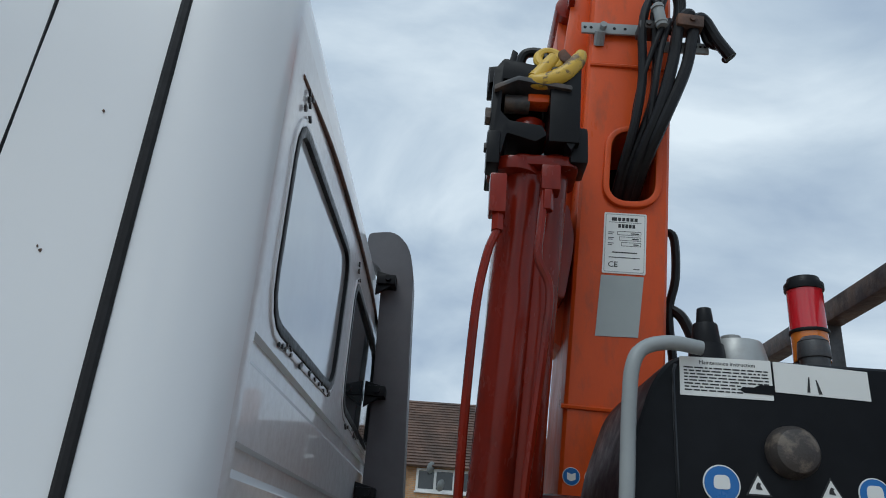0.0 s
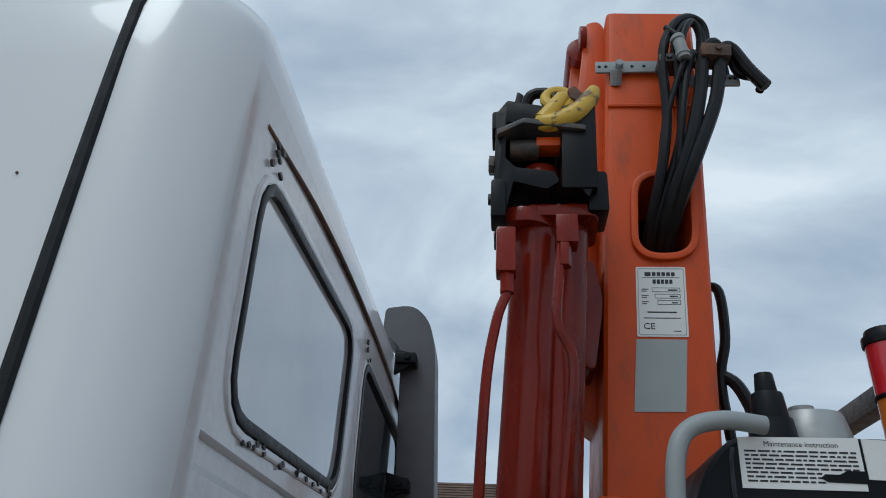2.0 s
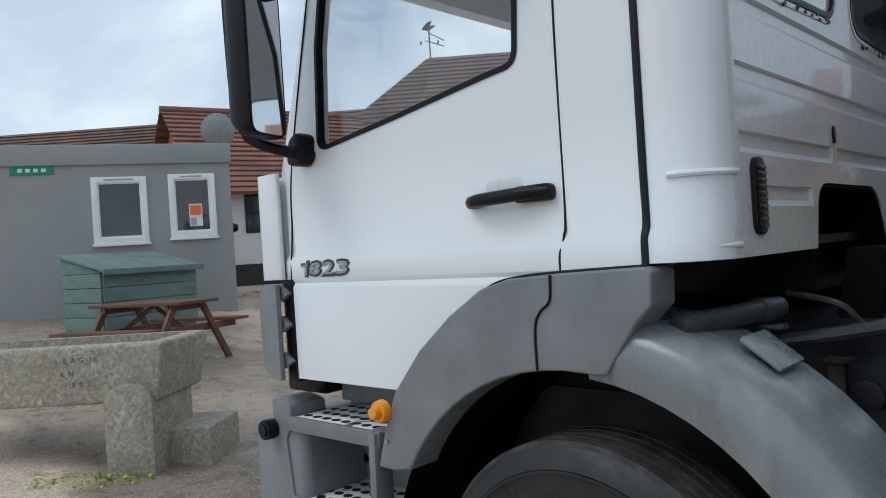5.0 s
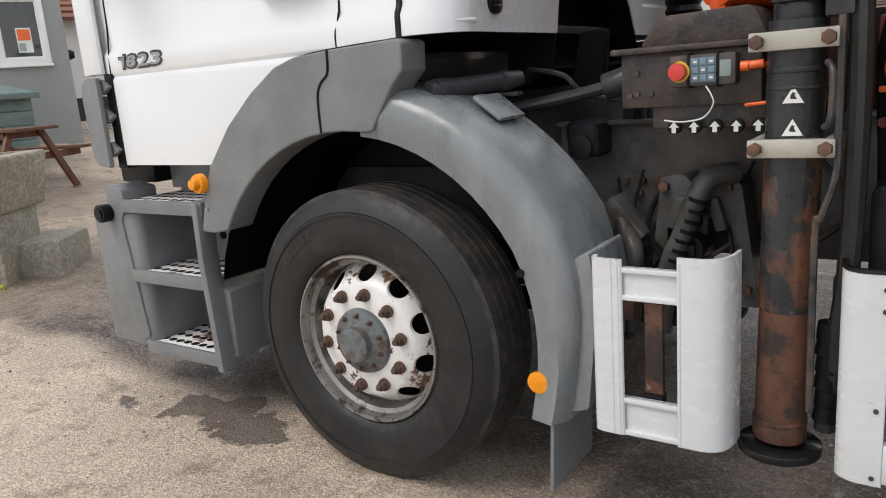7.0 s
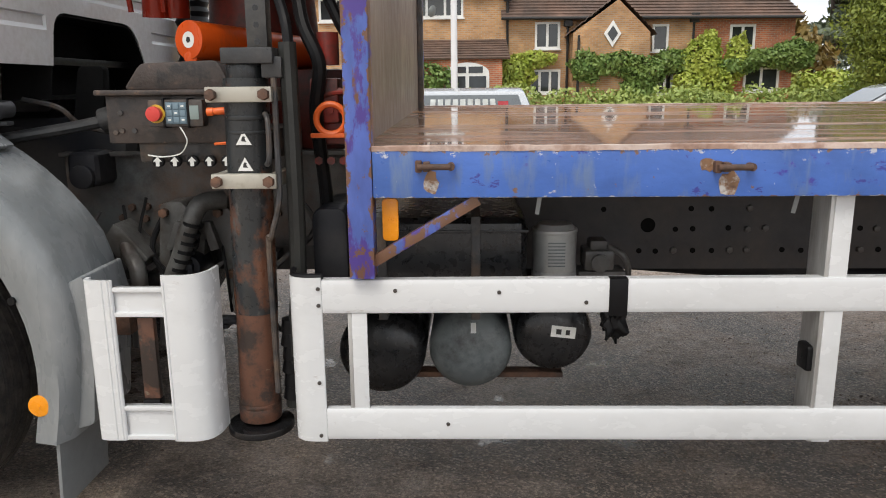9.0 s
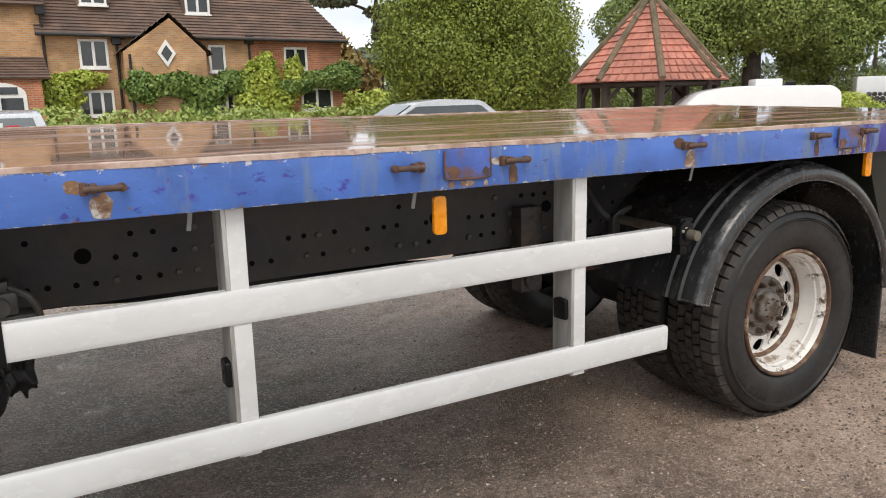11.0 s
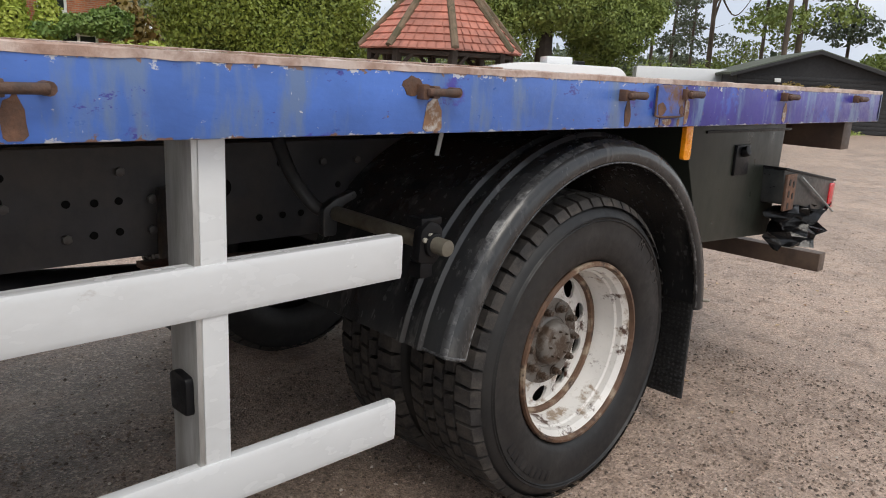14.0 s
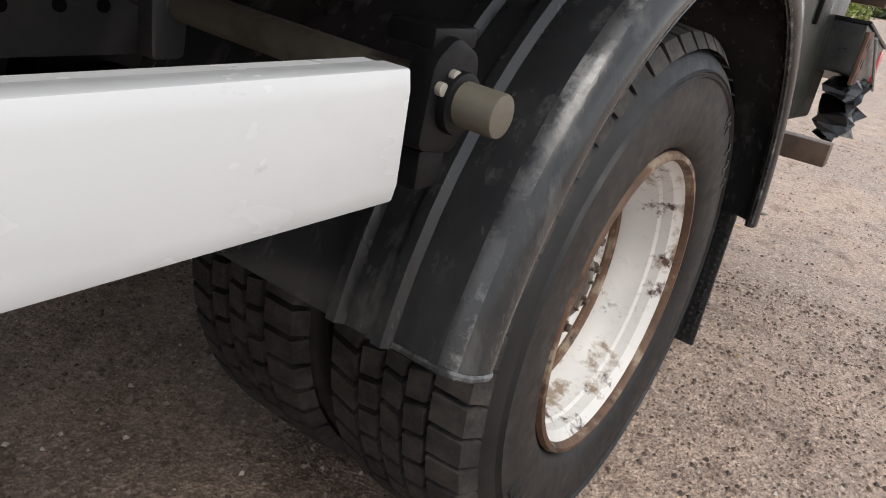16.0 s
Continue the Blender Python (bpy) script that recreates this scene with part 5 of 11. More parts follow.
# ---- tanks and fittings under the deck ----
def build_tanks():
    tank = part("fuel_tank", box(1.95, 2.60, 0.28, 0.78, 0.80, 1.125, 0.045, 3), M_air_black, truck, "scuffed black fuel tank")
    part("tank_seam", box(1.948, 2.602, 0.276, 0.5, 1.075, 1.085, 0.002), M_air_black, tank)
    for x in (2.12, 2.42):
        part("tank_strap", box(x, x + 0.03, 0.272, 0.5, 0.79, 1.13, 0.004), M_dark_metal, tank)
    part("battery_side", slab(rounded(1.92, 2.03, 0.90, 1.16, 0.03), "y", 0.25, 0.6, 0.01), M_chassis, truck)
    for x, z, r, m, lab in ((2.105, 0.612, 0.154, M_air_black, "black air tank with domed end"), (2.418, 0.626, 0.146, M_air, "weathered grey air tank with domed end"), (2.706, 0.684, 0.137, M_air_black, "black air tank with a white label")):
        tank = lathe([(0.0, -0.045), (r * 0.45, -0.04), (r * 0.75, -0.026), (r * 0.93, -0.006), (r, 0.02), (r, 0.6), (r * 0.9, 0.63), (0, 0.66)], (x, 0.45, z), 40)
        ob = part("air_tank", tank, m, truck, lab)
        if r < 0.14:
            part("tank_label", join(place(box(-0.042, 0.042, -0.001, 0.001, -0.02, 0.02, 0), pose(x + 0.03, 0.406, z + 0.02, 0, 6, 0))), M_sticker, ob, "small white label")
            for dx, w in ((-0.025, 0.018), (0.008, 0.014)):
                part("label_bar", place(box(dx, dx + w, -0.0015, 0.0, -0.009, 0.009, 0), pose(x + 0.03, 0.4045, z + 0.02, 0, 6, 0)), M_ink, ob)
        elif m is M_air:
            part("tank_label", place(box(-0.009, 0.009, -0.001, 0.001, -0.018, 0.018, 0), pose(x + 0.01, 0.413, z + 0.09, -20, 0, 0)), M_sticker, ob)
    part("tank_tray", box(2.0, 2.75, 0.5, 0.56, 0.50, 0.52, 0.003), M_rust, truck)
    can = rod((2.70, 0.42, 0.91), (2.70, 0.42, 1.06), 0.073, 32)
    can = join(can, rod((2.70, 0.42, 1.06), (2.70, 0.42, 1.082), 0.073, 32, 0.055), rod((2.70, 0.42, 0.90), (2.70, 0.42, 0.925), 0.076, 32, bev=0.004), rod((2.70, 0.42, 1.052), (2.70, 0.42, 1.066), 0.0755, 32, bev=0.003))
    f = part("air_dryer_cartridge", can, M_filter, truck, "silver grey screw-on filter can")
    part("filter_print", join(*[place(box(-0.028, 0.028, -0.0006, 0.001, -0.002, 0.002, 0), pose(2.70, 0.3465, 0.95 + 0.011 * k)) for k in range(8)]), M_air, f, "rows of faint print")
    valve = join(box(2.80, 2.90, 0.40, 0.52, 0.92, 0.99, 0.012), box(2.82, 2.88, 0.42, 0.5, 0.98, 1.02, 0.01), rod((2.85, 0.38, 0.95), (2.85, 0.45, 0.95), 0.03, 12), box(2.78, 2.94, 0.40, 0.5, 0.86, 0.92, 0.01), tube([(2.88, 0.42, 1.0), (2.93, 0.40, 0.97), (2.95, 0.42, 0.90), (2.93, 0.45, 0.80)], 0.011, 8))
    part("air_valve", valve, M_cast, truck, "grimy air valve with pipes")
    rnd = random.Random(9)
    clump = bmesh.new()
    bmesh.ops.create_icosphere(clump, subdivisions=4, radius=1.0)
    lumps = [(Vector((rnd.uniform(-1, 1), rnd.uniform(-1, 0.4), rnd.uniform(-1, 1))).normalized(), rnd.uniform(0.18, 0.42), rnd.uniform(0.12, 0.34)) for k in range(60)]
    for v in clump.verts:
        d = v.co.normalized()
        v.co = d * (0.74 + sum(h * max(0.0, 1 - (d - u).length / w) for u, w, h in lumps))
    place(clump, Matrix.Translation((2.885, 0.30, 0.785)) @ Matrix.Diagonal((0.047, 0.044, 0.078, 1)))
    part("cable_bundle", clump, M_hose, truck, "muddy bundle of black cables tied up with tape")
    for x in (2.62, 3.35, 4.05, 5.3):
        part("hanging_strap", place(box(-0.006, 0.006, 0, 0.003, -0.07, 0, 0), pose(x, 0.09, 1.235, 6, 8, 0)), M_pipe, truck)


build_tanks()


# ---- cab ----
CAB_N, CAB_F, CAB_R = 0.085, 2.415, 0.852


def cab_section(z, inset=0.0):
    """Plan outline of the cab at a height."""
    if z < 2.04:
        xf = -1.02
    else:
        xf = -1.02 + 0.30 * (z - 2.04) / 0.9
    proud = 0.016 if z < 1.70 else 0.0
    return xf + inset * 1.6, CAB_R - inset * (0.35 if inset < 0.2 else 0.55), CAB_N - proud + inset, CAB_F + proud - inset


def rounded_plan(x0, x1, y0, y1, rf, rr, n=8):
    out = []
    for cx, cy, r, a0 in ((x1 - rr, y1 - rr, rr, 0), (x0 + rf, y1 - rf, rf, 90), (x0 + rf, y0 + rf, rf, 180), (x1 - rr, y0 + rr, rr, 270)):
        for k in range(n + 1):
            a = radians(a0 + 90 * k / n)
            out.append((cx + r * math.cos(a), cy + r * math.sin(a)))
    return out


def cab_solid(levels, shrink=0.0, rf=0.22, rr=0.15):
    bm = bmesh.new()
    rings = []
    for z, inset in levels:
        x0, x1, y0, y1 = cab_section(z, inset + shrink)
        rings.append([bm.verts.new((x, y, z)) for x, y in rounded_plan(x0, x1, y0, y1, max(0.05, rf - shrink), max(0.05, rr - shrink))])
    n = len(rings[0])
    for u, v in zip(rings, rings[1:]):
        for k in range(n):
            bm.faces.new((u[k], u[(k + 1) % n], v[(k + 1) % n], v[k]))
    bm.faces.new(rings[0][::-1])
    bm.faces.new(rings[-1])
    bmesh.ops.recalc_face_normals(bm, faces=bm.faces)
    return bm


SIDE_WINDOW = round_corners([(0.300, 2.20), (0.322, 2.50), (0.338, 2.825), (-0.52, 2.845), (-0.605, 2.46), (-0.628, 2.082), (-0.20, 2.135), (0.20, 2.19)], [0.13, 0, 0.07, 0.08, 0, 0.06, 0, 0.05], 5)
WINDSCREEN = round_corners([(0.20, 2.02), (2.30, 2.02), (2.24, 2.80), (0.26, 2.80)], 0.08)
REAR_WINDOWS = [round_corners([(0.330, 2.345), (1.105, 2.375), (1.125, 2.775), (0.318, 2.745)], 0.085), round_corners([(2.155, 2.345), (1.325, 2.375), (1.325, 2.77), (2.175, 2.735)], 0.085)]
ARCH = [(-0.245, 1.0), (-0.234, 1.238), (-0.107, 1.382), (0.034, 1.495), (0.164, 1.575), (0.264, 1.600), (0.42, 1.612), (0.69, 1.622), (1.1, 1.622), (1.1, 1.0)]
TUNNEL = round_corners([(0.77, 1.5), (0.84, 1.822), (1.52, 1.822), (1.70, 1.5)], [0, 0.08, 0.10, 0])


FLUTES = [(z, y0, y1) for z, y0, y1 in ((2.085, 0.245, 2.25), (1.91, 0.245, 1.00), (1.91, 1.05, 2.25), (1.775, 0.40, 0.78), (1.775, 1.72, 2.1), (2.265, 0.25, 2.24))]


def flute(z, y0, y1):
    """A shallow pressed groove across the back panel."""
    h = 0.029
    return slab([(CAB_R - 0.0125, z - h + 0.020), (CAB_R + 0.02, z - h - 0.024), (CAB_R + 0.02, z + h + 0.008), (CAB_R - 0.0125, z + h - 0.004)], "y", y0, y1)


def build_cab():
    outer = cab_solid([(1.235, 0.0), (1.585, 0.0), (1.600, 0.006), (1.615, 0.0), (1.685, 0.0), (1.715, 0.0), (2.04, 0.0), (2.82, 0.005), (2.92, 0.010), (2.975, 0.020), (3.018, 0.042), (3.046, 0.08), (3.066, 0.15), (3.08, 0.30)])
    inner = cab_solid([(1.60, 0.0), (2.04, 0.0), (2.80, 0.006), (2.90, 0.03)], 0.05)
    shell = cut(outer, inner, slab(ARCH, "y", -0.5, 3.0), slab(SIDE_WINDOW, "y", -0.3, 2.9), slab(WINDSCREEN, "x", -1.4, -0.45),
                slab(REAR_WINDOWS[0], "x", 0.6, 1.0), slab(REAR_WINDOWS[1], "x", 0.6, 1.0), slab(TUNNEL, "x", 0.66, 1.0), *[flute(*f) for f in FLUTES])
    for f in shell.faces:
        f.material_index = 1 if f.normal.x > 0.97 and f.calc_center_median().x > CAB_R - 0.04 and f.calc_center_median().z < 2.9 else 0
    cab = part("cab", shell, [M_white, M_white_dirty], truck, "white painted lorry day cab", angle=28)
    # glazing with rubber surrounds
    for y0, y1 in ((CAB_N + 0.012, CAB_N + 0.018), (CAB_F - 0.018, CAB_F - 0.012)):
        g = part("side_glass", slab(grow(SIDE_WINDOW, 0.01), "y", y0, y1), M_glass, cab, "clear side window glass", smooth=False)
        g.visible_shadow = False
        part("window_rubber", frame_slab(grow(SIDE_WINDOW, 0.005), grow(SIDE_WINDOW, -0.011), "y", y0 - 0.016 if y0 < 1 else y0 - 0.004, y1 + 0.006 if y0 < 1 else y1 + 0.016), M_black, cab)
    ws = slab(WINDSCREEN, "x", -0.004, 0.004)
    bmesh.ops.transform(ws, matrix=Matrix(((1, 0, 0.33, -0.975 - 0.33 * 2.04), (0, 1, 0, 0), (0, 0, 1, 0), (0, 0, 0, 1))), verts=ws.verts)
    g = part("windscreen", ws, M_glass, cab, "clear windscreen", smooth=False)
    g.visible_shadow = False
    for k, poly in enumerate(REAR_WINDOWS):
        part("rear_glass", slab(poly, "x", CAB_R - 0.016, CAB_R - 0.006), M_reflective_pane if k == 0 else M_pane, cab, "rear window pane with sky reflection painted pale" if k == 0 else "dark rear window pane", smooth=False)
        part("rear_window_rubber", frame_slab(grow(poly, 0.016), grow(poly, -0.006), "x", CAB_R - 0.020, CAB_R + 0.005, 0.003), M_black, cab)
        part("rear_window_surround", frame_slab(grow(poly, 0.034), grow(poly, 0.017), "x", CAB_R - 0.012, CAB_R + 0.003, 0.003), M_white_dirty, cab)
        sealant = bmesh.new()
        r = random.Random(20 + k)
        for i in range(26):
            t = r.random()
            y = min(p[0] for p in poly) + 0.06 + t * 0.7
            zz = 2.322 + t * 0.03 + r.uniform(-0.01, 0.01) if i < 20 else 2.79 + r.uniform(-0.03, 0.05)
            y = y if i < 20 else min(p[0] for p in poly) + r.uniform(0.0, 0.06)
            sealant = join(sealant, slab([(y + 0.008 * r.uniform(0.5, 1.6) * math.cos(a), zz + 0.005 * r.uniform(0.5, 1.6) * math.sin(a)) for a in (0, 1, 2.1, 3.1, 4.2, 5.2)], "x", CAB_R + 0.001, CAB_R + 0.0062))
        tagged(part("flaked_sealant", sealant, M_dark_metal, cab, "flaked and rusting sealant", smooth=False), kind="stuff")
    # roof gutter over the rear windows, horizontal pressings below them
    # The rust-dark tube also paints the thin shadow line of the groove.
    gutter = tube([(CAB_R - 0.004, 0.29, 2.83), (CAB_R + 0.002, 0.7, 2.875), (CAB_R + 0.002, 1.25, 2.895), (CAB_R + 0.002, 1.8, 2.875), (CAB_R - 0.004, 2.21, 2.83)], 0.006, 8)
    part("roof_gutter", gutter, M_rust, cab, "rusty seam and painted shadow line above the rear windows")
    for z in (1.835, 1.655):
        pts = [(CAB_R - 0.15 + 0.150 * math.cos(radians(a)), CAB_N + 0.15 + 0.150 * math.sin(radians(a)), z) for a in range(-78, -3, 8)]
        part("corner_pressing", tube(pts, 0.009, 8, 2), M_white, cab)
    # rubber strip between the side and the rear corner panel
    strip = tube([(0.672, CAB_N - 0.015, 1.615), (0.673, CAB_N - 0.014, 1.685), (0.674, CAB_N - 0.001, 1.73), (0.674, CAB_N - 0.002, 1.9), (0.676, CAB_N + 0.002, 2.5), (0.680, CAB_N + 0.009, 2.87), (0.684, CAB_N + 0.022, 2.980), (0.686, CAB_N + 0.066, 3.040), (0.686, CAB_N + 0.3, 3.082), (0.686, 1.25, 3.086)], 0.0105, 8)
    part("corner_seal", strip, M_gasket, cab, "black ribbed rubber corner strip")
    part("corner_seal", place(tube([(0.672, 0, 1.615), (0.676, 0.002, 2.5), (0.684, 0.026, 2.965), (0.686, 0.075, 3.022)], 0.0125, 8), Matrix.Translation((0, CAB_F, 0)) @ Matrix.Diagonal((1, -1, 1, 1))), M_gasket, cab)
    # door: shut lines, handle, number
    seam = tube([(0.418, CAB_N - 0.0145, 1.605), (0.420, CAB_N - 0.015, 1.655), (0.432, CAB_N - 0.0085, 1.702), (0.436, CAB_N + 0.0005, 1.80), (0.437, CAB_N + 0.0015, 2.3), (0.448, CAB_N + 0.006, 2.66), (0.452, CAB_N + 0.005, 2.86), (0.43, CAB_N + 0.007, 2.905), (0.335, CAB_N + 0.0075, 2.915), (-0.1, CAB_N + 0.012, 2.945), (-0.42, CAB_N + 0.012, 2.945), (-0.56, CAB_N + 0.007, 2.90), (-0.66, CAB_N + 0.006, 2.6), (-0.80, CAB_N + 0.0005, 2.04), (-0.822, CAB_N + 0.0, 1.8), (-0.826, CAB_N - 0.0145, 1.6), (-0.826, CAB_N - 0.0145, 1.236)], 0.0036, 6, 8)
    part("door_shut_line", seam, M_black, cab, "dark gap round the door")
    arch_seal = tube([(-0.236, CAB_N - 0.014, 1.24), *[(x, CAB_N - 0.014, z - 0.004) for x, z in ARCH[2:7]], (0.66, CAB_N - 0.014, 1.616)], 0.006, 6)
    part("arch_seal", arch_seal, M_black, cab)
    recess = slab(rounded(0.165, 0.30, 1.835, 1.885, 0.022), "y", CAB_N - 0.0015, CAB_N + 0.003, 0.001)
    part("handle_recess", recess, M_white_dirty, cab)
    handle = tube([(0.11, CAB_N - 0.012, 1.824), (0.16, CAB_N - 0.036, 1.826), (0.30, CAB_N - 0.038, 1.830), (0.40, CAB_N - 0.016, 1.832)], lambda t: 0.017 + 0.003 * math.sin(math.pi * t), 12)
    h = part("door_handle", join(handle, slab(rounded(0.285, 0.41, 1.806, 1.853, 0.015), "y", CAB_N - 0.030, CAB_N + 0.002, 0.005), slab(rounded(0.098, 0.15, 1.806, 1.843, 0.014), "y", CAB_N - 0.022, CAB_N + 0.002, 0.005)), M_black, cab, "black door handle")
    part("door_lock", rod((0.332, CAB_N - 0.0335, 1.83), (0.332, CAB_N - 0.029, 1.83), 0.011, 16), M_zinc, cab, "round metal lock")
    at = -0.757
    for digit, wide in (("1", 0.046), ("8", 0.074), ("2", 0.074), ("3", 0.074)):
        for name, m, grow_by, proud, lab in (("model_digit", M_dark_metal, 0.0055, 0.0, "raised model number with a dark outline"), ("model_digit_face", M_pipe, -0.003, 0.002, "silver face of the model number")):
            g = letters(digit, 0.08, 0.002, 1.0, 0.0015)
            if digit == "1":
                lo = min(v.co.x for v in g.verts)
                g = join(g, box(lo - 0.016, lo + 0.008, -0.002, 0.002, 0.036, 0.0475, 0))
            lo, hi = min(v.co.x for v in g.verts), max(v.co.x for v in g.verts)
            zl, zh = min(v.co.z for v in g.verts), max(v.co.z for v in g.verts)
            w, h = wide + 2 * grow_by - 0.006, 0.052 + 2 * grow_by
            place(g, Matrix(((1, 0, 0.24, at - grow_by - 0.24 * grow_by), (0, 1, 0, CAB_N - 0.0175 - proud), (0, 0, 1, 1.627 - grow_by), (0, 0, 0, 1))) @ Matrix.Diagonal((w / (hi - lo), 1, h / (zh - zl), 1)) @ Matrix.Translation((-lo, 0, -zl)))
            part(name, g, m, cab, lab if digit == "1" else "", smooth=False)
        at += wide + 0.005
    rnd = random.Random(8)
    for x, z, r in ((0.555, 2.352, 0.003), (0.549, 2.358, 0.0022), (0.59, 2.60, 0.002), (0.21, 2.05, 0.002)):
        chip = slab([(x + r * rnd.uniform(0.5, 1.3) * math.cos(a), z + r * rnd.uniform(0.5, 1.3) * math.sin(a)) for a in (0, 0.9, 1.8, 2.7, 3.6, 4.5, 5.4)], "y", CAB_N + 0.0005, CAB_N + 0.006)
        part("paint_chip", chip, M_rust, cab, "small rust chip in the paint", smooth=False)
    # vents low on the rear corners
    for y in (0.335, 2.165):
        vent = part("corner_vent", slab(rounded(y - 0.035, y + 0.04, 1.675, 1.875, 0.034), "x", CAB_R - 0.03, CAB_R + 0.014, 0.004), M_black, cab, "slatted black air vent")
        for k in range(10):
            part("vent_slat", box(CAB_R + 0.012, CAB_R + 0.019, y - 0.024, y + 0.030, 1.695 + 0.0165 * k, 1.703 + 0.0165 * k, 0.002), M_black_gloss, vent)
    part("keyhole_cover", place(slab(rounded(-0.012, 0.012, -0.028, 0.028, 0.011), "x", 0, 0.006, 0.001), Matrix.Translation((CAB_R, 1.02, 1.98))), M_black, cab)
    # Black liner and back sheet stand in for the tunnel's shade.
    liner = part("tunnel_liner", frame_slab(grow(TUNNEL, 0.004), grow(TUNNEL, -0.012), "x", 0.665, CAB_R - 0.006), M_void_black, cab, "black tunnel liner with its shade painted in")
    part("tunnel_back", slab(grow(TUNNEL, 0.004), "x", 0.652, 0.664), M_void_black, liner)
    # inside
    part("headlining", box(-0.72, CAB_R - 0.08, CAB_N + 0.07, CAB_F - 0.07, 2.860, 2.875, 0.004), M_lining, cab, "pale grey roof lining")
    part("rear_lining", join(box(CAB_R - 0.065, CAB_R - 0.052, CAB_N + 0.10, CAB_F - 0.10, 1.91, 2.30, 0.003)), M_lining, cab)
    part("cab_floor", box(-0.95, CAB_R - 0.08, CAB_N + 0.06, CAB_F - 0.06, 1.63, 1.66, 0.003), M_black, cab)
    part("dashboard", box(-0.93, -0.55, CAB_N + 0.07, CAB_F - 0.07, 1.68, 2.08, 0.05, 3), M_black, cab, "black dashboard")
    part("sun_visor", place(box(0, 0.02, -0.48, 0.48, -0.26, 0, 0.008), pose(-0.52, 1.80, 2.86, 0, 28, 0)), M_lining, cab, "pale grey sun visor folded down")
    part("grab_handle", tube([(-0.70, CAB_F - 0.09, 2.10), (-0.66, CAB_F - 0.12, 2.14), (-0.60, CAB_F - 0.12, 2.38), (-0.58, CAB_F - 0.08, 2.42), (-0.66, CAB_F - 0.06, 2.44)], 0.022, 10), M_pipe, cab, "grey grab handle")
    for y in (0.62, 1.85):
        part("seat", join(box(-0.2, 0.3, y - 0.25, y + 0.25, 1.66, 1.95, 0.06, 3), place(box(0, 0.12, y - 0.24, y + 0.24, 0, 0.30, 0.05, 3), pose(0.26, 0, 1.90, 0, 8, 0))), M_chassis, cab, "dark cloth seat")
    part("steering_wheel", place(lathe([(0.225 + 0.016 * math.cos(a), 0.016 * math.sin(a)) for a in (math.pi * 2 * k / 8 for k in range(8))], (0, 0, 0), 32, closed=True), pose(-0.42, 1.85, 2.10, 65, 0, 90)), M_black, cab)
    # front lower corner and grille
    part("front_panel", join(slab(rounded_plan(-1.10, -0.86, 0.10, 2.40, 0.10, 0.03, 5), "z", 1.62, 2.02, 0.01)), M_white, cab)
    part("air_deflector", slab(round_corners([(-1.00, 0.055), (-0.90, 0.050), (-0.868, 0.058), (-0.868, 0.075), (-0.99, 0.10), (-1.04, 0.14), (-1.05, 0.12)], 0.02), "z", 1.615, 2.03, 0.004), M_white, cab)
    shield = place(slab(round_corners([(-1.005, 1.275), (-0.965, 1.236), (-0.868, 1.228), (-0.868, 1.600), (-0.95, 1.602), (-0.995, 1.582), (-1.015, 1.53)], [0.04, 0.03, 0.006, 0.006, 0.03, 0.03, 0.05]), "y", 0.026, 0.048, 0.007), Matrix(((1, 0, 0, 0), (-0.12, 1, 0, -0.108), (0, 0, 1, 0), (0, 0, 0, 1))))
    part("corner_deflector", shield, M_grey, cab, "grey plastic wind deflector")
    part("deflector_bracket", box(-0.88, -0.815, 0.07, 0.2, 1.22, 1.615, 0.006), M_black, cab)
    for z in (1.30, 1.44, 1.56):
        part("deflector_fin", slab([(-0.885, z - 0.03), (-0.83, z), (-0.885, z + 0.035)], "y", 0.05, 0.10, 0.003), M_grey, cab)
    part("front_bumper", slab(rounded_plan(-1.22, -0.80, 0.06, 2.44, 0.14, 0.04, 5), "z", 0.42, 1.03, 0.02), M_grey, cab, "grey plastic front bumper")
    part("front_grille", box(-1.16, -0.9, 0.25, 2.25, 1.13, 1.62, 0.02), M_black, cab)
    # marker lamp and work lamp on the roof
    part("roof_marker_lamp", slab(round_corners([(-0.475, 3.128), (-0.455, 3.055), (-0.26, 3.06), (-0.265, 3.105), (-0.40, 3.135)], 0.02), "y", 0.17, 0.25, 0.012), M_black_gloss, cab, "black roof marker lamp")
    part("lamp_foot", slab([(-0.30, 2.985), (-0.16, 2.985), (-0.20, 3.09), (-0.28, 3.10)], "y", 0.18, 0.24, 0.012), M_white, cab)
    lamp = join(lathe([(0.0, -0.06), (0.05, -0.058), (0.085, -0.03), (0.095, 0.0), (0.095, 0.05), (0.088, 0.055), (0.0, 0.04)], (0, 0, 0), 28))
    place(lamp, pose(0.575, 0.44, 3.345, 20, 0, -60))
    wl_ = part("work_lamp", lamp, M_black_gloss, cab, "round black work lamp with wire guard")
    for k in range(5):
        part("lamp_guard_wire", place(tube([(-0.09, 0.0, -0.07 + 0.035 * k), (-0.05, -0.062, -0.07 + 0.035 * k), (0.05, -0.062, -0.07 + 0.035 * k), (0.09, 0.0, -0.07 + 0.035 * k)], 0.003, 5), pose(0.575, 0.44, 3.345, 20, 0, -60)), M_dark_metal, wl_)
    part("lamp_bracket", join(box(0.60, 0.66, 0.34, 0.40, 2.99, 3.26, 0.006), tube([(0.63, 0.38, 3.2), (0.66, 0.5, 3.15), (0.70, 0.6, 3.02)], 0.008, 6)), M_rust, cab, "rusty lamp bracket with cable")
    build_mirrors(cab)


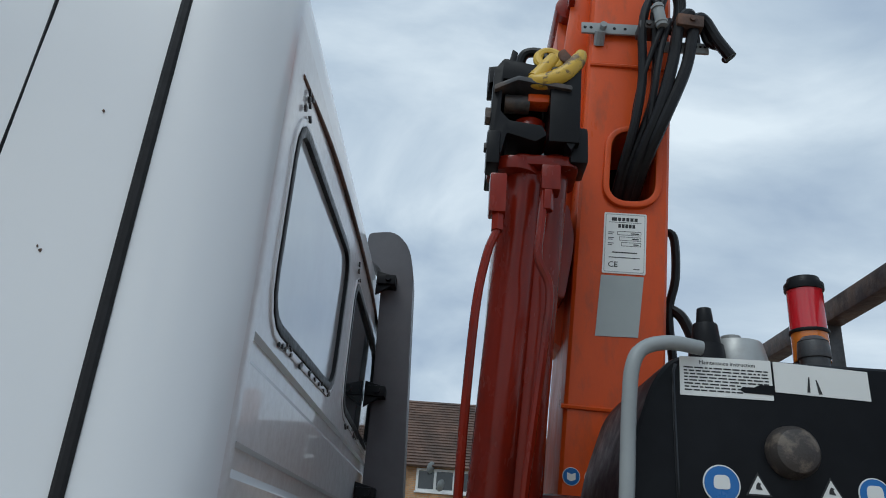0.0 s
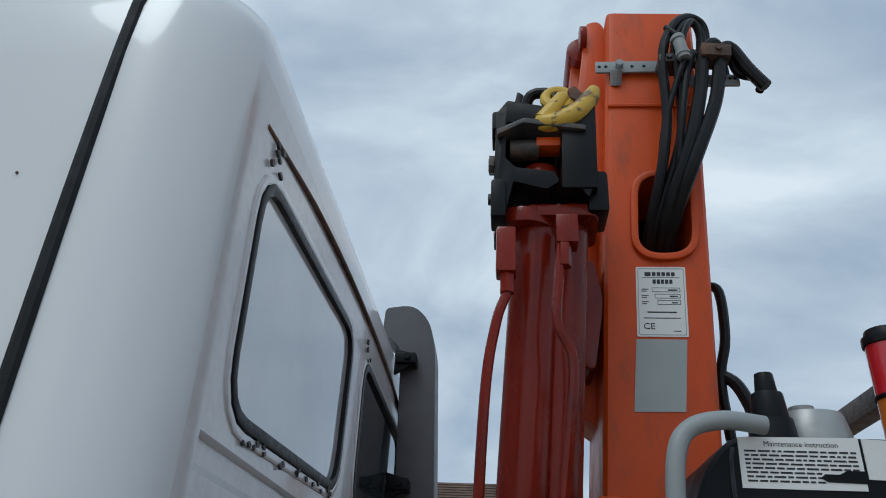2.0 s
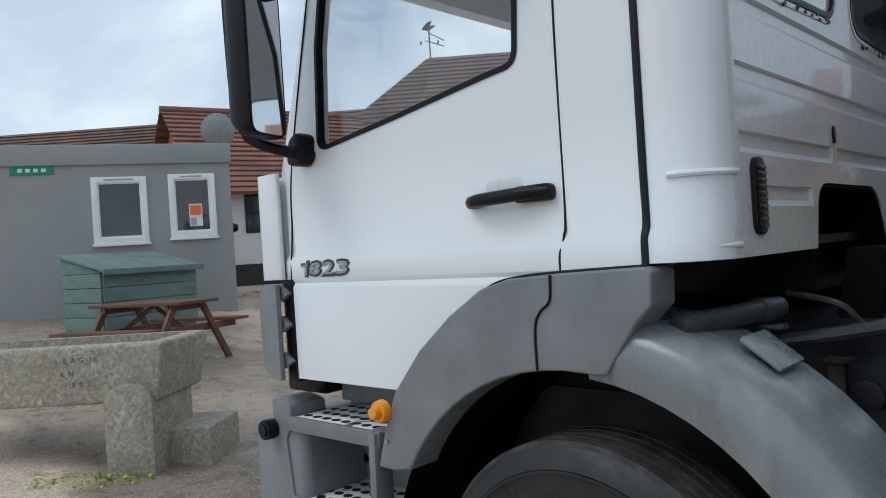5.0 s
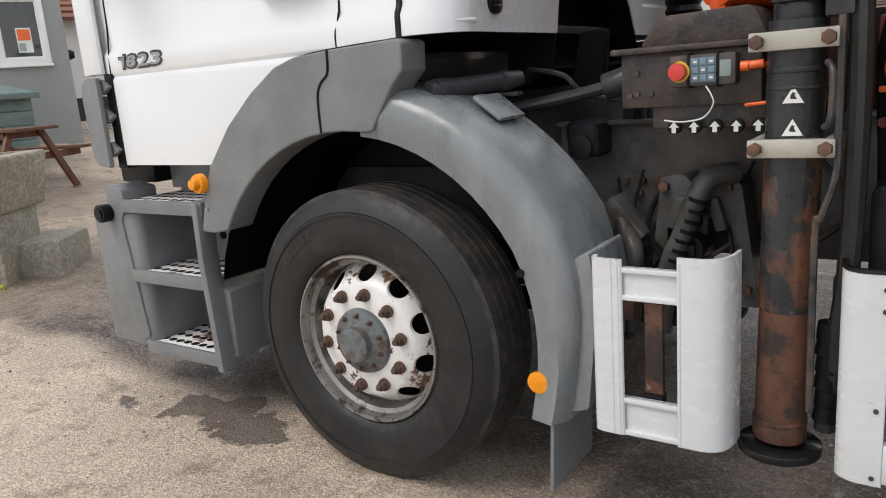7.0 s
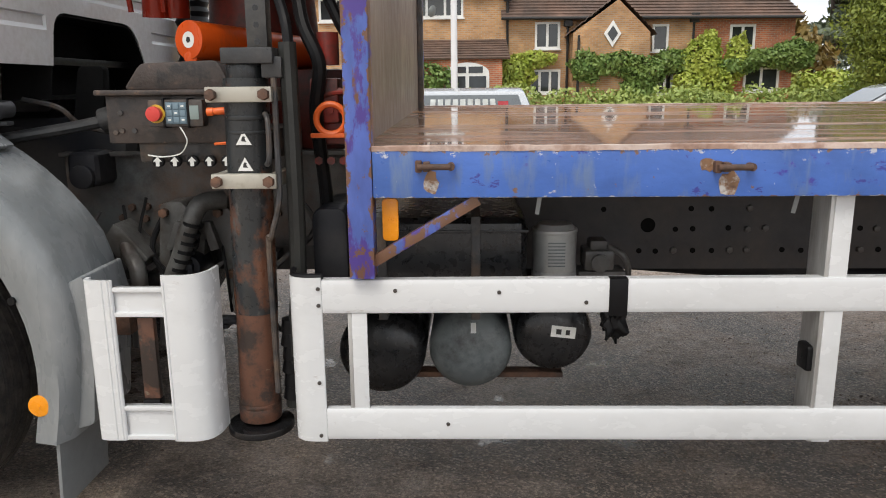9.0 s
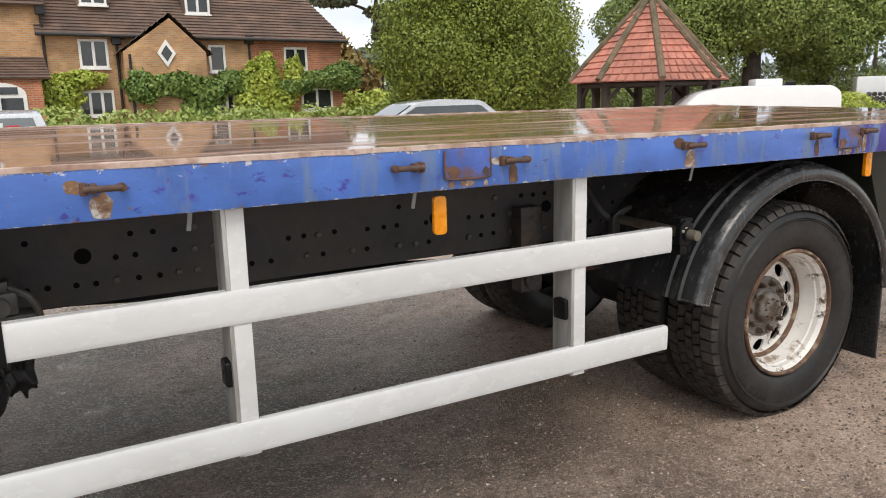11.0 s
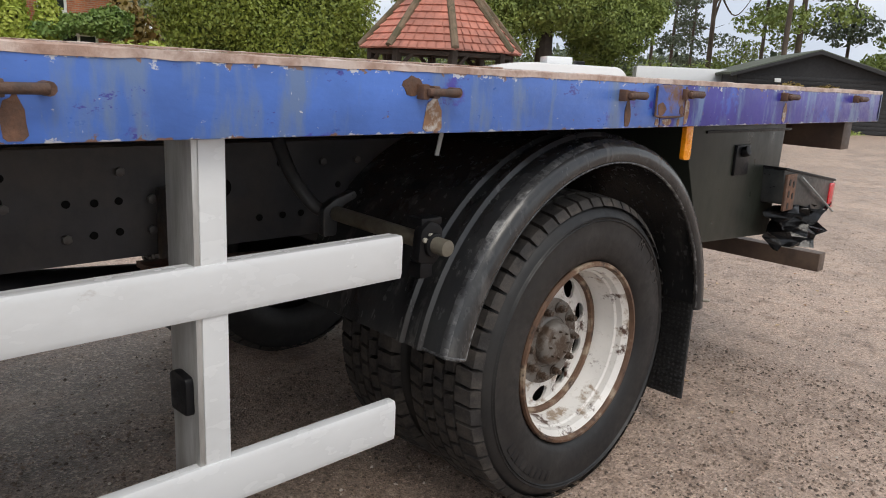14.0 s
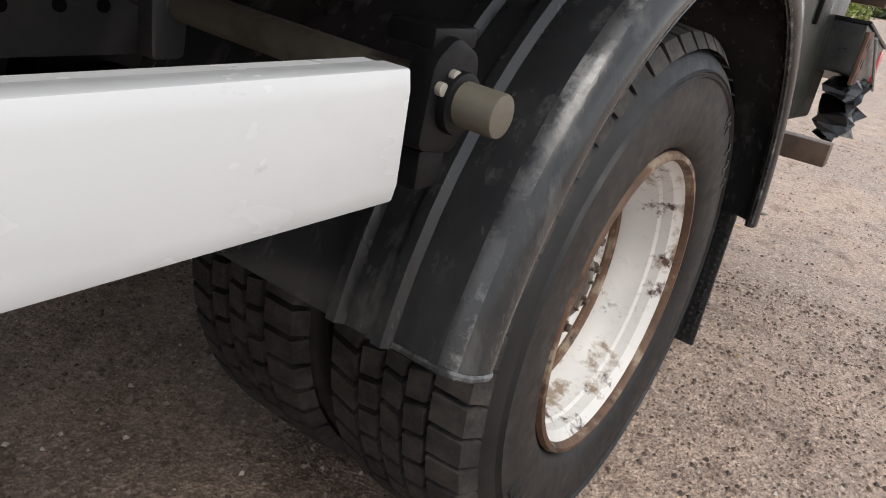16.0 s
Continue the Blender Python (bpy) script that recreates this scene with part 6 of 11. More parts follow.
def build_mirrors(cab):
    # main and wide-angle mirrors on their arm
    arm = join(tube([(-0.80, -0.10, 2.15), (-0.845, -0.11, 2.25), (-0.85, -0.12, 2.5), (-0.845, -0.12, 2.82), (-0.80, -0.10, 2.93), (-0.72, -0.05, 2.93), (-0.60, 0.05, 2.885), (-0.55, 0.09, 2.87)], 0.019, 10), tube([(-0.80, -0.10, 2.15), (-0.74, -0.06, 2.11), (-0.68, 0.02, 2.08), (-0.66, 0.085, 2.07)], 0.022, 10),
               slab(round_corners([(-0.745, 2.04), (-0.66, 2.03), (-0.64, 2.14), (-0.68, 2.16), (-0.73, 2.13)], 0.03), "y", 0.02, 0.09, 0.015), slab(rounded(-0.60, -0.50, 2.83, 2.90, 0.03), "y", 0.04, 0.1, 0.015))
    a = part("mirror_arm", arm, M_black, cab, "black mirror arm")
    for cx, cz, w, h, r, tilt, lab in ((-0.668, 2.395, 0.205, 0.545, 0.055, 0, "large rear-view mirror"), (-0.640, 2.775, 0.225, 0.325, 0.075, 5, "wide-angle mirror")):
        m = pose(cx, -0.13, cz, 0, tilt, 109)
        outline = round_corners([(-w / 2, -h / 2), (w / 2, -h / 2), (w / 2, h / 2), (-w / 2, h / 2)], r, 6)
        case, rows = bmesh.new(), []
        for y, k in ((-0.038, 0.985), (-0.034, 1.0), (0.0, 1.0), (0.03, 0.96), (0.058, 0.84), (0.075, 0.62), (0.08, 0.35)):
            rows.append([case.verts.new((u * k, y, v * (0.25 * 1 + 0.75 * k))) for u, v in outline])
        for u, v in zip(rows, rows[1:]):
            for i in range(len(outline)):
                case.faces.new((u[i], u[(i + 1) % len(outline)], v[(i + 1) % len(outline)], v[i]))
        case.faces.new(rows[0][::-1])
        case.faces.new(rows[-1])
        bmesh.ops.recalc_face_normals(case, faces=case.faces)
        hs = part("mirror_housing", place(case, m), M_black, a, lab + " in a black case")
        part("mirror_face", place(slab(grow(outline, -0.012), "y", -0.0405, -0.0385), m), M_mirror, hs, "silvered mirror glass")
        part("mirror_clamp", place(join(rod((0.0, 0.07, -0.04), (0.0, 0.07, 0.04), 0.034, 14, bev=0.006), box(-0.03, 0.03, 0.05, 0.10, -0.03, 0.03, 0.008)), m), M_black, hs)
    # kerb mirror over the door
    cap = bmesh.new()
    bmesh.ops.create_icosphere(cap, subdivisions=3, radius=1)
    place(cap, pose(0.06, -0.085, 2.722, 0, -4, 0) @ Matrix.Diagonal((0.205, 0.075, 0.046, 1)))
    k = part("kerb_mirror", join(cap, tube([(0.17, -0.06, 2.74), (0.19, 0.02, 2.80), (0.20, 0.09, 2.86)], 0.024, 8), tube([(0.14, -0.07, 2.71), (0.16, -0.05, 2.64), (0.15, -0.03, 2.60)], 0.03, 10)), M_black_gloss, cab, "glossy black kerb mirror on a curved stalk")
    head = slab(round_corners([(0.02, 2.60), (0.10, 2.49), (0.27, 2.50), (0.30, 2.60), (0.27, 2.67), (0.12, 2.65)], 0.035, 5), "y", -0.045, 0.03, 0.018, 3)
    part("kerb_mirror_head", head, M_black, k)


build_cab()


# ---- fenders and steps ----
def arc_point(c, r, a):
    return c[0] + r * math.cos(radians(a)), c[2] + r * math.sin(radians(a))


def build_front_arch():
    for s, y0, y1 in ((1, 0.030, 0.16), (-1, 2.34, 2.47)):
        c = FW
        inner = [arc_point(c, 0.715, a) for a in range(84, 152, 6)]
        outer = [(-0.338, 0.978), (-0.30, 1.09), (-0.236, 1.236), (-0.11, 1.378), (0.03, 1.490), (0.16, 1.568), (0.264, 1.596), (0.42, 1.606), (0.69, 1.616)]
        poly = [(0.705, 1.604), (0.700, 1.52), (0.655, 1.475), (0.565, 1.345)] + [(0.53, 1.340)] + inner + [(-0.262, 0.975)] + outer
        fender = slab(poly, "y", y0, y1, 0.022, 4)
        f = part("front_fender", fender, M_grey, truck, "grey plastic wheel arch fender")
        if s > 0:
            part("fender_joint", tube([(0.35, 0.0285, 1.345), (0.352, 0.0285, 1.46), (0.372, 0.0285, 1.505), (0.405, 0.028, 1.535), (0.412, 0.028, 1.604)], 0.004, 6), M_black, f)
            part("indicator_lamp", join(rod((-0.295, 0.033, 1.17), (-0.295, 0.002, 1.17), 0.040, 24, 0.036, 0.006), rod((-0.295, 0.004, 1.17), (-0.295, -0.022, 1.17), 0.024, 20, 0.02, 0.005)), M_amber, f, "round amber indicator lamp")
            part("fender_screw", rod((-0.285, 0.03, 1.07), (-0.285, 0.024, 1.07), 0.008, 10), M_zinc, f)
        liner = bmesh.new()
        rows = [[liner.verts.new((*(lambda p: (p[0], yy, p[1]))(arc_point(c, 0.725, a)),)) for a in range(8, 176, 8)] for yy in ((y0 + 0.02, 0.62) if s > 0 else (1.88, y1 - 0.02))]
        for k in range(len(rows[0]) - 1):
            liner.faces.new((rows[0][k], rows[0][k + 1], rows[1][k + 1], rows[1][k]))
        bmesh.ops.solidify(liner, geom=liner.faces, thickness=0.006)
        part("wheel_arch_liner", liner, M_void_black, f, "black wheel arch liner")
        # separate mudguard behind the wheel
        sec = [(0.700, 0.052), (0.775, 0.034), (0.835, 0.045), (0.862, 0.085), (0.868, 0.20), (0.866, 0.40), (0.852, 0.40), (0.852, 0.20), (0.846, 0.098), (0.825, 0.062), (0.775, 0.050), (0.705, 0.068)]
        line = [(a, 1.0) for a in range(84, -1, -6)]
        guard, rings = bmesh.new(), []
        for a, k in line:
            rings.append([(c[0] - 0.01 + (r - (0.055 if r > 0.8 else 0.0) * max(0, (30 - a) / 30) - 0.03 * max(0, (30 - a) / 30)) * math.cos(radians(a)), y if s > 0 else 2.5 - y, c[2] + r * math.sin(radians(a))) for r, y in sec])
        last = rings[-1]
        rings.append([(x - 0.012, y, 0.55) for x, y, z in last])
        rings.append([(x - 0.03, y, 0.46) for x, y, z in last])
        vr = [[guard.verts.new(p) for p in ring] for ring in rings]
        m = len(sec)
        for u, v in zip(vr, vr[1:]):
            for k in range(m):
                guard.faces.new((u[k], u[(k + 1) % m], v[(k + 1) % m], v[k]))
        guard.faces.new(vr[0][::-1])
        guard.faces.new(vr[-1])
        bmesh.ops.recalc_face_normals(guard, faces=guard.faces)
        g = part("mudguard", guard, M_grey_smooth, truck, "pale grey plastic mudguard behind the front wheel", angle=50)
        if s > 0:
            part("mudguard_step", slab(round_corners([(1.13, 0.925), (1.245, 0.985), (1.27, 0.85), (1.232, 0.5), (1.12, 0.468)], 0.015), "y", 0.10, 0.36, 0.012), M_grey_smooth, g)
            part("side_reflector", join(rod((1.095, 0.055, 0.585), (1.095, 0.043, 0.585), 0.034, 28, bev=0.003), rod((1.095, 0.045, 0.585), (1.095, 0.040, 0.585), 0.006, 10)), M_amber, g, "round amber reflector")
            part("mudguard_bolt", rod((1.055, 0.055, 0.92), (1.055, 0.040, 0.92), 0.012, 10), M_black, g)
            part("mudguard_flap", place(box(-0.006, 0.006, 0.0, 0.30, -0.24, 0.0, 0.002), pose(1.13, 0.06, 0.465, 0, 3, 0)), M_grey, g, "grey rubber flap")
            st = part("mudguard_stay", rod((0.70, 0.16, 1.455), (0.815, 0.55, 1.470), 0.031, 20, bev=0.006), M_staygrey, g, "dull grey stay tube strapped to the mudguard")
            for q in (0.12, 0.82):
                p = Vector((0.70, 0.16, 1.455)).lerp(Vector((0.815, 0.55, 1.470)), q)
                part("stay_strap", join(rod(p - Vector((0.006, 0.02, 0)), p + Vector((0.006, 0.02, 0)), 0.036, 16, bev=0.002), box(p.x - 0.01, p.x + 0.06, p.y - 0.02, p.y + 0.02, p.z - 0.052, p.z - 0.038, 0.003)), M_staygrey, st)
            part("mudguard_pad", place(box(0.0, 0.12, 0.14, 0.30, -0.004, 0.012, 0.008), pose(0.84, 0.05, 1.425, 0, 38, 0)), M_grey_smooth, g)


build_front_arch()


TREAD_HOLE = mesh_of("tread_hole", place(rod((0, 0, 0), (0, 0, 0.001), 0.021, 12), Matrix.Diagonal((1, 0.82, 1, 1))), M_black)


def build_steps():
    for s in (1, -1):
        def sy(y):
            return y if s > 0 else 2.5 - y
        frame_ = join(slab(round_corners([(-0.985, 1.15), (-0.86, 1.13), (-0.86, 1.05), (-0.90, 1.0), (-0.83, 0.47), (-0.90, 0.45), (-0.96, 0.62)], 0.02), "y", sy(0.05), sy(0.22), 0.008),
                      slab([(-0.372, 1.10), (-0.34, 1.085), (-0.345, 0.86), (-0.318, 0.395), (-0.352, 0.39), (-0.378, 0.84)], "y", sy(0.02), sy(0.10), 0.006),
                      slab([(-0.345, 0.74), (-0.30, 0.72), (-0.30, 0.44), (-0.34, 0.42)], "y", sy(0.09), sy(0.40), 0.01),
                      box(-0.88, -0.38, sy(0.36), sy(0.40), 0.42, 1.24, 0.01), box(-0.88, -0.30, sy(0.32), sy(0.36), 1.10, 1.26, 0.006))
        f = part("cab_step_unit", frame_, M_grey, truck, "grey plastic cab entry steps")
        for z, x0, x1, y0 in ((1.085, -0.87, -0.335, 0.045), (0.775, -0.88, -0.375, 0.05), (0.45, -0.85, -0.37, 0.05)):
            t = part("step_tray", join(box(x0, x1, sy(y0), sy(0.37), z - 0.028, z - 0.004, 0.006), box(x0, x1, sy(y0 - 0.008), sy(y0 + 0.012), z - 0.05, z + 0.006, 0.005)), M_grey, f)
            nx, ny = 8, 4
            xa, xb = x0 + 0.03, x1 - 0.03
            part("step_plate", join(box(xa - 0.01, xb + 0.01, sy(y0 + 0.02), sy(y0 + 0.31), z - 0.006, z, 0.001)), M_steel_plate, t, "worn perforated steel tread plate")
            for i in range(nx):
                for j in range(ny):
                    hole = new("tread_hole", TREAD_HOLE)
                    hole.matrix_basis = pose(xa + (xb - xa) * (i + 0.35 + 0.5 * (j % 2)) / (nx + 0.3), sy(y0 + 0.04 + 0.26 * (j + 0.3) / ny), z + 0.0002)
                    hole.parent = t
        for x, z in ((-0.80, 0.86), (-0.62, 0.88), (-0.60, 0.56)):
            part("step_screw", rod((x, sy(0.36), z), (x, sy(0.352), z), 0.018, 12), M_black, f)
        part("bumper_knob", join(rod((-0.98, sy(0.05), 1.03), (-0.98, sy(0.0), 1.03), 0.04, 20, bev=0.008), rod((-0.98, sy(0.0), 1.03), (-0.98, sy(-0.006), 1.03), 0.025, 16)), M_black, f)


build_steps()


# ---- rear mudguard, mud flap and rear end ----
def build_rear_end():
    c = RW
    for s in (1, -1):
        sec = [(0.622, 0.052), (0.626, 0.041), (0.634, 0.036), (0.648, 0.034), (0.668, 0.038), (0.684, 0.052), (0.692, 0.074), (0.694, 0.135), (0.706, 0.142), (0.706, 0.156), (0.694, 0.163), (0.694, 0.205), (0.706, 0.212), (0.706, 0.226), (0.694, 0.233), (0.690, 0.72), (0.682, 0.72), (0.682, 0.10), (0.660, 0.055), (0.630, 0.060)]
        guard, rows = bmesh.new(), []
        for a in [167, 165, 162, 159] + list(range(154, 12, -4)) + [12, 8, 4]:
            rows.append([guard.verts.new((c[0] - 0.003 + r * math.cos(radians(a)), y if s > 0 else 2.5 - y, c[2] + r * math.sin(radians(a)))) for r, y in sec])
        m = len(sec)
        for u, v in zip(rows, rows[1:]):
            for k in range(m):
                guard.faces.new((u[k], u[(k + 1) % m], v[(k + 1) % m], v[k]))
        guard.faces.new(rows[0][::-1])
        guard.faces.new(rows[-1])
        bmesh.ops.recalc_face_normals(guard, faces=guard.faces)
        # Pale crown-edge faces paint both scuffs and the edge's soft sky reflection.
        for f in guard.faces:
            p = f.calc_center_median()
            q, yy = math.hypot(p.x - c[0], p.z - c[2]), p.y if s > 0 else 2.5 - p.y
            f.material_index = 1 if 0.680 < q < 0.697 and yy < 0.070 else 0
        g = part("rear_mudguard", guard, [M_guard_black, M_guard_scuff_sheen], truck, "scuffed black plastic mudguard over the twin wheels", angle=40)
        flap = box(6.690, 6.705, 0.10 if s > 0 else 1.86, 0.64 if s > 0 else 2.40, 0.14, 0.60, 0.004)
        fl = part("mud_flap", flap, M_flap, g, "bristly black rubber mud flap")
        if s > 0:
            knob = rod((0, 0, 0), (0, -0.010, 0), 0.006, 5, 0.003)
            place(knob, pose(0, 0, 0, 0, 0, -90))
            knob_me = mesh_of("flap_bristle", knob, M_flap)
            r = random.Random(4)
            for j in range(22):
                for i in range(7):
                    ob = new("flap_bristle", knob_me)
                    ob.matrix_basis = pose(6.6905, 0.112 + 0.019 * i + r.uniform(-0.003, 0.003), 0.155 + 0.0195 * j + r.uniform(-0.003, 0.003), r.uniform(0, 70), 0, 0)
                    ob.parent = fl
            part("guard_clip", tube([(6.655, 0.045, 0.575), (6.675, 0.03, 0.57), (6.685, 0.06, 0.56)], 0.004, 6), M_zinc, g)
            part("guard_lip", tube([(c[0] - 0.003 + 0.624 * math.cos(radians(q)), 0.045, c[2] + 0.624 * math.sin(radians(q))) for q in range(167, 3, -6)], 0.0045, 6, 2), M_guard_scuff_sheen, g, "scuffed rolled lip of the mudguard with painted sheen")
            part("guard_lip", tube([(c[0] - 0.003 + q * math.cos(radians(166.5)), y, c[2] + q * math.sin(radians(166.5))) for q, y in ((0.624, 0.045), (0.640, 0.035), (0.665, 0.037), (0.684, 0.050), (0.693, 0.075), (0.694, 0.135))], 0.004, 6, 2), M_guard_scuff_sheen, g)
            stay = rod((5.293, 0.046, 0.947), (5.287, 0.505, 0.960), 0.021, 18, bev=0.003)
            st = part("mudguard_stay", stay, M_stay, truck, "dull metal mudguard stay tube")
            clamp = part("stay_clamp", join(slab(round_corners([(5.245, 0.905), (5.252, 0.985), (5.282, 1.008), (5.322, 0.990), (5.328, 0.925), (5.300, 0.895)], 0.012), "y", 0.098, 0.128, 0.006), box(5.258, 5.300, 0.104, 0.150, 0.862, 0.902, 0.006), box(5.262, 5.330, 0.110, 0.165, 0.992, 1.012, 0.004), rod((5.2915, 0.088, 0.947), (5.2915, 0.13, 0.947), 0.030, 20, bev=0.004)), M_black, st, "black clamp on the mudguard")
            for x, z in ((5.262, 0.962), (5.280, 0.972)):
                part("clamp_screw", rod((x, 0.099, z), (x, 0.092, z), 0.0065, 10, bev=0.001), M_zinc, clamp)
            # Near-black bracket and elbow carry the shade under the deck in their colour.
            part("stay_bracket", slab(round_corners([(5.245, 0.895), (5.245, 0.975), (5.285, 1.0), (5.355, 1.02), (5.362, 1.0), (5.315, 0.98), (5.295, 0.955), (5.290, 0.895)], 0.01), "y", 0.495, 0.525, 0.005), M_grimy_shaded, st, "worn grey clamp plate")
            part("stay_elbow", tube([(5.280, 0.505, 0.958), (5.250, 0.545, 0.975), (5.225, 0.58, 1.02), (5.210, 0.62, 1.075), (5.200, 0.66, 1.15)], 0.020, 12), M_grimy_shaded, st, "bent pipe end of the stay")
    # equipment between the rails ahead of the axle
    part("spring_hanger", join(box(4.90, 5.02, 0.72, 0.80, 0.62, 1.02, 0.01), rod((4.96, 0.70, 0.68), (4.96, 0.82, 0.68), 0.045, 16)), M_dark_metal, truck)
    spring = None
    for k in range(5):
        a, b = 4.82 + 0.09 * k, 7.15 - 0.09 * k
        leaf = slab([(a, 0.815 - 0.030 * k), (a + 0.35, 0.795 - 0.027 * k), (5.98, 0.735 - 0.022 * k), (b - 0.35, 0.795 - 0.027 * k), (b, 0.815 - 0.030 * k), (b, 0.833 - 0.030 * k), (b - 0.35, 0.813 - 0.027 * k), (5.98, 0.753 - 0.022 * k), (a + 0.35, 0.813 - 0.027 * k), (a, 0.833 - 0.030 * k)], "y", 0.66, 0.75, 0.003)
        if k == 0:
            spring = part("rear_leaf_spring", leaf, M_leg_brown, truck, "rust red leaf spring pack")
        else:
            part("spring_leaf", leaf, M_leg_brown, spring)
    part("spare_wheel_carrier", box(3.0, 4.4, 1.75, 2.3, 0.65, 0.9, 0.06), M_chassis, truck, "dark box on the far side of the chassis")
    # toolbox and rear lamp
    tb = part("toolbox", slab(round_corners([(6.50, 1.226), (7.375, 1.226), (7.350, 0.735), (6.70, 0.772)], 0.02), "y", 0.12, 0.75, 0.012), M_toolbox, truck, "dark green-black locker box")
    part("toolbox_latch", join(box(6.91, 7.03, 0.108, 0.125, 1.02, 1.14, 0.005), rod((6.965, 0.112, 1.11), (6.965, 0.085, 1.12), 0.02, 12, bev=0.004)), M_black, tb)
    part("toolbox_door_edge", box(6.66, 7.42, 0.112, 0.122, 1.19, 1.20, 0.001), M_black, tb)
    lampb = part("rear_lamp", slab(round_corners([(7.20, 1.040), (7.795, 0.958), (7.795, 0.824), (7.62, 0.835), (7.40, 0.875), (7.22, 0.892)], 0.012), "y", 0.03, 0.24, 0.008), M_lampbox, truck, "black rear lamp unit with red lens")
    part("red_lens", box(7.742, 7.806, 0.024, 0.245, 0.828, 0.950, 0.008), M_redlens, lampb, "red tail lamp lens")
    part("lamp_lid", place(box(0, 0.60, 0.022, 0.245, -0.004, 0.006, 0.002), pose(7.20, 0, 1.042, 0, 7.9, 0)), M_black, lampb)
    plate = part("lamp_bracket", box(7.215, 7.315, 0.018, 0.030, 0.865, 1.018, 0.004), M_rust, lampb, "rusty perforated bracket plate")
    for x, z in ((7.245, 0.985), (7.285, 0.975), (7.245, 0.935), (7.285, 0.925), (7.25, 0.885)):
        part("bracket_slot", slab(rounded(x - 0.008, x + 0.008, z - 0.014, z + 0.014, 0.007), "y", 0.0165, 0.0182), M_black, plate)
    part("lamp_stay_wire", rod((7.36, 0.015, 1.0), (7.79, 0.015, 0.815), 0.005, 6), M_pipe, lampb)
    crumple, rows = bmesh.new(), []
    r = random.Random(12)
    for j in range(9):
        rows.append([crumple.verts.new((7.20 + (0.066 - 0.002 * j) * i + r.uniform(-0.012, 0.012), 0.05 + 0.045 * math.sin(i * 1.9 + j * 1.3) + r.uniform(-0.015, 0.015), 0.885 - 0.004 * i - 0.023 * j + r.uniform(-0.008, 0.008))) for i in range(10)])
    for u, v in zip(rows, rows[1:]):
        for i in range(9):
            crumple.faces.new((u[i], u[i + 1], v[i + 1], v[i]))
    bmesh.ops.solidify(crumple, geom=crumple.faces, thickness=0.01)
    part("crumpled_flap", crumple, M_black_gloss, lampb, "torn and crumpled black rubber", smooth=False)
    part("underrun_bar", join(box(7.985, 8.065, 0.10, 2.40, 0.468, 0.562, 0.006), box(7.9, 7.99, 0.75, 0.83, 0.48, 1.08, 0.006), box(7.9, 7.99, 1.67, 1.75, 0.48, 1.08, 0.006)), M_brownbar, truck, "brown steel rear underrun bar")
    part("rear_cross_beam", box(8.02, 8.13, 0.10, 2.40, 1.085, 1.227, 0.006), M_brownbar, truck)


M_lampbox = mat("grimy_black_lamp_box", (0.018, 0.021, 0.023), 0.35, var=0.3, scale=6, second=(0.05, 0.052, 0.05), share=0.3, sscale=5, soft=0.1)
M_guard_scuff_sheen = mat("scuffed_plastic_edge_with_sheen", (0.05, 0.051, 0.053), 0.26, var=0.4, scale=5, second=(0.20, 0.20, 0.20), share=0.24, sscale=13, soft=0.05, third=(0.02, 0.02, 0.022), tshare=0.25, tscale=14, bump=0.06, bscale=60)
M_guard_black = mat("scuffed_black_plastic", (0.020, 0.021, 0.023), 0.22, var=0.3, scale=4, second=(0.042, 0.043, 0.043), share=0.3, sscale=3.5, soft=0.12, third=(0.13, 0.128, 0.125), tshare=-0.12, tscale=9, bump=0.05, bscale=60, spec=0.5, rvar=0.10, stretch=(1.5, 1.5, 0.5))
M_flap = mat("bristly_black_rubber", (0.016, 0.016, 0.017), 0.5, var=0.4, scale=30, bump=1.0, bscale=260)
M_stay = mat("dull_stay_tube", (0.20, 0.185, 0.15), 0.5, 0.3, var=0.25, scale=9, second=(0.10, 0.08, 0.055), share=0.45, sscale=9, soft=0.12, bump=0.08)
M_toolbox = mat("green_black_box_paint", (0.015, 0.018, 0.0145), 0.36, var=0.25, scale=3, second=(0.028, 0.032, 0.025), share=0.4, sscale=2, soft=0.2, bump=0.08, bscale=9, stretch=(1, 1, 0.5), spec=0.35)
M_brownbar = mat("brown_underrun_paint", (0.075, 0.052, 0.042), 0.5, var=0.3, scale=6, second=(0.13, 0.09, 0.065), share=0.35, sscale=5, soft=0.1, bump=0.08)
build_rear_end()


# ---- stabiliser leg, controls and crane ----
def triangle_sign(y, cx, cz, size, parent, name="warning_sign"):
    h = size * 0.866
    outer = [(cx - size / 2, cz - h / 2), (cx + size / 2, cz - h / 2), (cx, cz + h / 2)]
    inner = [(cx - size * 0.40, cz - h * 0.43), (cx + size * 0.40, cz - h * 0.43), (cx, cz + h * 0.36)]
    s = part(name, slab(outer, "y", y - 0.0006, y), M_ink, parent, "triangular warning sticker", smooth=False)
    part("sign_face", slab(inner, "y", y - 0.0012, y - 0.0006), M_sticker, parent, smooth=False)
    part("sign_symbol", slab([(cx - size * 0.12, cz - h * 0.22), (cx + size * 0.14, cz - h * 0.25), (cx + size * 0.05, cz - h * 0.05), (cx + size * 0.1, cz + h * 0.02), (cx - size * 0.02, cz + h * 0.08), (cx - size * 0.09, cz - h * 0.05)], "y", y - 0.0018, y - 0.0012), M_ink, parent, smooth=False)
    return s


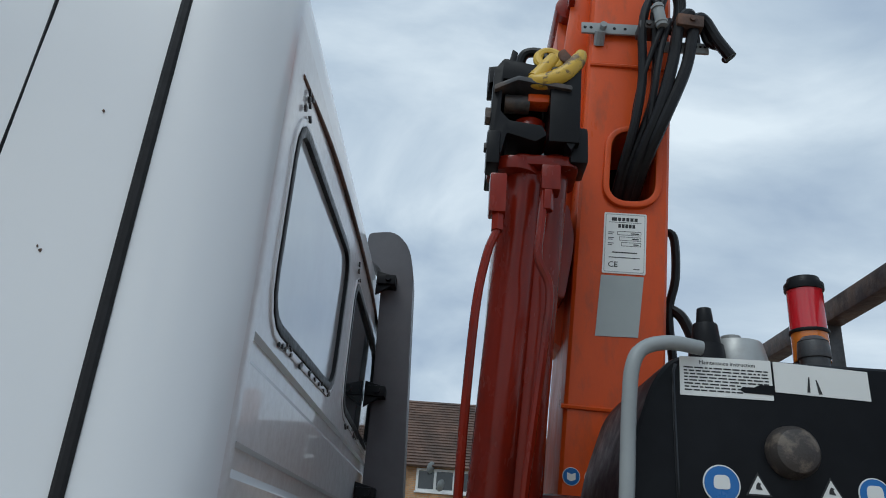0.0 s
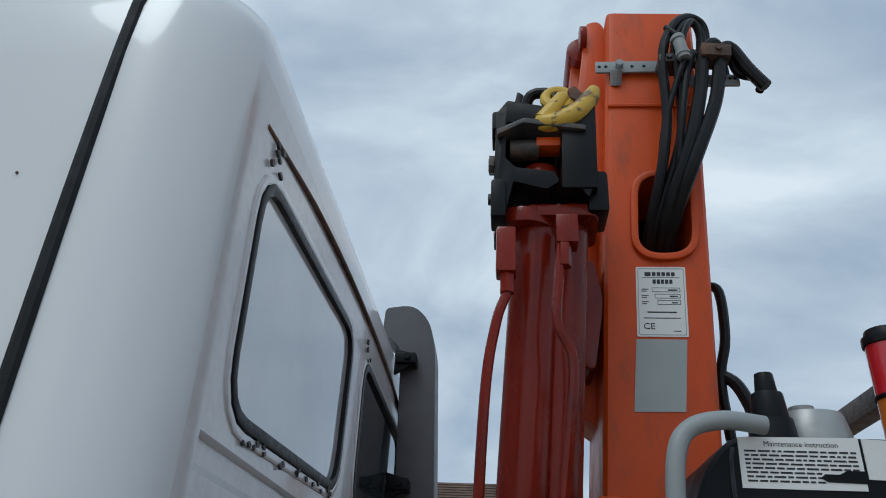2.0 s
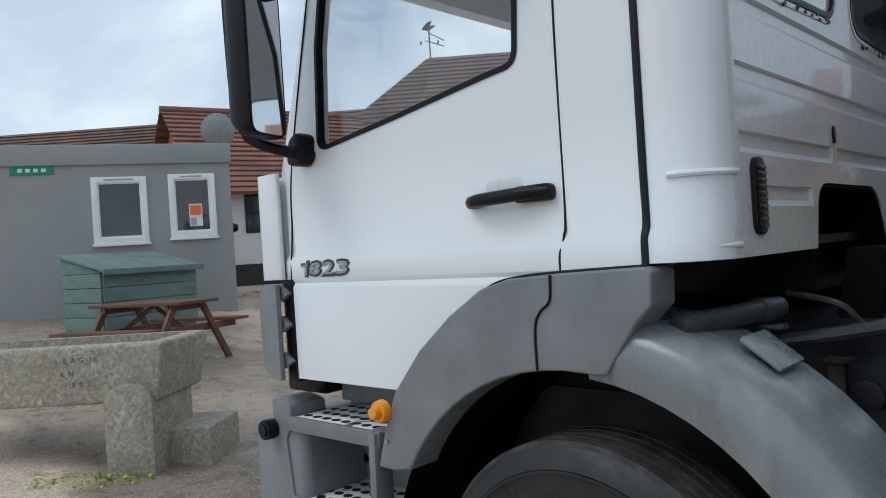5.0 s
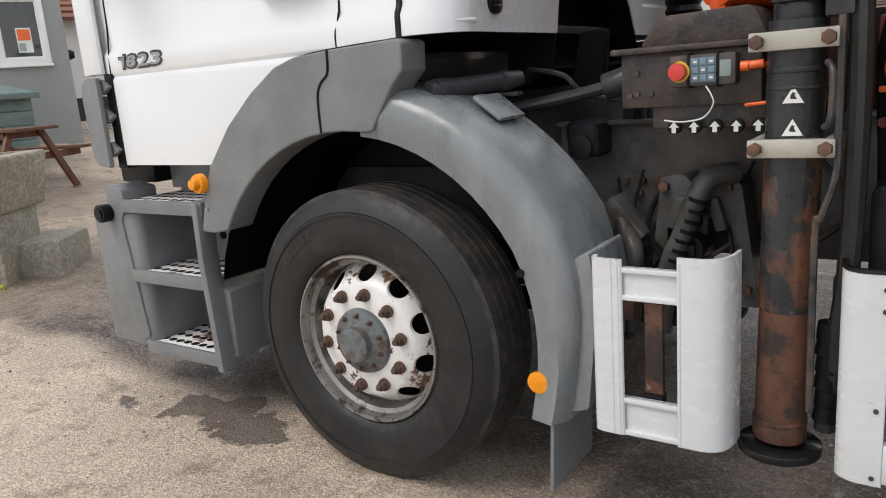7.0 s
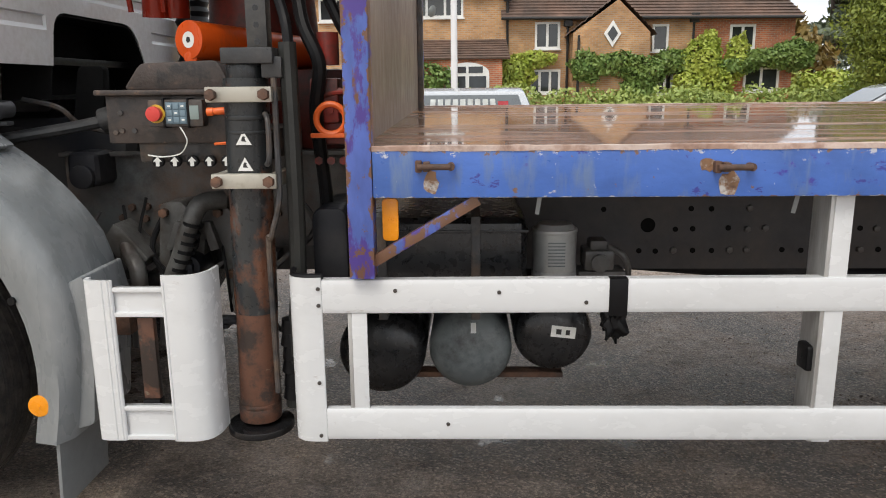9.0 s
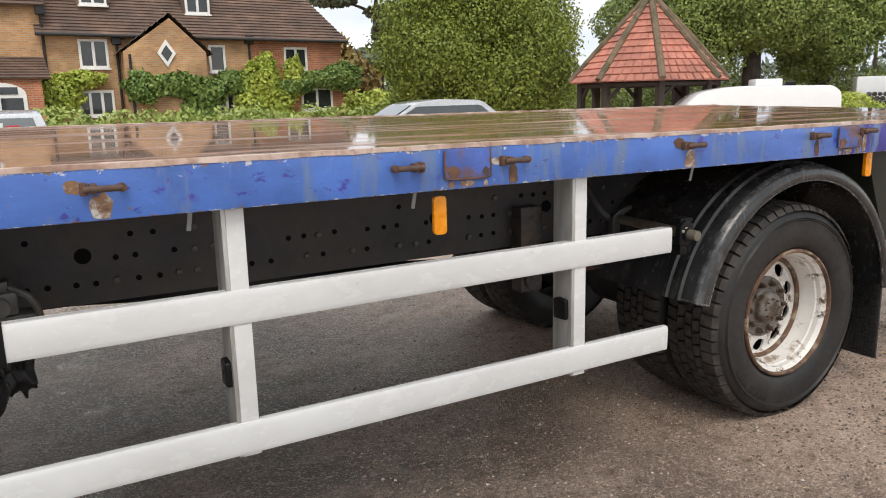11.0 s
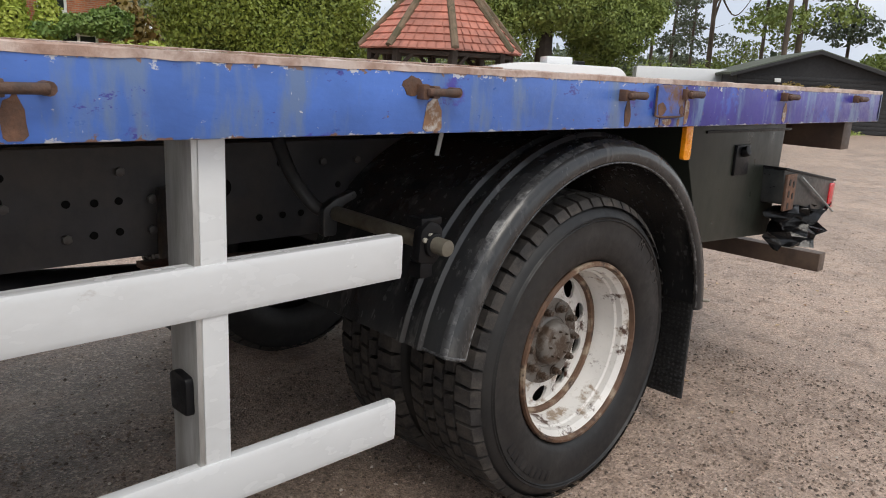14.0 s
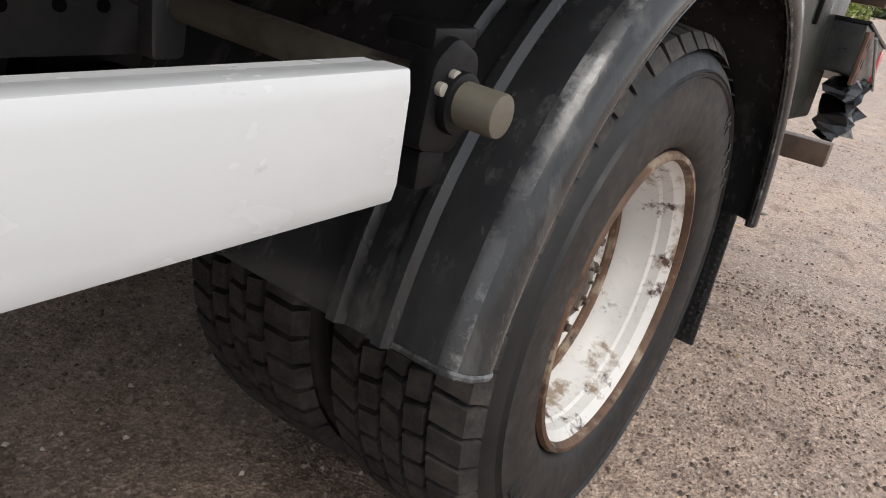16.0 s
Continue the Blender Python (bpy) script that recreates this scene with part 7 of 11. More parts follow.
def build_leg():
    x, y = 1.758, 0.19
    leg = part("stabiliser_leg", rod((x - 0.012, y, 0.85), (x, y, 1.56), 0.066, 32), M_leg, truck, "black hydraulic stabiliser leg with worn paint")
    part("leg_gland", rod((x, y, 1.555), (x, y, 1.60), 0.056, 32, bev=0.004), M_leg, leg)
    for za, zb, r in ((1.44, 1.455, 0.070), (1.40, 1.41, 0.069)):
        part("leg_collar", rod((x, y, za), (x, y, zb), r, 32, bev=0.003), M_leg, leg)
    part("leg_tube", join(rod((x - 0.020, y, 0.49), (x - 0.012, y, 0.86), 0.064, 32), rod((x - 0.02, y, 0.535), (x - 0.02, y, 0.55), 0.068, 32, bev=0.004), rod((x - 0.02, y, 0.49), (x - 0.02, y, 0.54), 0.067, 32, bev=0.006)), M_leg_brown, leg, "rust brown lower tube")
    foot = rod((x - 0.02, y, 0.452), (x - 0.02, y, 0.475), 0.105, 40, bev=0.004)
    part("leg_foot", foot, M_black_gloss, leg, "round steel foot plate")
    for z in (1.514, 1.266):
        part("leg_clamp", join(box(x - 0.095, x + 0.097, 0.098, 0.124, z - 0.022, z + 0.022, 0.005), box(x - 0.095, x - 0.07, 0.12, 0.3, z - 0.02, z + 0.02, 0.004), box(x + 0.07, x + 0.097, 0.12, 0.3, z - 0.02, z + 0.02, 0.004)), M_zinc, leg, "yellowish zinc clamp bar")
        for dx in (-0.075, 0.077):
            part("clamp_bolt", rod((x + dx, 0.10, z), (x + dx, 0.076, z), 0.017, 6, bev=0.003), M_rust, leg)
    for cz in (1.392, 1.316):
        triangle_sign(y - 0.0672, x + 0.002, cz, 0.058, leg)
    part("hydraulic_pipe", tube([(x + 0.098, 0.13, 1.56), (x + 0.10, 0.12, 1.30), (x + 0.098, 0.11, 1.20), (x + 0.07, 0.11, 1.10), (x + 0.058, 0.12, 1.06), (x + 0.058, 0.125, 0.60)], 0.009, 8), M_dark_metal, leg, "thin steel hydraulic pipe")
    part("hydraulic_hose", tube([(x + 0.13, 0.18, 1.66), (x + 0.135, 0.17, 1.3), (x + 0.125, 0.19, 0.95), (x + 0.10, 0.2, 0.72), (x + 0.085, 0.21, 0.52)], 0.026, 10), M_hosegrey, leg, "thick grey-black hose")
    for k in range(6):
        part("hose_wrap", rod((x + 0.085 + 0.004 * (k % 2), 0.205, 0.55 + 0.045 * k), (x + 0.09, 0.205, 0.592 + 0.045 * k), 0.032, 12, 0.029), M_hose, leg, "frayed fabric wrapping")
    part("pipe_guard", tube([(x + 0.075, 0.1, 1.46), (x + 0.088, 0.075, 1.44), (x + 0.09, 0.07, 1.38), (x + 0.086, 0.075, 1.33), (x + 0.072, 0.1, 1.315)], 0.008, 8), M_dark_metal, leg)
    part("leg_top_block", join(box(x - 0.05, x + 0.10, 0.12, 0.26, 1.60, 1.645, 0.005), box(x + 0.06, x + 0.12, 0.14, 0.24, 1.56, 1.62, 0.005)), M_grimy_shaded, leg)


M_hosegrey = mat("weathered_grey_hose", (0.022, 0.023, 0.021), 0.55, var=0.3, scale=12, bump=0.1)
M_brownbox = mat("dirty_brown_steel", (0.055, 0.040, 0.034), 0.42, var=0.35, scale=6, second=(0.022, 0.019, 0.018), share=0.40, sscale=9, soft=0.05, third=(0.13, 0.085, 0.06), tshare=0.0, tscale=22, bump=0.25, bscale=60)
build_leg()


def build_controls():
    box_ = part("control_box", join(box(1.284, 1.66, 0.285, 0.60, 1.365, 1.515, 0.006), slab(round_corners([(1.31, 1.53), (1.37, 1.612), (1.62, 1.62), (1.66, 1.53)], 0.02), "y", 0.36, 0.6, 0.006), box(1.262, 1.67, 0.255, 0.6, 1.513, 1.530, 0.006)), M_brownbox, truck, "dirty brown steel control housing")
    for x, z in ((1.31, 1.40), (1.33, 1.405), (1.37, 1.405), (1.33, 1.46)):
        part("housing_bolt", rod((x, 0.286, z), (x, 0.279, z), 0.008, 8), M_dark_metal, box_)
    rc = part("remote_control", box(1.436, 1.606, 0.235, 0.283, 1.418, 1.5, 0.008), M_dark_metal, truck, "small crane remote with red stop button and keypad")
    part("stop_button", join(rod((1.463, 0.236, 1.458), (1.463, 0.205, 1.458), 0.021, 24, 0.023, 0.004)), M_redbutton, rc, "red emergency stop button")
    part("button_collar", rod((1.463, 0.2355, 1.458), (1.463, 0.230, 1.458), 0.028, 24), M_yellow, rc)
    part("keypad_panel", box(1.492, 1.557, 0.233, 0.236, 1.427, 1.492, 0.001), M_key, rc)
    for i in range(3):
        for j in range(3):
            k = part("keypad_key", box(1.496 + 0.0205 * i, 1.513 + 0.0205 * i, 0.2305, 0.2335, 1.431 + 0.0205 * j, 1.448 + 0.0205 * j, 0.0015), M_keytop, rc)
            if (i + j) % 2 == 0:
                part("key_mark", box(1.500 + 0.0205 * i, 1.509 + 0.0205 * i, 0.2300, 0.2306, 1.437 + 0.0205 * j, 1.442 + 0.0205 * j, 0), M_sticker, rc, smooth=False)
    part("display", box(1.566, 1.594, 0.233, 0.236, 1.44, 1.482, 0.001), M_screen, rc, "small grey display")
    for x in (1.483, 1.558):
        part("remote_strap", box(x, x + 0.006, 0.231, 0.285, 1.414, 1.504, 0.001), M_black, rc)
    part("remote_cable", tube([(1.53, 0.24, 1.418), (1.545, 0.235, 1.395), (1.55, 0.235, 1.37), (1.52, 0.25, 1.335), (1.46, 0.26, 1.325), (1.41, 0.27, 1.33)], 0.0022, 6), M_sticker, rc, "thin pale cable")
    part("orange_plug", join(rod((1.615, 0.25, 1.462), (1.635, 0.25, 1.462), 0.013, 14), rod((1.635, 0.25, 1.463), (1.672, 0.25, 1.465), 0.011, 14, bev=0.003)), M_orangeplug, rc, "orange cable plug")
    part("orange_cable", tube([(1.672, 0.25, 1.465), (1.685, 0.26, 1.45), (1.686, 0.26, 1.38), (1.68, 0.27, 1.368), (1.62, 0.28, 1.362)], 0.005, 6), M_orangeplug, rc)
    bank = part("lever_bank", box(1.42, 1.68, 0.40, 0.56, 1.30, 1.36, 0.006), M_dark_metal, truck, "valve bank with white arrow knobs")
    for k in range(5):
        x = 1.432 + 0.055 * k
        part("lever", tube([(x, 0.42, 1.33), (x, 0.34, 1.315), (x, 0.30, 1.31)], 0.006, 6), M_black, bank)
        part("lever_knob", rod((x, 0.305, 1.308), (x, 0.285, 1.308), 0.019, 16, bev=0.004), M_black, bank)
        arrow = slab([(x - 0.006, 1.293), (x + 0.006, 1.293), (x + 0.006, 1.308), (x + 0.014, 1.308), (x, 1.323), (x - 0.014, 1.308), (x - 0.006, 1.308)], "y", 0.2835, 0.285)
        part("arrow_mark", arrow, M_sticker, bank, "white arrow", smooth=False)
    part("red_bracket", box(1.415, 1.445, 0.33, 0.40, 1.315, 1.366, 0.004), M_red, bank)
    # orange cylinder end and red valve work behind the leg
    a, b = Vector((1.512, 0.42, 1.686)), Vector((1.80, 0.98, 1.66))
    dirn = (b - a).normalized()
    drum = part("orange_ram", join(rod(a, b, 0.062, 36, bev=0.004), rod(a + Vector((0, 0, -0.055)), a + Vector((0, 0.05, -0.055)), 0.02, 14)), M_orange, truck, "orange hydraulic ram with domed end")
    lug = join(rod((1.517, 0.415, 1.628), (1.524, 0.45, 1.628), 0.021, 18, bev=0.003))
    part("ram_lug", lug, M_orange, drum)
    part("ram_sticker", rod(a - dirn * 0.0012, a - dirn * 0.0002, 0.026, 28), M_sticker, drum, "round white warning sticker")
    part("sticker_mark", rod(a - dirn * 0.0018, a - dirn * 0.0012, 0.010, 7), M_ink, drum)
    post = part("crane_bracket", join(box(1.735, 1.80, 0.30, 0.36, 1.64, 1.86, 0.006), slab(round_corners([(1.735, 1.82), (1.73, 1.90), (1.64, 1.96), (1.64, 1.90), (1.70, 1.86)], 0.01), "y", 0.30, 0.36, 0.004)), M_grimy_shaded, truck, "black steel bracket with bolt holes")
    for k in range(4):
        part("bracket_hole", rod((1.768, 0.2995, 1.67 + 0.05 * k), (1.768, 0.301, 1.67 + 0.05 * k), 0.009, 10), M_black_gloss, post)
    red = part("valve_block", join(box(1.93, 2.06, 0.38, 0.50, 1.35, 1.42, 0.008), box(1.91, 2.0, 0.36, 0.46, 1.42, 1.56, 0.008), rod((1.97, 0.38, 1.60), (1.97, 0.38, 1.70), 0.035, 16), tube([(2.0, 0.37, 1.52), (2.05, 0.36, 1.50), (2.07, 0.4, 1.40)], 0.012, 8), tube([(1.93, 0.36, 1.50), (2.0, 0.34, 1.515), (2.065, 0.36, 1.51)], 0.007, 6), *[rod((1.94 + 0.035 * k, 0.372, 1.46), (1.94 + 0.035 * k, 0.35, 1.46), 0.012, 6) for k in range(3)], *[rod((1.93 + 0.04 * k, 0.372, 1.30), (1.93 + 0.04 * k, 0.352, 1.30), 0.014, 6) for k in range(3)]), M_red_dirty, truck, "grimy red hydraulic valve block")
    part("ring_handle", join(lathe([(0.046 + 0.010 * math.cos(q), 0.010 * math.sin(q)) for q in (2 * math.pi * k / 8 for k in range(8))], (1.985, 0.30, 1.435), 28, closed=True), box(1.92, 2.05, 0.29, 0.31, 1.377, 1.392, 0.004), rod((2.05, 0.30, 1.385), (2.075, 0.30, 1.385), 0.012, 12)), M_orangeplug, red, "orange ring handle")
    for k, pts in enumerate((((1.87, 0.42, 1.85), (1.90, 0.36, 1.72), (1.95, 0.33, 1.60), (1.93, 0.35, 1.45), (1.94, 0.4, 1.2), (1.945, 0.42, 0.9)), ((1.92, 0.5, 1.9), (1.99, 0.46, 1.75), (2.05, 0.45, 1.62), (2.06, 0.46, 1.4)), ((1.84, 0.3, 1.80), (1.875, 0.24, 1.70), (1.885, 0.23, 1.52), (1.88, 0.25, 1.40)))):
        part("hydraulic_hose", tube(pts, 0.022 - 0.003 * k, 10), M_hose, red, "black hydraulic hose")
    # crane base and slew housing
    part("crane_base", join(box(1.55, 1.95, 0.80, 1.75, 1.298, 1.60, 0.02), rod((1.58, 1.10, 1.58), (1.58, 1.10, 2.13), 0.23, 32, 0.19), box(1.36, 1.80, 0.84, 1.36, 2.0, 2.12, 0.02)), M_red_base, truck, "grimy dark red crane base")
    part("cross_beam", box(1.36, 1.78, 0.32, 2.25, 1.302, 1.40, 0.01), M_dark_metal, truck, "dark stabiliser beam")


M_red_base = mat("grimy_dark_red_paint", (0.13, 0.014, 0.008), 0.4, var=0.3, scale=5, second=(0.025, 0.012, 0.010), share=0.45, sscale=5, soft=0.1, bump=0.08, spec=0.3)
M_redbutton = mat("red_button_plastic", (0.62, 0.05, 0.04), 0.35)
M_keytop = mat("pale_key", (0.16, 0.24, 0.29), 0.4)
M_orangeplug = mat("bright_orange_plastic", (0.85, 0.15, 0.03), 0.38, var=0.08)
build_controls()


def build_crane():
    # column: a leaning box girder with an oblong opening for the hoses
    lean = [(1.435, 1.95), (1.685, 1.95), (1.775, 3.40), (1.785, 3.685), (1.545, 3.695)]
    ymin, ymax = 0.885, 1.20
    body = slab(lean, "y", ymin, ymax, 0.022, 3)
    hole = round_corners([(1.572, 2.892), (1.702, 2.895), (1.716, 3.118), (1.588, 3.116)], 0.066, 7)
    shaft = cut(body, slab(hole, "y", 0.8, 1.12))
    col = part("crane_column", shaft, M_orange, truck, "tall orange crane column", angle=30)
    part("opening_rim", frame_slab(grow(hole, 0.016), grow(hole, -0.002), "y", ymin - 0.014, ymin + 0.02, 0.005), M_orange, col, "welded rim round the hose opening")
    # Black sheet stands in for the shade deep in the hose opening.
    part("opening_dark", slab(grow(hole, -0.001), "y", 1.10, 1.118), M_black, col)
    for za, zb, zc, xa, xb, xc in ((3.345, 3.342, 3.338, 1.530, 1.65, 1.77), (2.33, 2.327, 2.325, 1.452, 1.55, 1.705)):
        part("weld_seam", tube([(xa, ymin - 0.001, za), (xb, ymin - 0.003, zb), (xc, ymin - 0.001, zc)], 0.006, 6), M_orange, col)
    part("side_plate", slab(round_corners([(1.445, 3.0), (1.50, 3.0), (1.548, 3.66), (1.53, 3.70), (1.49, 3.69), (1.455, 3.4)], 0.02), "y", 0.93, 0.96, 0.004), M_orange, col)
    part("side_plate", slab(round_corners([(1.425, 2.55), (1.49, 2.5), (1.535, 3.62), (1.51, 3.72), (1.475, 3.715), (1.448, 3.58), (1.45, 3.2)], 0.02), "y", 1.02, 1.17, 0.004), M_orange, col)
    part("boom_pin", join(rod((1.484, 0.985, 3.640), (1.484, 1.2, 3.640), 0.046, 24, bev=0.006), rod((1.470, 0.93, 3.630), (1.490, 0.93, 3.630), 0.036, 20, bev=0.004)), M_red, col, "hinge pin of the boom")
    part("boom_hinge_cheek", slab(round_corners([(1.40, 2.66), (1.46, 2.60), (1.49, 2.78), (1.47, 2.90), (1.42, 2.86)], 0.03), "y", 0.90, 1.1, 0.006), M_red, col)
    # data plate with its print, and the faded plate below it
    def on_plate(bm, dy=0.0):
        return place(bm, Matrix(((1, 0, 0.055, 1.556 - 0.055 * 2.685), (0, 1, 0, ymin - 0.001 - dy), (0, 0, 1, 0), (0, 0, 0, 1))))
    plate = part("data_plate", on_plate(slab(rounded(0.0, 0.114, 2.686, 2.862, 0.003, 2), "y", -0.0012, 0.0012)), M_sticker, col, "white maker's plate with black print", smooth=False)
    part("plate_border", on_plate(frame_slab(rounded(0.004, 0.110, 2.690, 2.858, 0.004, 2), rounded(0.0055, 0.1085, 2.6915, 2.8565, 0.004, 2), "y", -0.0018, -0.0012)), M_greysticker, plate, smooth=False)
    bits = bmesh.new()
    for x0, x1, z0, z1 in ((0.020, 0.034, 2.838, 2.848), (0.014, 0.100, 2.8335, 2.8345)):
        bits = join(bits, box(x0, x1, -0.0018, -0.0012, z0, z1, 0))
    for k in range(3):
        z = 2.802 - 0.016 * k
        bits = join(bits, frame_slab([(0.036 + 0.006 * k, z - 0.005), (0.100, z - 0.005), (0.100, z + 0.006), (0.036 + 0.006 * k, z + 0.006)], [(0.037 + 0.006 * k, z - 0.004), (0.099, z - 0.004), (0.099, z + 0.005), (0.037 + 0.006 * k, z + 0.005)], "y", -0.0018, -0.0012),
                    box(0.012, 0.028, -0.0018, -0.0012, z + 0.001, z + 0.003, 0), box(0.012, 0.024, -0.0018, -0.0012, z - 0.004, z - 0.002, 0), box(0.072 + 0.004 * k, 0.094, -0.0018, -0.0012, z - 0.0015, z + 0.0015, 0))
    bits = join(bits, box(0.024, 0.09, -0.0018, -0.0012, 2.7445, 2.7475, 0), box(0.016, 0.098, -0.0018, -0.0012, 2.7305, 2.7325, 0), box(0.082, 0.098, -0.0018, -0.0012, 2.699, 2.701, 0))
    part("plate_print", on_plate(bits), M_ink, plate, "plain bars of print", smooth=False)
    def words(text, size, x, z):
        return on_plate(place(letters(text, size, 0.0003), Matrix.Translation((x, -0.0018, z))))
    part("plate_maker_bar", on_plate(join(*[box(0.037 + 0.011 * k, 0.0455 + 0.011 * k, -0.0018, -0.0012, 2.838, 2.848, 0.001) for k in range(5)], *[box(0.038 + 0.0095 * k, 0.0455 + 0.0095 * k, -0.0018, -0.0012, 2.818, 2.829, 0.001) for k in range(5)])), M_ink, plate, "dark blocks of the maker's mark", smooth=False)
    part("ce_mark", words("CE", 0.022, 0.014, 2.704), M_ink, plate, "CE mark", smooth=False)
    part("blank_plate", on_plate(slab([(-0.010, 2.513), (0.099, 2.515), (0.110, 2.680), (-0.002, 2.680)], "y", -0.001, 0.0012)), M_greysticker, col, "faded blank grey plate", smooth=False)
    for x in (1.478, 1.530):
        s = part("blue_sign", rod((x, ymin - 0.0015, 2.165), (x, ymin + 0.001, 2.165), 0.021, 28), M_sticker, col, "round blue instruction sign", smooth=False)
        part("sign_disc", rod((x, ymin - 0.0022, 2.165), (x, ymin - 0.0014, 2.165), 0.0195, 28), M_bluesign, s, smooth=False)
        part("sign_symbol", slab([(x - 0.010, 2.158), (x, 2.154), (x + 0.010, 2.158), (x + 0.010, 2.174), (x, 2.170), (x - 0.010, 2.174)] if x < 1.5 else round_corners([(x - 0.009, 2.163), (x + 0.009, 2.163), (x + 0.008, 2.176), (x - 0.008, 2.176)], 0.005), "y", ymin - 0.003, ymin - 0.0021), M_sticker, s, smooth=False)
    # hose bracket and hoses
    br = part("hose_bracket", join(box(1.502, 1.672, 0.868, 0.876, 3.448, 3.486, 0.002), rod((1.565, 0.868, 3.468), (1.565, 0.850, 3.468), 0.011, 6), rod((1.556, 0.862, 3.45), (1.556, 0.89, 3.42), 0.016, 10)), M_pipe, col, "flat steel hose bracket")
    for x in (1.512, 1.530, 1.600, 1.632):
        part("bracket_hole", rod((x, 0.8675, 3.467), (x, 0.869, 3.467), 0.005, 8), M_black, br)
    part("hose_clamp_block", join(box(1.655, 1.708, 0.788, 0.85, 3.412, 3.440, 0.005), rod((1.68, 0.788, 3.426), (1.68, 0.780, 3.426), 0.008, 6)), M_dark_metal, br, "hose clamp block")
    part("hose_clamp_block", join(place(box(-0.038, 0.038, -0.03, 0.03, -0.020, 0.020, 0.005), pose(1.795, 0.795, 3.430, 0, 6, 0)), rod((1.80, 0.768, 3.432), (1.80, 0.758, 3.432), 0.009, 10)), M_rust, br, "rusty hose clamp block")
    tail = part("bracket_tail", join(box(1.70, 1.865, 0.834, 0.842, 3.368, 3.404, 0.002)), M_pipe, br, "perforated end of the hose bracket")
    for k in range(3):
        part("bracket_hole", rod((1.828 + 0.013 * k, 0.833, 3.390), (1.828 + 0.013 * k, 0.835, 3.390), 0.004, 8), M_black, tail)
    paths = (((1.60, 0.97, 2.90), (1.615, 0.87, 3.00), (1.640, 0.82, 3.111), (1.662, 0.81, 3.25), (1.664, 0.80, 3.398), (1.677, 0.80, 3.488), (1.713, 0.81, 3.563), (1.754, 0.83, 3.603), (1.793, 0.85, 3.600), (1.803, 0.86, 3.558), (1.784, 0.86, 3.505), (1.766, 0.85, 3.45)),
             ((1.61, 0.97, 2.90), (1.630, 0.87, 3.00), (1.684, 0.82, 3.164), (1.699, 0.81, 3.27), (1.700, 0.80, 3.391), (1.700, 0.80, 3.47), (1.730, 0.81, 3.55), (1.765, 0.83, 3.585), (1.790, 0.85, 3.555), (1.778, 0.86, 3.49)),
             ((1.63, 0.97, 2.90), (1.650, 0.86, 3.00), (1.704, 0.80, 3.148), (1.744, 0.79, 3.30), (1.765, 0.79, 3.414), (1.785, 0.79, 3.462), (1.806, 0.80, 3.472), (1.822, 0.83, 3.44), (1.835, 0.86, 3.40)),
             ((1.65, 0.97, 2.90), (1.670, 0.86, 3.00), (1.715, 0.80, 3.115), (1.778, 0.79, 3.274), (1.803, 0.79, 3.388), (1.822, 0.79, 3.452), (1.847, 0.80, 3.455), (1.877, 0.80, 3.392), (1.913, 0.80, 3.333)),
             ((1.839, 0.81, 3.448), (1.859, 0.82, 3.396), (1.897, 0.82, 3.379), (1.915, 0.82, 3.359), (1.903, 0.82, 3.337)),
             ((1.64, 0.90, 3.05), (1.650, 0.82, 3.20), (1.690, 0.79, 3.34), (1.712, 0.78, 3.40), (1.722, 0.78, 3.431), (1.708, 0.79, 3.50), (1.684, 0.80, 3.54)),
             ((1.712, 0.78, 3.45), (1.728, 0.78, 3.512), (1.756, 0.80, 3.560), (1.774, 0.82, 3.530), (1.770, 0.83, 3.465)),
             ((1.66, 0.97, 2.90), (1.670, 0.85, 3.02), (1.690, 0.80, 3.20), (1.712, 0.79, 3.34), (1.735, 0.79, 3.42), (1.745, 0.80, 3.45)))
    for k, pts in enumerate(paths):
        part("crane_hose", tube(pts, (0.013, 0.011, 0.017, 0.017, 0.011, 0.008, 0.009, 0.010)[k], 10), M_hose, col, "black hydraulic hose")
    part("braided_joint", join(rod((1.703, 0.772, 3.481), (1.714, 0.772, 3.405), 0.016, 14, bev=0.003), rod((1.702, 0.772, 3.474), (1.703, 0.772, 3.466), 0.019, 12), rod((1.711, 0.772, 3.424), (1.712, 0.772, 3.416), 0.019, 12)), M_pipe, col, "braided steel hose joint")
    part("return_hose", tube([(1.745, 0.99, 2.86), (1.775, 0.97, 2.84), (1.775, 0.97, 2.72), (1.755, 0.98, 2.62), (1.76, 0.98, 2.48)], 0.012, 8), M_hose, col)
    part("return_hose", tube([(1.75, 0.99, 2.64), (1.79, 0.97, 2.60), (1.815, 0.96, 2.50), (1.79, 0.97, 2.40), (1.75, 0.98, 2.36)], 0.015, 8), M_hose, col)
    # lifting cylinders in front of the column
    a, b = Vector((1.352, 0.70, 2.86)), Vector((1.290, 0.80, 1.79))
    cyl = part("lift_cylinder", join(rod(a + Vector((-0.024, 0, 0)), b + Vector((-0.026, 0, 0)), 0.053, 32), rod(a + Vector((0.042, 0.01, 0)), b + Vector((0.042, 0.02, 0)), 0.045, 32), rod((1.30, 0.69, 2.84), (1.30, 0.69, 2.875), 0.066, 32, bev=0.004)), M_red, truck, "pair of dark red lifting cylinders")
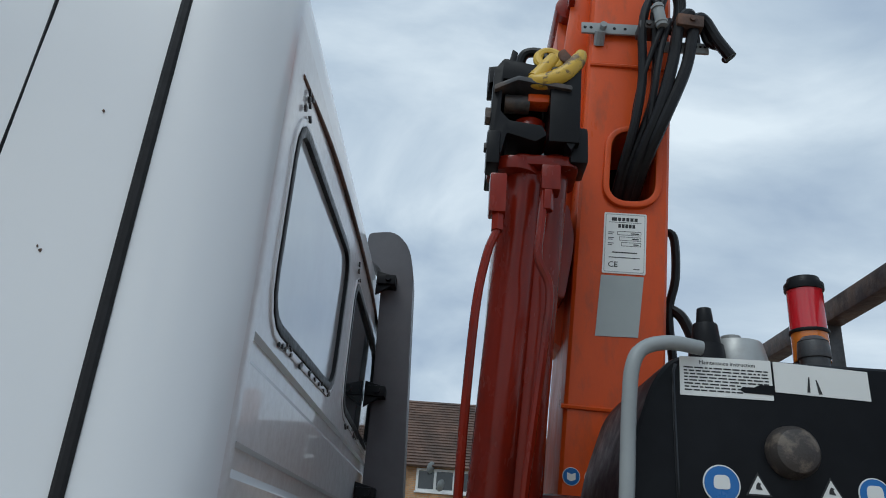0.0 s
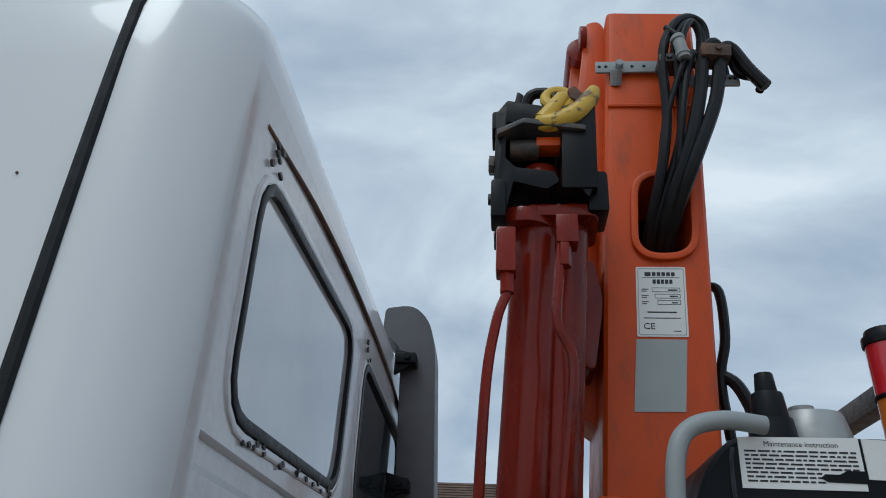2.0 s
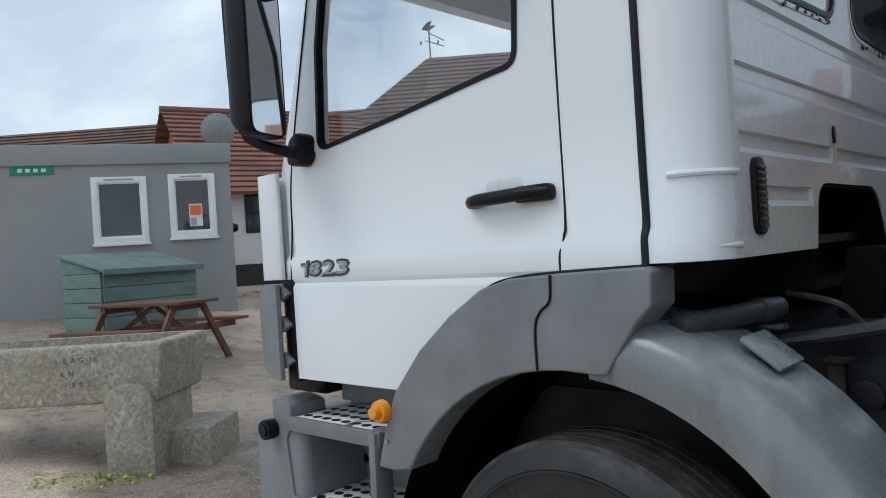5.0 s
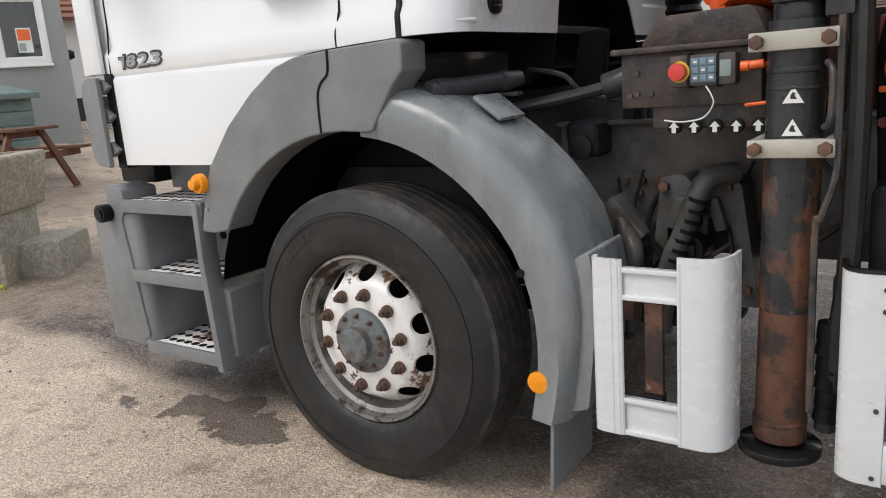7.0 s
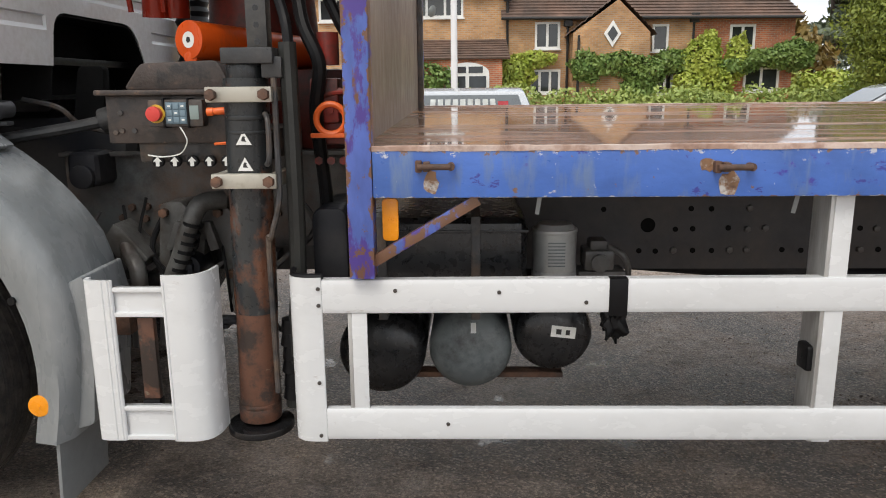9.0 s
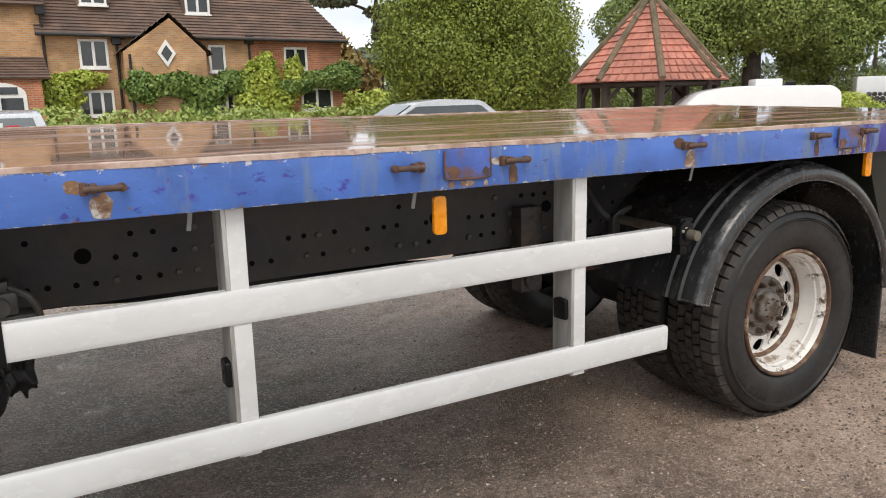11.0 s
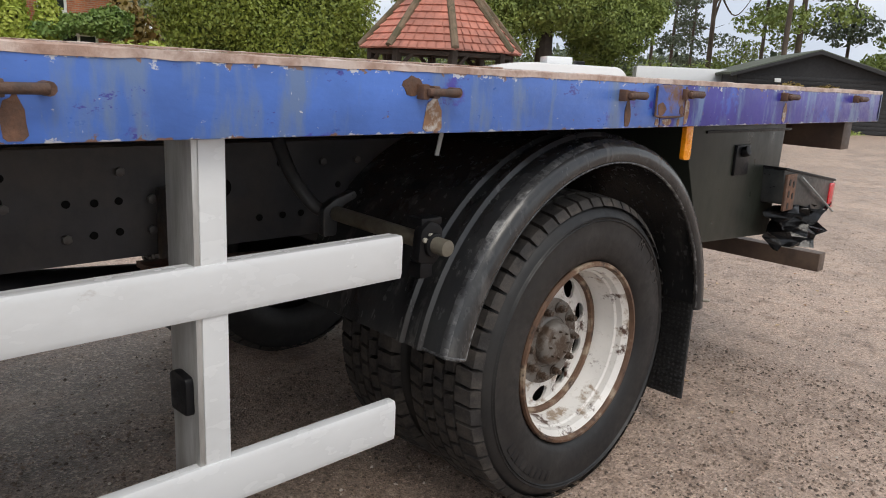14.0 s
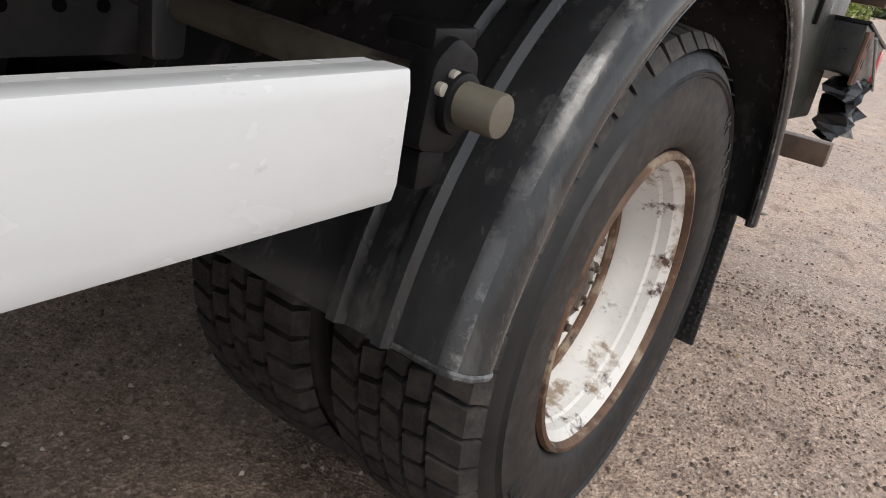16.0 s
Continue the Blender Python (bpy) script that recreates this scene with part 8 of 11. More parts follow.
    part("cylinder_head_plate", join(slab(round_corners([(1.292, 0.63), (1.455, 0.63), (1.46, 0.78), (1.30, 0.79)], 0.03), "z", 2.855, 2.882, 0.004), rod((1.405, 0.69, 2.88), (1.405, 0.69, 2.905), 0.035, 24, bev=0.004), rod((1.405, 0.69, 2.90), (1.405, 0.69, 2.925), 0.024, 6, bev=0.003), rod((1.335, 0.70, 2.88), (1.335, 0.70, 2.98), 0.032, 24)), M_red, cyl, "red cylinder head plate with plug")
    part("steel_pipe", tube([(1.372, 0.605, 2.80), (1.362, 0.60, 2.68), (1.358, 0.602, 2.60), (1.385, 0.61, 2.53), (1.375, 0.61, 2.40), (1.345, 0.645, 2.1), (1.33, 0.70, 1.80)], 0.010, 8), M_red, cyl, "painted steel pipe")
    part("pipe_union", join(rod((1.374, 0.604, 2.72), (1.376, 0.604, 2.77), 0.016, 6, bev=0.002), box(1.36, 1.405, 0.59, 0.64, 2.77, 2.835, 0.005)), M_red, cyl)
    part("steel_pipe", tube([(1.262, 0.60, 2.80), (1.265, 0.60, 2.68), (1.242, 0.60, 2.60), (1.222, 0.605, 2.45), (1.210, 0.64, 2.1), (1.215, 0.69, 1.80)], 0.010, 8), M_red, cyl)
    part("pipe_union", join(box(1.240, 1.280, 0.58, 0.63, 2.70, 2.80, 0.006), rod((1.262, 0.60, 2.66), (1.262, 0.60, 2.70), 0.015, 6)), M_red, cyl)
    part("boom_section", slab([(1.242, 1.88), (1.307, 1.88), (1.33, 2.85), (1.27, 2.85)], "y", 0.94, 1.04, 0.006), M_white_dirty, cyl, "pale grey inner boom")
    part("boom_section", slab([(1.352, 1.88), (1.392, 1.88), (1.436, 2.85), (1.40, 2.85)], "y", 0.80, 0.92, 0.006), M_red, cyl)
    part("orange_arm", slab([(1.350, 1.88), (1.380, 1.88), (1.400, 2.35), (1.385, 2.35)], "y", 0.90, 0.96, 0.005), M_orange, cyl)
    # folded boom head with the hook
    head = part("boom_head", slab(round_corners([(1.232, 2.86), (1.238, 3.10), (1.262, 3.135), (1.36, 3.115), (1.445, 3.125), (1.452, 2.93), (1.43, 2.88), (1.40, 2.93), (1.385, 3.03), (1.37, 3.07), (1.26, 3.075), (1.258, 2.98), (1.28, 2.955), (1.36, 2.945), (1.372, 2.92), (1.345, 2.90), (1.275, 2.92), (1.262, 2.86)], 0.006), "y", 0.60, 0.80, 0.004), M_black, truck, "black folded boom head")
    part("head_cheek", slab([(1.375, 2.90), (1.45, 2.90), (1.455, 3.12), (1.38, 3.115)], "y", 0.595, 0.805, 0.006), M_black, head)
    part("head_web", slab([(1.245, 2.99), (1.37, 2.99), (1.37, 3.06), (1.245, 3.06)], "y", 0.70, 0.79, 0.004), M_black, head)
    part("head_fin", slab(round_corners([(1.228, 3.10), (1.285, 3.13), (1.30, 3.20), (1.285, 3.21), (1.275, 3.16), (1.228, 3.15)], 0.004), "y", 0.66, 0.70, 0.003), M_black, head)
    part("head_stop", slab([(1.226, 3.125), (1.275, 3.13), (1.275, 3.185), (1.226, 3.18)], "y", 0.70, 0.78, 0.003), M_black, head)
    part("head_top_plate", slab(round_corners([(1.240, 3.030), (1.296, 3.062), (1.430, 3.042), (1.430, 3.054), (1.298, 3.075), (1.240, 3.045)], 0.004), "y", 0.585, 0.80, 0.002), M_dark_metal, head, "worn steel edge of the boom head")
    for z, r in ((2.965, 0.018), (2.88, 0.014)):
        part("head_bolt", rod((1.222, 0.61, z), (1.234, 0.61, z), r, 6, bev=0.002), M_dark_metal, head)
    part("head_lug", box(1.43, 1.475, 0.62, 0.72, 2.86, 2.96, 0.01), M_black, head)
    part("head_latch", box(1.228, 1.26, 0.59, 0.66, 2.83, 2.92, 0.006), M_black, head)
    part("head_pin_washer", rod((1.222, 0.66, 3.0), (1.236, 0.66, 3.0), 0.022, 10), M_dark_metal, head)
    part("boom_head_pin", rod((1.268, 0.64, 3.026), (1.33, 0.64, 3.026), 0.024, 18), M_dark_metal, head)
    part("orange_block", box(1.325, 1.378, 0.615, 0.66, 3.022, 3.045, 0.003), M_orange, head)
    part("red_ram_rod", rod((1.335, 0.68, 2.93), (1.335, 0.69, 2.99), 0.045, 24), M_red, head)
    eye = tube([(1.376 + 0.029 * math.cos(q), 0.62 + 0.008 * math.sin(q), 3.152 + 0.029 * math.sin(q)) for q in (2 * math.pi * k / 14 for k in range(15))], 0.0125, 10, 2)
    shank = tube([(1.385, 0.612, 3.150), (1.372, 0.606, 3.128), (1.352, 0.603, 3.098), (1.338, 0.602, 3.078)], lambda t: 0.017 + 0.003 * t, 12)
    bill = tube([(1.330, 0.602, 3.082), (1.340, 0.600, 3.072), (1.368, 0.598, 3.072), (1.404, 0.598, 3.090), (1.434, 0.600, 3.122), (1.450, 0.602, 3.150), (1.455, 0.603, 3.166)], lambda t: 0.010 + 0.013 * math.sin(math.pi * (0.12 + 0.80 * t)), 12)
    hk = part("crane_hook", join(eye, shank, bill), M_yellow, truck, "yellow swivel crane hook with worn paint")
    part("hook_latch", slab(round_corners([(1.395, 3.165), (1.412, 3.176), (1.440, 3.140), (1.428, 3.128), (1.402, 3.140)], 0.006), "y", 0.600, 0.612, 0.003), M_rust, hk, "rusty safety latch")
    part("hook_shackle", tube([(1.306, 0.65, 3.09), (1.304, 0.65, 3.150), (1.316, 0.645, 3.184), (1.345, 0.64, 3.188), (1.366, 0.63, 3.170), (1.374, 0.625, 3.145)], 0.013, 10), M_black, hk, "black shackle")


build_crane()


def build_oil_tank():
    shape = round_corners([(1.462, 1.95), (1.468, 2.12), (1.52, 2.27), (1.56, 2.318), (1.985, 2.318), (2.045, 2.26), (2.05, 1.95)], [0.02, 0.06, 0.06, 0.04, 0.06, 0.04, 0.02], 5)
    tank = part("oil_tank", slab(shape, "y", 0.30, 0.72, 0.02, 3), M_tankblack, truck, "black plastic hydraulic oil tank with stickers")
    part("tank_seam", tube([(1.555, 0.2985, 1.96), (1.555, 0.2985, 2.25), (1.56, 0.30, 2.30)], 0.003, 5), M_black_gloss, tank)
    part("instruction_label", slab([(1.566, 2.248), (1.722, 2.248), (1.722, 2.316), (1.568, 2.314)], "y", 0.2985, 0.300), M_sticker, tank, "torn white maintenance instruction sticker", smooth=False)
    part("label_title", place(letters("Maintenance instruction", 0.0098, 0.0002), Matrix.Translation((1.600, 0.2982, 2.3025))), M_ink, tank, "printed title", smooth=False)
    rnd = random.Random(2)
    lines = bmesh.new()
    for k in range(8):
        x = 1.574
        z = 2.296 - 0.0055 * k
        end = 1.716 - (0.045 if k > 4 else 0.0)
        while x < end - 0.004:
            w = min(rnd.uniform(0.004, 0.016), end - x)
            lines = join(lines, box(x, x + w, 0.2980, 0.2985, z - 0.0012, z + 0.0012, 0))
            x += w + 0.0025
    tagged(part("label_print", lines, M_ink, tank, "lines of small print", smooth=False), kind="stuff")
    part("label_tear", slab([(1.666, 2.263), (1.674, 2.258), (1.722, 2.257), (1.722, 2.273), (1.70, 2.273), (1.69, 2.268), (1.672, 2.268)], "y", 0.2976, 0.2984), M_tankblack, tank, smooth=False)
    part("instruction_label", slab([(1.726, 2.263), (1.884, 2.258), (1.884, 2.308), (1.726, 2.315)], "y", 0.2985, 0.300), M_sticker, tank, "faded blank white sticker", smooth=False)
    part("label_scratches", join(slab([(1.779, 2.266), (1.784, 2.266), (1.785, 2.292), (1.783, 2.292)], "y", 0.2978, 0.2986), slab([(1.798, 2.264), (1.804, 2.264), (1.797, 2.288), (1.795, 2.288)], "y", 0.2978, 0.2986)), M_ink, tank, smooth=False)
    part("sight_knob", place(lathe([(0.0, -0.034), (0.02, -0.034), (0.034, -0.028), (0.041, -0.016), (0.043, 0.0), (0.05, 0.004), (0.054, 0.006)], (0, 0, 0), 28), Matrix.Translation((1.742, 0.30, 2.165))), M_tanknob, tank, "scuffed round plug")
    for x, r in ((1.625, 0.03), (1.868, 0.026)):
        s = part("blue_sign", rod((x, 0.2985, 2.108), (x, 0.300, 2.108), r, 28), M_sticker, tank, "round blue safety sign", smooth=False)
        part("sign_disc", rod((x, 0.2978, 2.108), (x, 0.2986, 2.108), r * 0.93, 28), M_bluesign, s, smooth=False)
        part("sign_symbol", join(slab(round_corners([(x - 0.014, 2.10), (x + 0.014, 2.10), (x + 0.012, 2.122), (x - 0.012, 2.122)], 0.008), "y", 0.297, 0.2979)), M_sticker, s, smooth=False)
    for x in (1.684, 1.80):
        triangle_sign(0.300, x, 2.112, 0.042, tank)
    part("breather_cap", join(rod((1.636, 0.36, 2.318), (1.636, 0.36, 2.353), 0.034, 20, 0.03), rod((1.636, 0.36, 2.353), (1.636, 0.36, 2.393), 0.026, 16, 0.022, 0.003), rod((1.636, 0.36, 2.393), (1.636, 0.36, 2.423), 0.016, 12, 0.013, 0.002)), M_black, tank, "black breather cap")
    part("filler_cap", join(rod((1.705, 0.41, 2.318), (1.705, 0.41, 2.374), 0.062, 28, 0.05, 0.004), rod((1.70, 0.41, 2.374), (1.70, 0.41, 2.388), 0.018, 16)), M_filter, tank, "grey filler cap")
    pz = part("warning_beacon", rod((1.868, 0.45, 2.318), (1.868, 0.45, 2.36), 0.030, 24), M_black, truck, "stacked red and amber warning beacon")
    part("beacon_ring", rod((1.868, 0.45, 2.415), (1.868, 0.45, 2.422), 0.037, 28, bev=0.002), M_black, pz)
    part("beacon_cap", join(rod((1.868, 0.45, 2.503), (1.868, 0.45, 2.518), 0.037, 28, bev=0.002), rod((1.868, 0.45, 2.514), (1.868, 0.45, 2.530), 0.034, 28, 0.03, 0.002)), M_black, pz)
    part("amber_lens", rod((1.868, 0.45, 2.36), (1.868, 0.45, 2.416), 0.0335, 28), M_beacon_amber, pz, "ribbed amber lens")
    part("red_lens", rod((1.868, 0.45, 2.421), (1.868, 0.45, 2.504), 0.0335, 28), M_redlens, pz, "ribbed red lens")
    part("bell", join(rod((1.848, 0.40, 2.318), (1.848, 0.40, 2.352), 0.026, 20), rod((1.848, 0.40, 2.352), (1.848, 0.40, 2.385), 0.030, 20, 0.027, 0.004), rod((1.848, 0.40, 2.385), (1.848, 0.40, 2.394), 0.027, 20, 0.018)), M_dark_metal, pz, "small black sounder")
    part("grab_rail", tube([(1.60, 0.28, 2.325), (1.545, 0.27, 2.328), (1.50, 0.265, 2.315), (1.478, 0.26, 2.28), (1.470, 0.26, 2.2), (1.462, 0.26, 2.05), (1.45, 0.27, 1.95), (1.45, 0.30, 1.85)], 0.0125, 12), M_pipe, tank, "bent grey grab rail")
    part("tank_bracket", box(1.50, 2.0, 0.40, 0.70, 1.90, 1.955, 0.01), M_dark_metal, tank)


M_tankblack = mat("satin_black_tank_plastic", (0.005, 0.0055, 0.007), 0.40, var=0.3, scale=4, second=(0.011, 0.012, 0.014), share=0.35, sscale=3, soft=0.15, bump=0.04, bscale=50, spec=0.14)
M_tanknob = mat("scuffed_knob", (0.045, 0.038, 0.034), 0.5, second=(0.14, 0.115, 0.09), share=0.35, sscale=30, soft=0.06, bump=0.15)
M_beacon_amber = mat("amber_beacon_lens", (0.62, 0.17, 0.015), 0.2, coat=0.5)
build_oil_tank()


M_stack = mat("dark_grey_stack_plastic", (0.088, 0.084, 0.090), 0.45, var=0.1, scale=3, second=(0.12, 0.115, 0.12), share=0.3, sscale=3, soft=0.2, bump=0.03, bscale=200)


def build_snorkel():
    body = slab(round_corners([(0.875, 1.99), (1.035, 1.985), (1.01, 2.6), (0.992, 3.05), (0.965, 3.16), (0.90, 3.225), (0.79, 3.21), (0.785, 3.10), (0.862, 3.05), (0.872, 2.6)], [0.01, 0.01, 0, 0.05, 0.06, 0.06, 0.02, 0.02, 0.04, 0]), "y", 1.94, 2.10, 0.045, 4)
    sn = part("intake_snorkel", body, M_stack, truck, "tall grey plastic air intake stack")
    bellows = place(lathe([(0.078 + 0.012 * (k % 2), 0.025 * k) for k in range(15)], (0, 0, 0), 20), pose(0.955, 2.02, 1.65, 90, 0, 0))
    part("bellows", bellows, M_black, sn, "ribbed black rubber bellows")
    part("intake_pipe", rod((0.955, 2.02, 1.15), (0.955, 2.02, 1.66), 0.07, 20), M_black, sn)
    for z in (2.98, 2.53, 2.16):
        part("stack_bracket", join(box(0.855, 0.93, 1.86, 1.99, z - 0.02, z + 0.02, 0.005), slab([(0.85, z - 0.06), (0.93, z - 0.01), (0.93, z + 0.02), (0.85, z + 0.04)], "y", 1.88, 1.90, 0.003), rod((0.90, 1.84, z), (0.90, 1.90, z), 0.012, 8)), M_black, sn, "black stack bracket")


build_snorkel()


# ---- surroundings ----
M_tile = mat("brown_clay_roof_tiles", (0.17, 0.105, 0.078), 0.8, var=0.3, scale=1.2, second=(0.075, 0.055, 0.045), share=0.45, sscale=0.8, soft=0.15, bump=0.2, bscale=12, object_random=0.1)
M_tile_red = mat("red_clay_tiles", (0.58, 0.225, 0.16), 0.75, var=0.25, scale=2, second=(0.30, 0.13, 0.10), share=0.30, sscale=1.2, soft=0.12, bump=0.15, bscale=20, object_random=0.12)
M_tile_barn = mat("weathered_red_tiles", (0.25, 0.105, 0.068), 0.8, var=0.25, scale=1.5, second=(0.15, 0.075, 0.055), share=0.45, sscale=0.9, soft=0.15, bump=0.2, object_random=0.12)
M_cornerb = mat("mossy_ridge_tile", (0.16, 0.115, 0.075), 0.9, var=0.3, scale=4, second=(0.10, 0.085, 0.05), share=0.4, sscale=3)


def brick_material(name, a, b, mortar):
    m = mat(name, a, 0.85)
    n, l = m.node_tree.nodes, m.node_tree.links
    p = n["Principled BSDF"]
    tc, mp = n.new("ShaderNodeTexCoord"), n.new("ShaderNodeMapping")
    mp.inputs["Rotation"].default_value = (radians(90), 0, 0)
    l.new(tc.outputs["Object"], mp.inputs["Vector"])
    br = n.new("ShaderNodeTexBrick")
    br.inputs["Color1"].default_value, br.inputs["Color2"].default_value, br.inputs["Mortar"].default_value = (*a, 1), (*b, 1), (*mortar, 1)
    br.inputs["Scale"].default_value, br.inputs["Mortar Size"].default_value = 1.0, 0.012
    br.inputs["Brick Width"].default_value, br.inputs["Row Height"].default_value = 0.225, 0.075
    l.new(mp.outputs["Vector"], br.inputs["Vector"])
    no = n.new("ShaderNodeTexNoise")
    no.inputs["Scale"].default_value, no.inputs["Detail"].default_value = 1.3, 6
    l.new(tc.outputs["Object"], no.inputs["Vector"])
    mr = n.new("ShaderNodeMapRange")
    mr.inputs["From Min"].default_value, mr.inputs["From Max"].default_value, mr.inputs["To Min"].default_value, mr.inputs["To Max"].default_value = 0.3, 0.7, 0.7, 1.2
    l.new(no.outputs["Fac"], mr.inputs["Value"])
    mu = n.new("ShaderNodeVectorMath")
    mu.operation = "SCALE"
    l.new(br.outputs["Color"], mu.inputs[0])
    l.new(mr.outputs["Result"], mu.inputs["Scale"])
    l.new(mu.outputs["Vector"], p.inputs["Base Color"])
    bu = n.new("ShaderNodeBump")
    bu.inputs["Strength"].default_value, bu.inputs["Distance"].default_value, bu.invert = 0.5, 0.01, True
    l.new(br.outputs["Fac"], bu.inputs["Height"])
    l.new(bu.outputs["Normal"], p.inputs["Normal"])
    return m


M_brick_buff = brick_material("buff_brick_wall", (0.62, 0.34, 0.15), (0.46, 0.23, 0.095), (0.46, 0.36, 0.26))
M_brick_red = brick_material("orange_red_brick_wall", (0.60, 0.19, 0.08), (0.42, 0.12, 0.055), (0.44, 0.32, 0.24))
M_upvc = mat("white_window_frame", (0.82, 0.82, 0.80), 0.35, var=0.03)
M_office = mat("grey_cabin_paint", (0.30, 0.305, 0.297), 0.6, var=0.05, scale=1.5, second=(0.335, 0.335, 0.325), share=0.3, sscale=1, soft=0.2)
M_teal = mat("faded_green_timber", (0.130, 0.190, 0.174), 0.7, var=0.16, scale=4, second=(0.18, 0.235, 0.218), share=0.3, sscale=3, soft=0.15, stretch=(1, 1, 3), object_random=0.06)
M_picnic = mat("stained_picnic_timber", (0.155, 0.060, 0.034), 0.6, var=0.2, scale=6, second=(0.10, 0.045, 0.028), share=0.4, sscale=5, soft=0.12, object_random=0.08)
M_stone = mat("pale_stone_trough", (0.46, 0.42, 0.35), 0.85, var=0.45, scale=34, second=(0.30, 0.265, 0.20), share=0.42, sscale=7, soft=0.2, third=(0.16, 0.14, 0.10), tshare=0.10, tscale=40, bump=0.7, bscale=60)
M_mossy = mat("mossy_stone_wall", (0.22, 0.205, 0.16), 0.9, var=0.35, scale=1.5, second=(0.10, 0.115, 0.06), share=0.45, sscale=1.4, soft=0.15, third=(0.34, 0.31, 0.26), tshare=0.0, tscale=4, bump=0.6, bscale=9)
M_render = mat("white_rendered_wall", (0.74, 0.74, 0.72), 0.8, var=0.05, scale=1.5, second=(0.60, 0.58, 0.54), share=0.15, sscale=1.5)
M_tar = mat("black_tarred_plinth", (0.02, 0.02, 0.02), 0.6)
M_bark = mat("rough_bark", (0.10, 0.075, 0.058), 0.9, var=0.3, scale=4, bump=0.6, bscale=14, stretch=(1, 1, 0.3))
M_bark_dark = mat("dark_bark", (0.05, 0.04, 0.033), 0.9, var=0.3, scale=4, bump=0.5, bscale=14)
M_log = mat("weathered_cut_logs", (0.13, 0.118, 0.105), 0.85, var=0.4, scale=5, second=(0.03, 0.028, 0.026), share=0.5, sscale=6, soft=0.1, bump=0.2, object_random=0.35)
M_shed = mat("black_shed_boards", (0.022, 0.022, 0.024), 0.7, var=0.2, scale=2)
M_felt = mat("mossy_roof_felt", (0.115, 0.135, 0.10), 0.9, var=0.25, scale=1.2, second=(0.09, 0.09, 0.08), share=0.4, sscale=0.8, soft=0.15)
M_carwhite = mat("white_car_paint", (0.78, 0.79, 0.80), 0.25, coat=0.7, var=0.02, rvar=0.04)
M_carsilver = mat("silver_car_paint", (0.48, 0.50, 0.52), 0.25, 0.5, coat=0.7, var=0.03, rvar=0.04)
M_carglass = mat("tinted_car_glass", (0.05, 0.06, 0.065), 0.06, coat=0.5, rvar=0.02)
M_oak = mat("dark_oak_post", (0.045, 0.032, 0.024), 0.8, var=0.2, scale=6)


def leaf_material(name, a, b):
    m = mat(name, a, 0.55, var=0.25, scale=0.8)
    n, l = m.node_tree.nodes, m.node_tree.links
    p = n["Principled BSDF"]
    g = n.new("ShaderNodeNewGeometry")
    mx = n.new("ShaderNodeMix")
    mx.data_type = "RGBA"
    cl, ad = n.new("ShaderNodeTexNoise"), n.new("ShaderNodeMath")
    tc = n.new("ShaderNodeTexCoord")
    cl.inputs["Scale"].default_value, cl.inputs["Detail"].default_value = 1.6, 3
    l.new(tc.outputs["Object"], cl.inputs["Vector"])
    sp = n.new("ShaderNodeMapRange")
    sp.inputs["From Min"].default_value, sp.inputs["From Max"].default_value = 0.3, 0.7
    sp.inputs["To Max"].default_value = 0.62
    l.new(cl.outputs["Fac"], sp.inputs["Value"])
    ad.operation = "MULTIPLY_ADD"
    l.new(g.outputs["Random Per Island"], ad.inputs[0])
    ad.inputs[1].default_value = 0.38
    l.new(sp.outputs["Result"], ad.inputs[2])
    l.new(ad.outputs["Value"], mx.inputs["Factor"])
    mx.inputs["A"].default_value, mx.inputs["B"].default_value = (*a, 1), (*b, 1)
    l.new(mx.outputs["Result"], p.inputs["Base Color"])
    p.inputs["Subsurface Weight"].default_value = 0.0
    return m


M_leaf_yew = leaf_material("yew_needles", (0.10, 0.145, 0.018), (0.25, 0.295, 0.04))
M_leaf_hedge = leaf_material("laurel_leaves", (0.18, 0.27, 0.05), (0.44, 0.50, 0.15))
M_leaf_ivy = leaf_material("climber_leaves", (0.09, 0.18, 0.04), (0.25, 0.34, 0.085))
M_leaf_bright = leaf_material("bright_climber_leaves", (0.26, 0.36, 0.05), (0.56, 0.60, 0.12))
M_leaf_tree = leaf_material("broad_leaves", (0.085, 0.135, 0.03), (0.29, 0.345, 0.078))
M_leaf_dark = leaf_material("dark_conifer", (0.06, 0.085, 0.05), (0.15, 0.18, 0.11))
M_leaf_autumn = leaf_material("autumn_leaves", (0.15, 0.12, 0.03), (0.30, 0.19, 0.05))


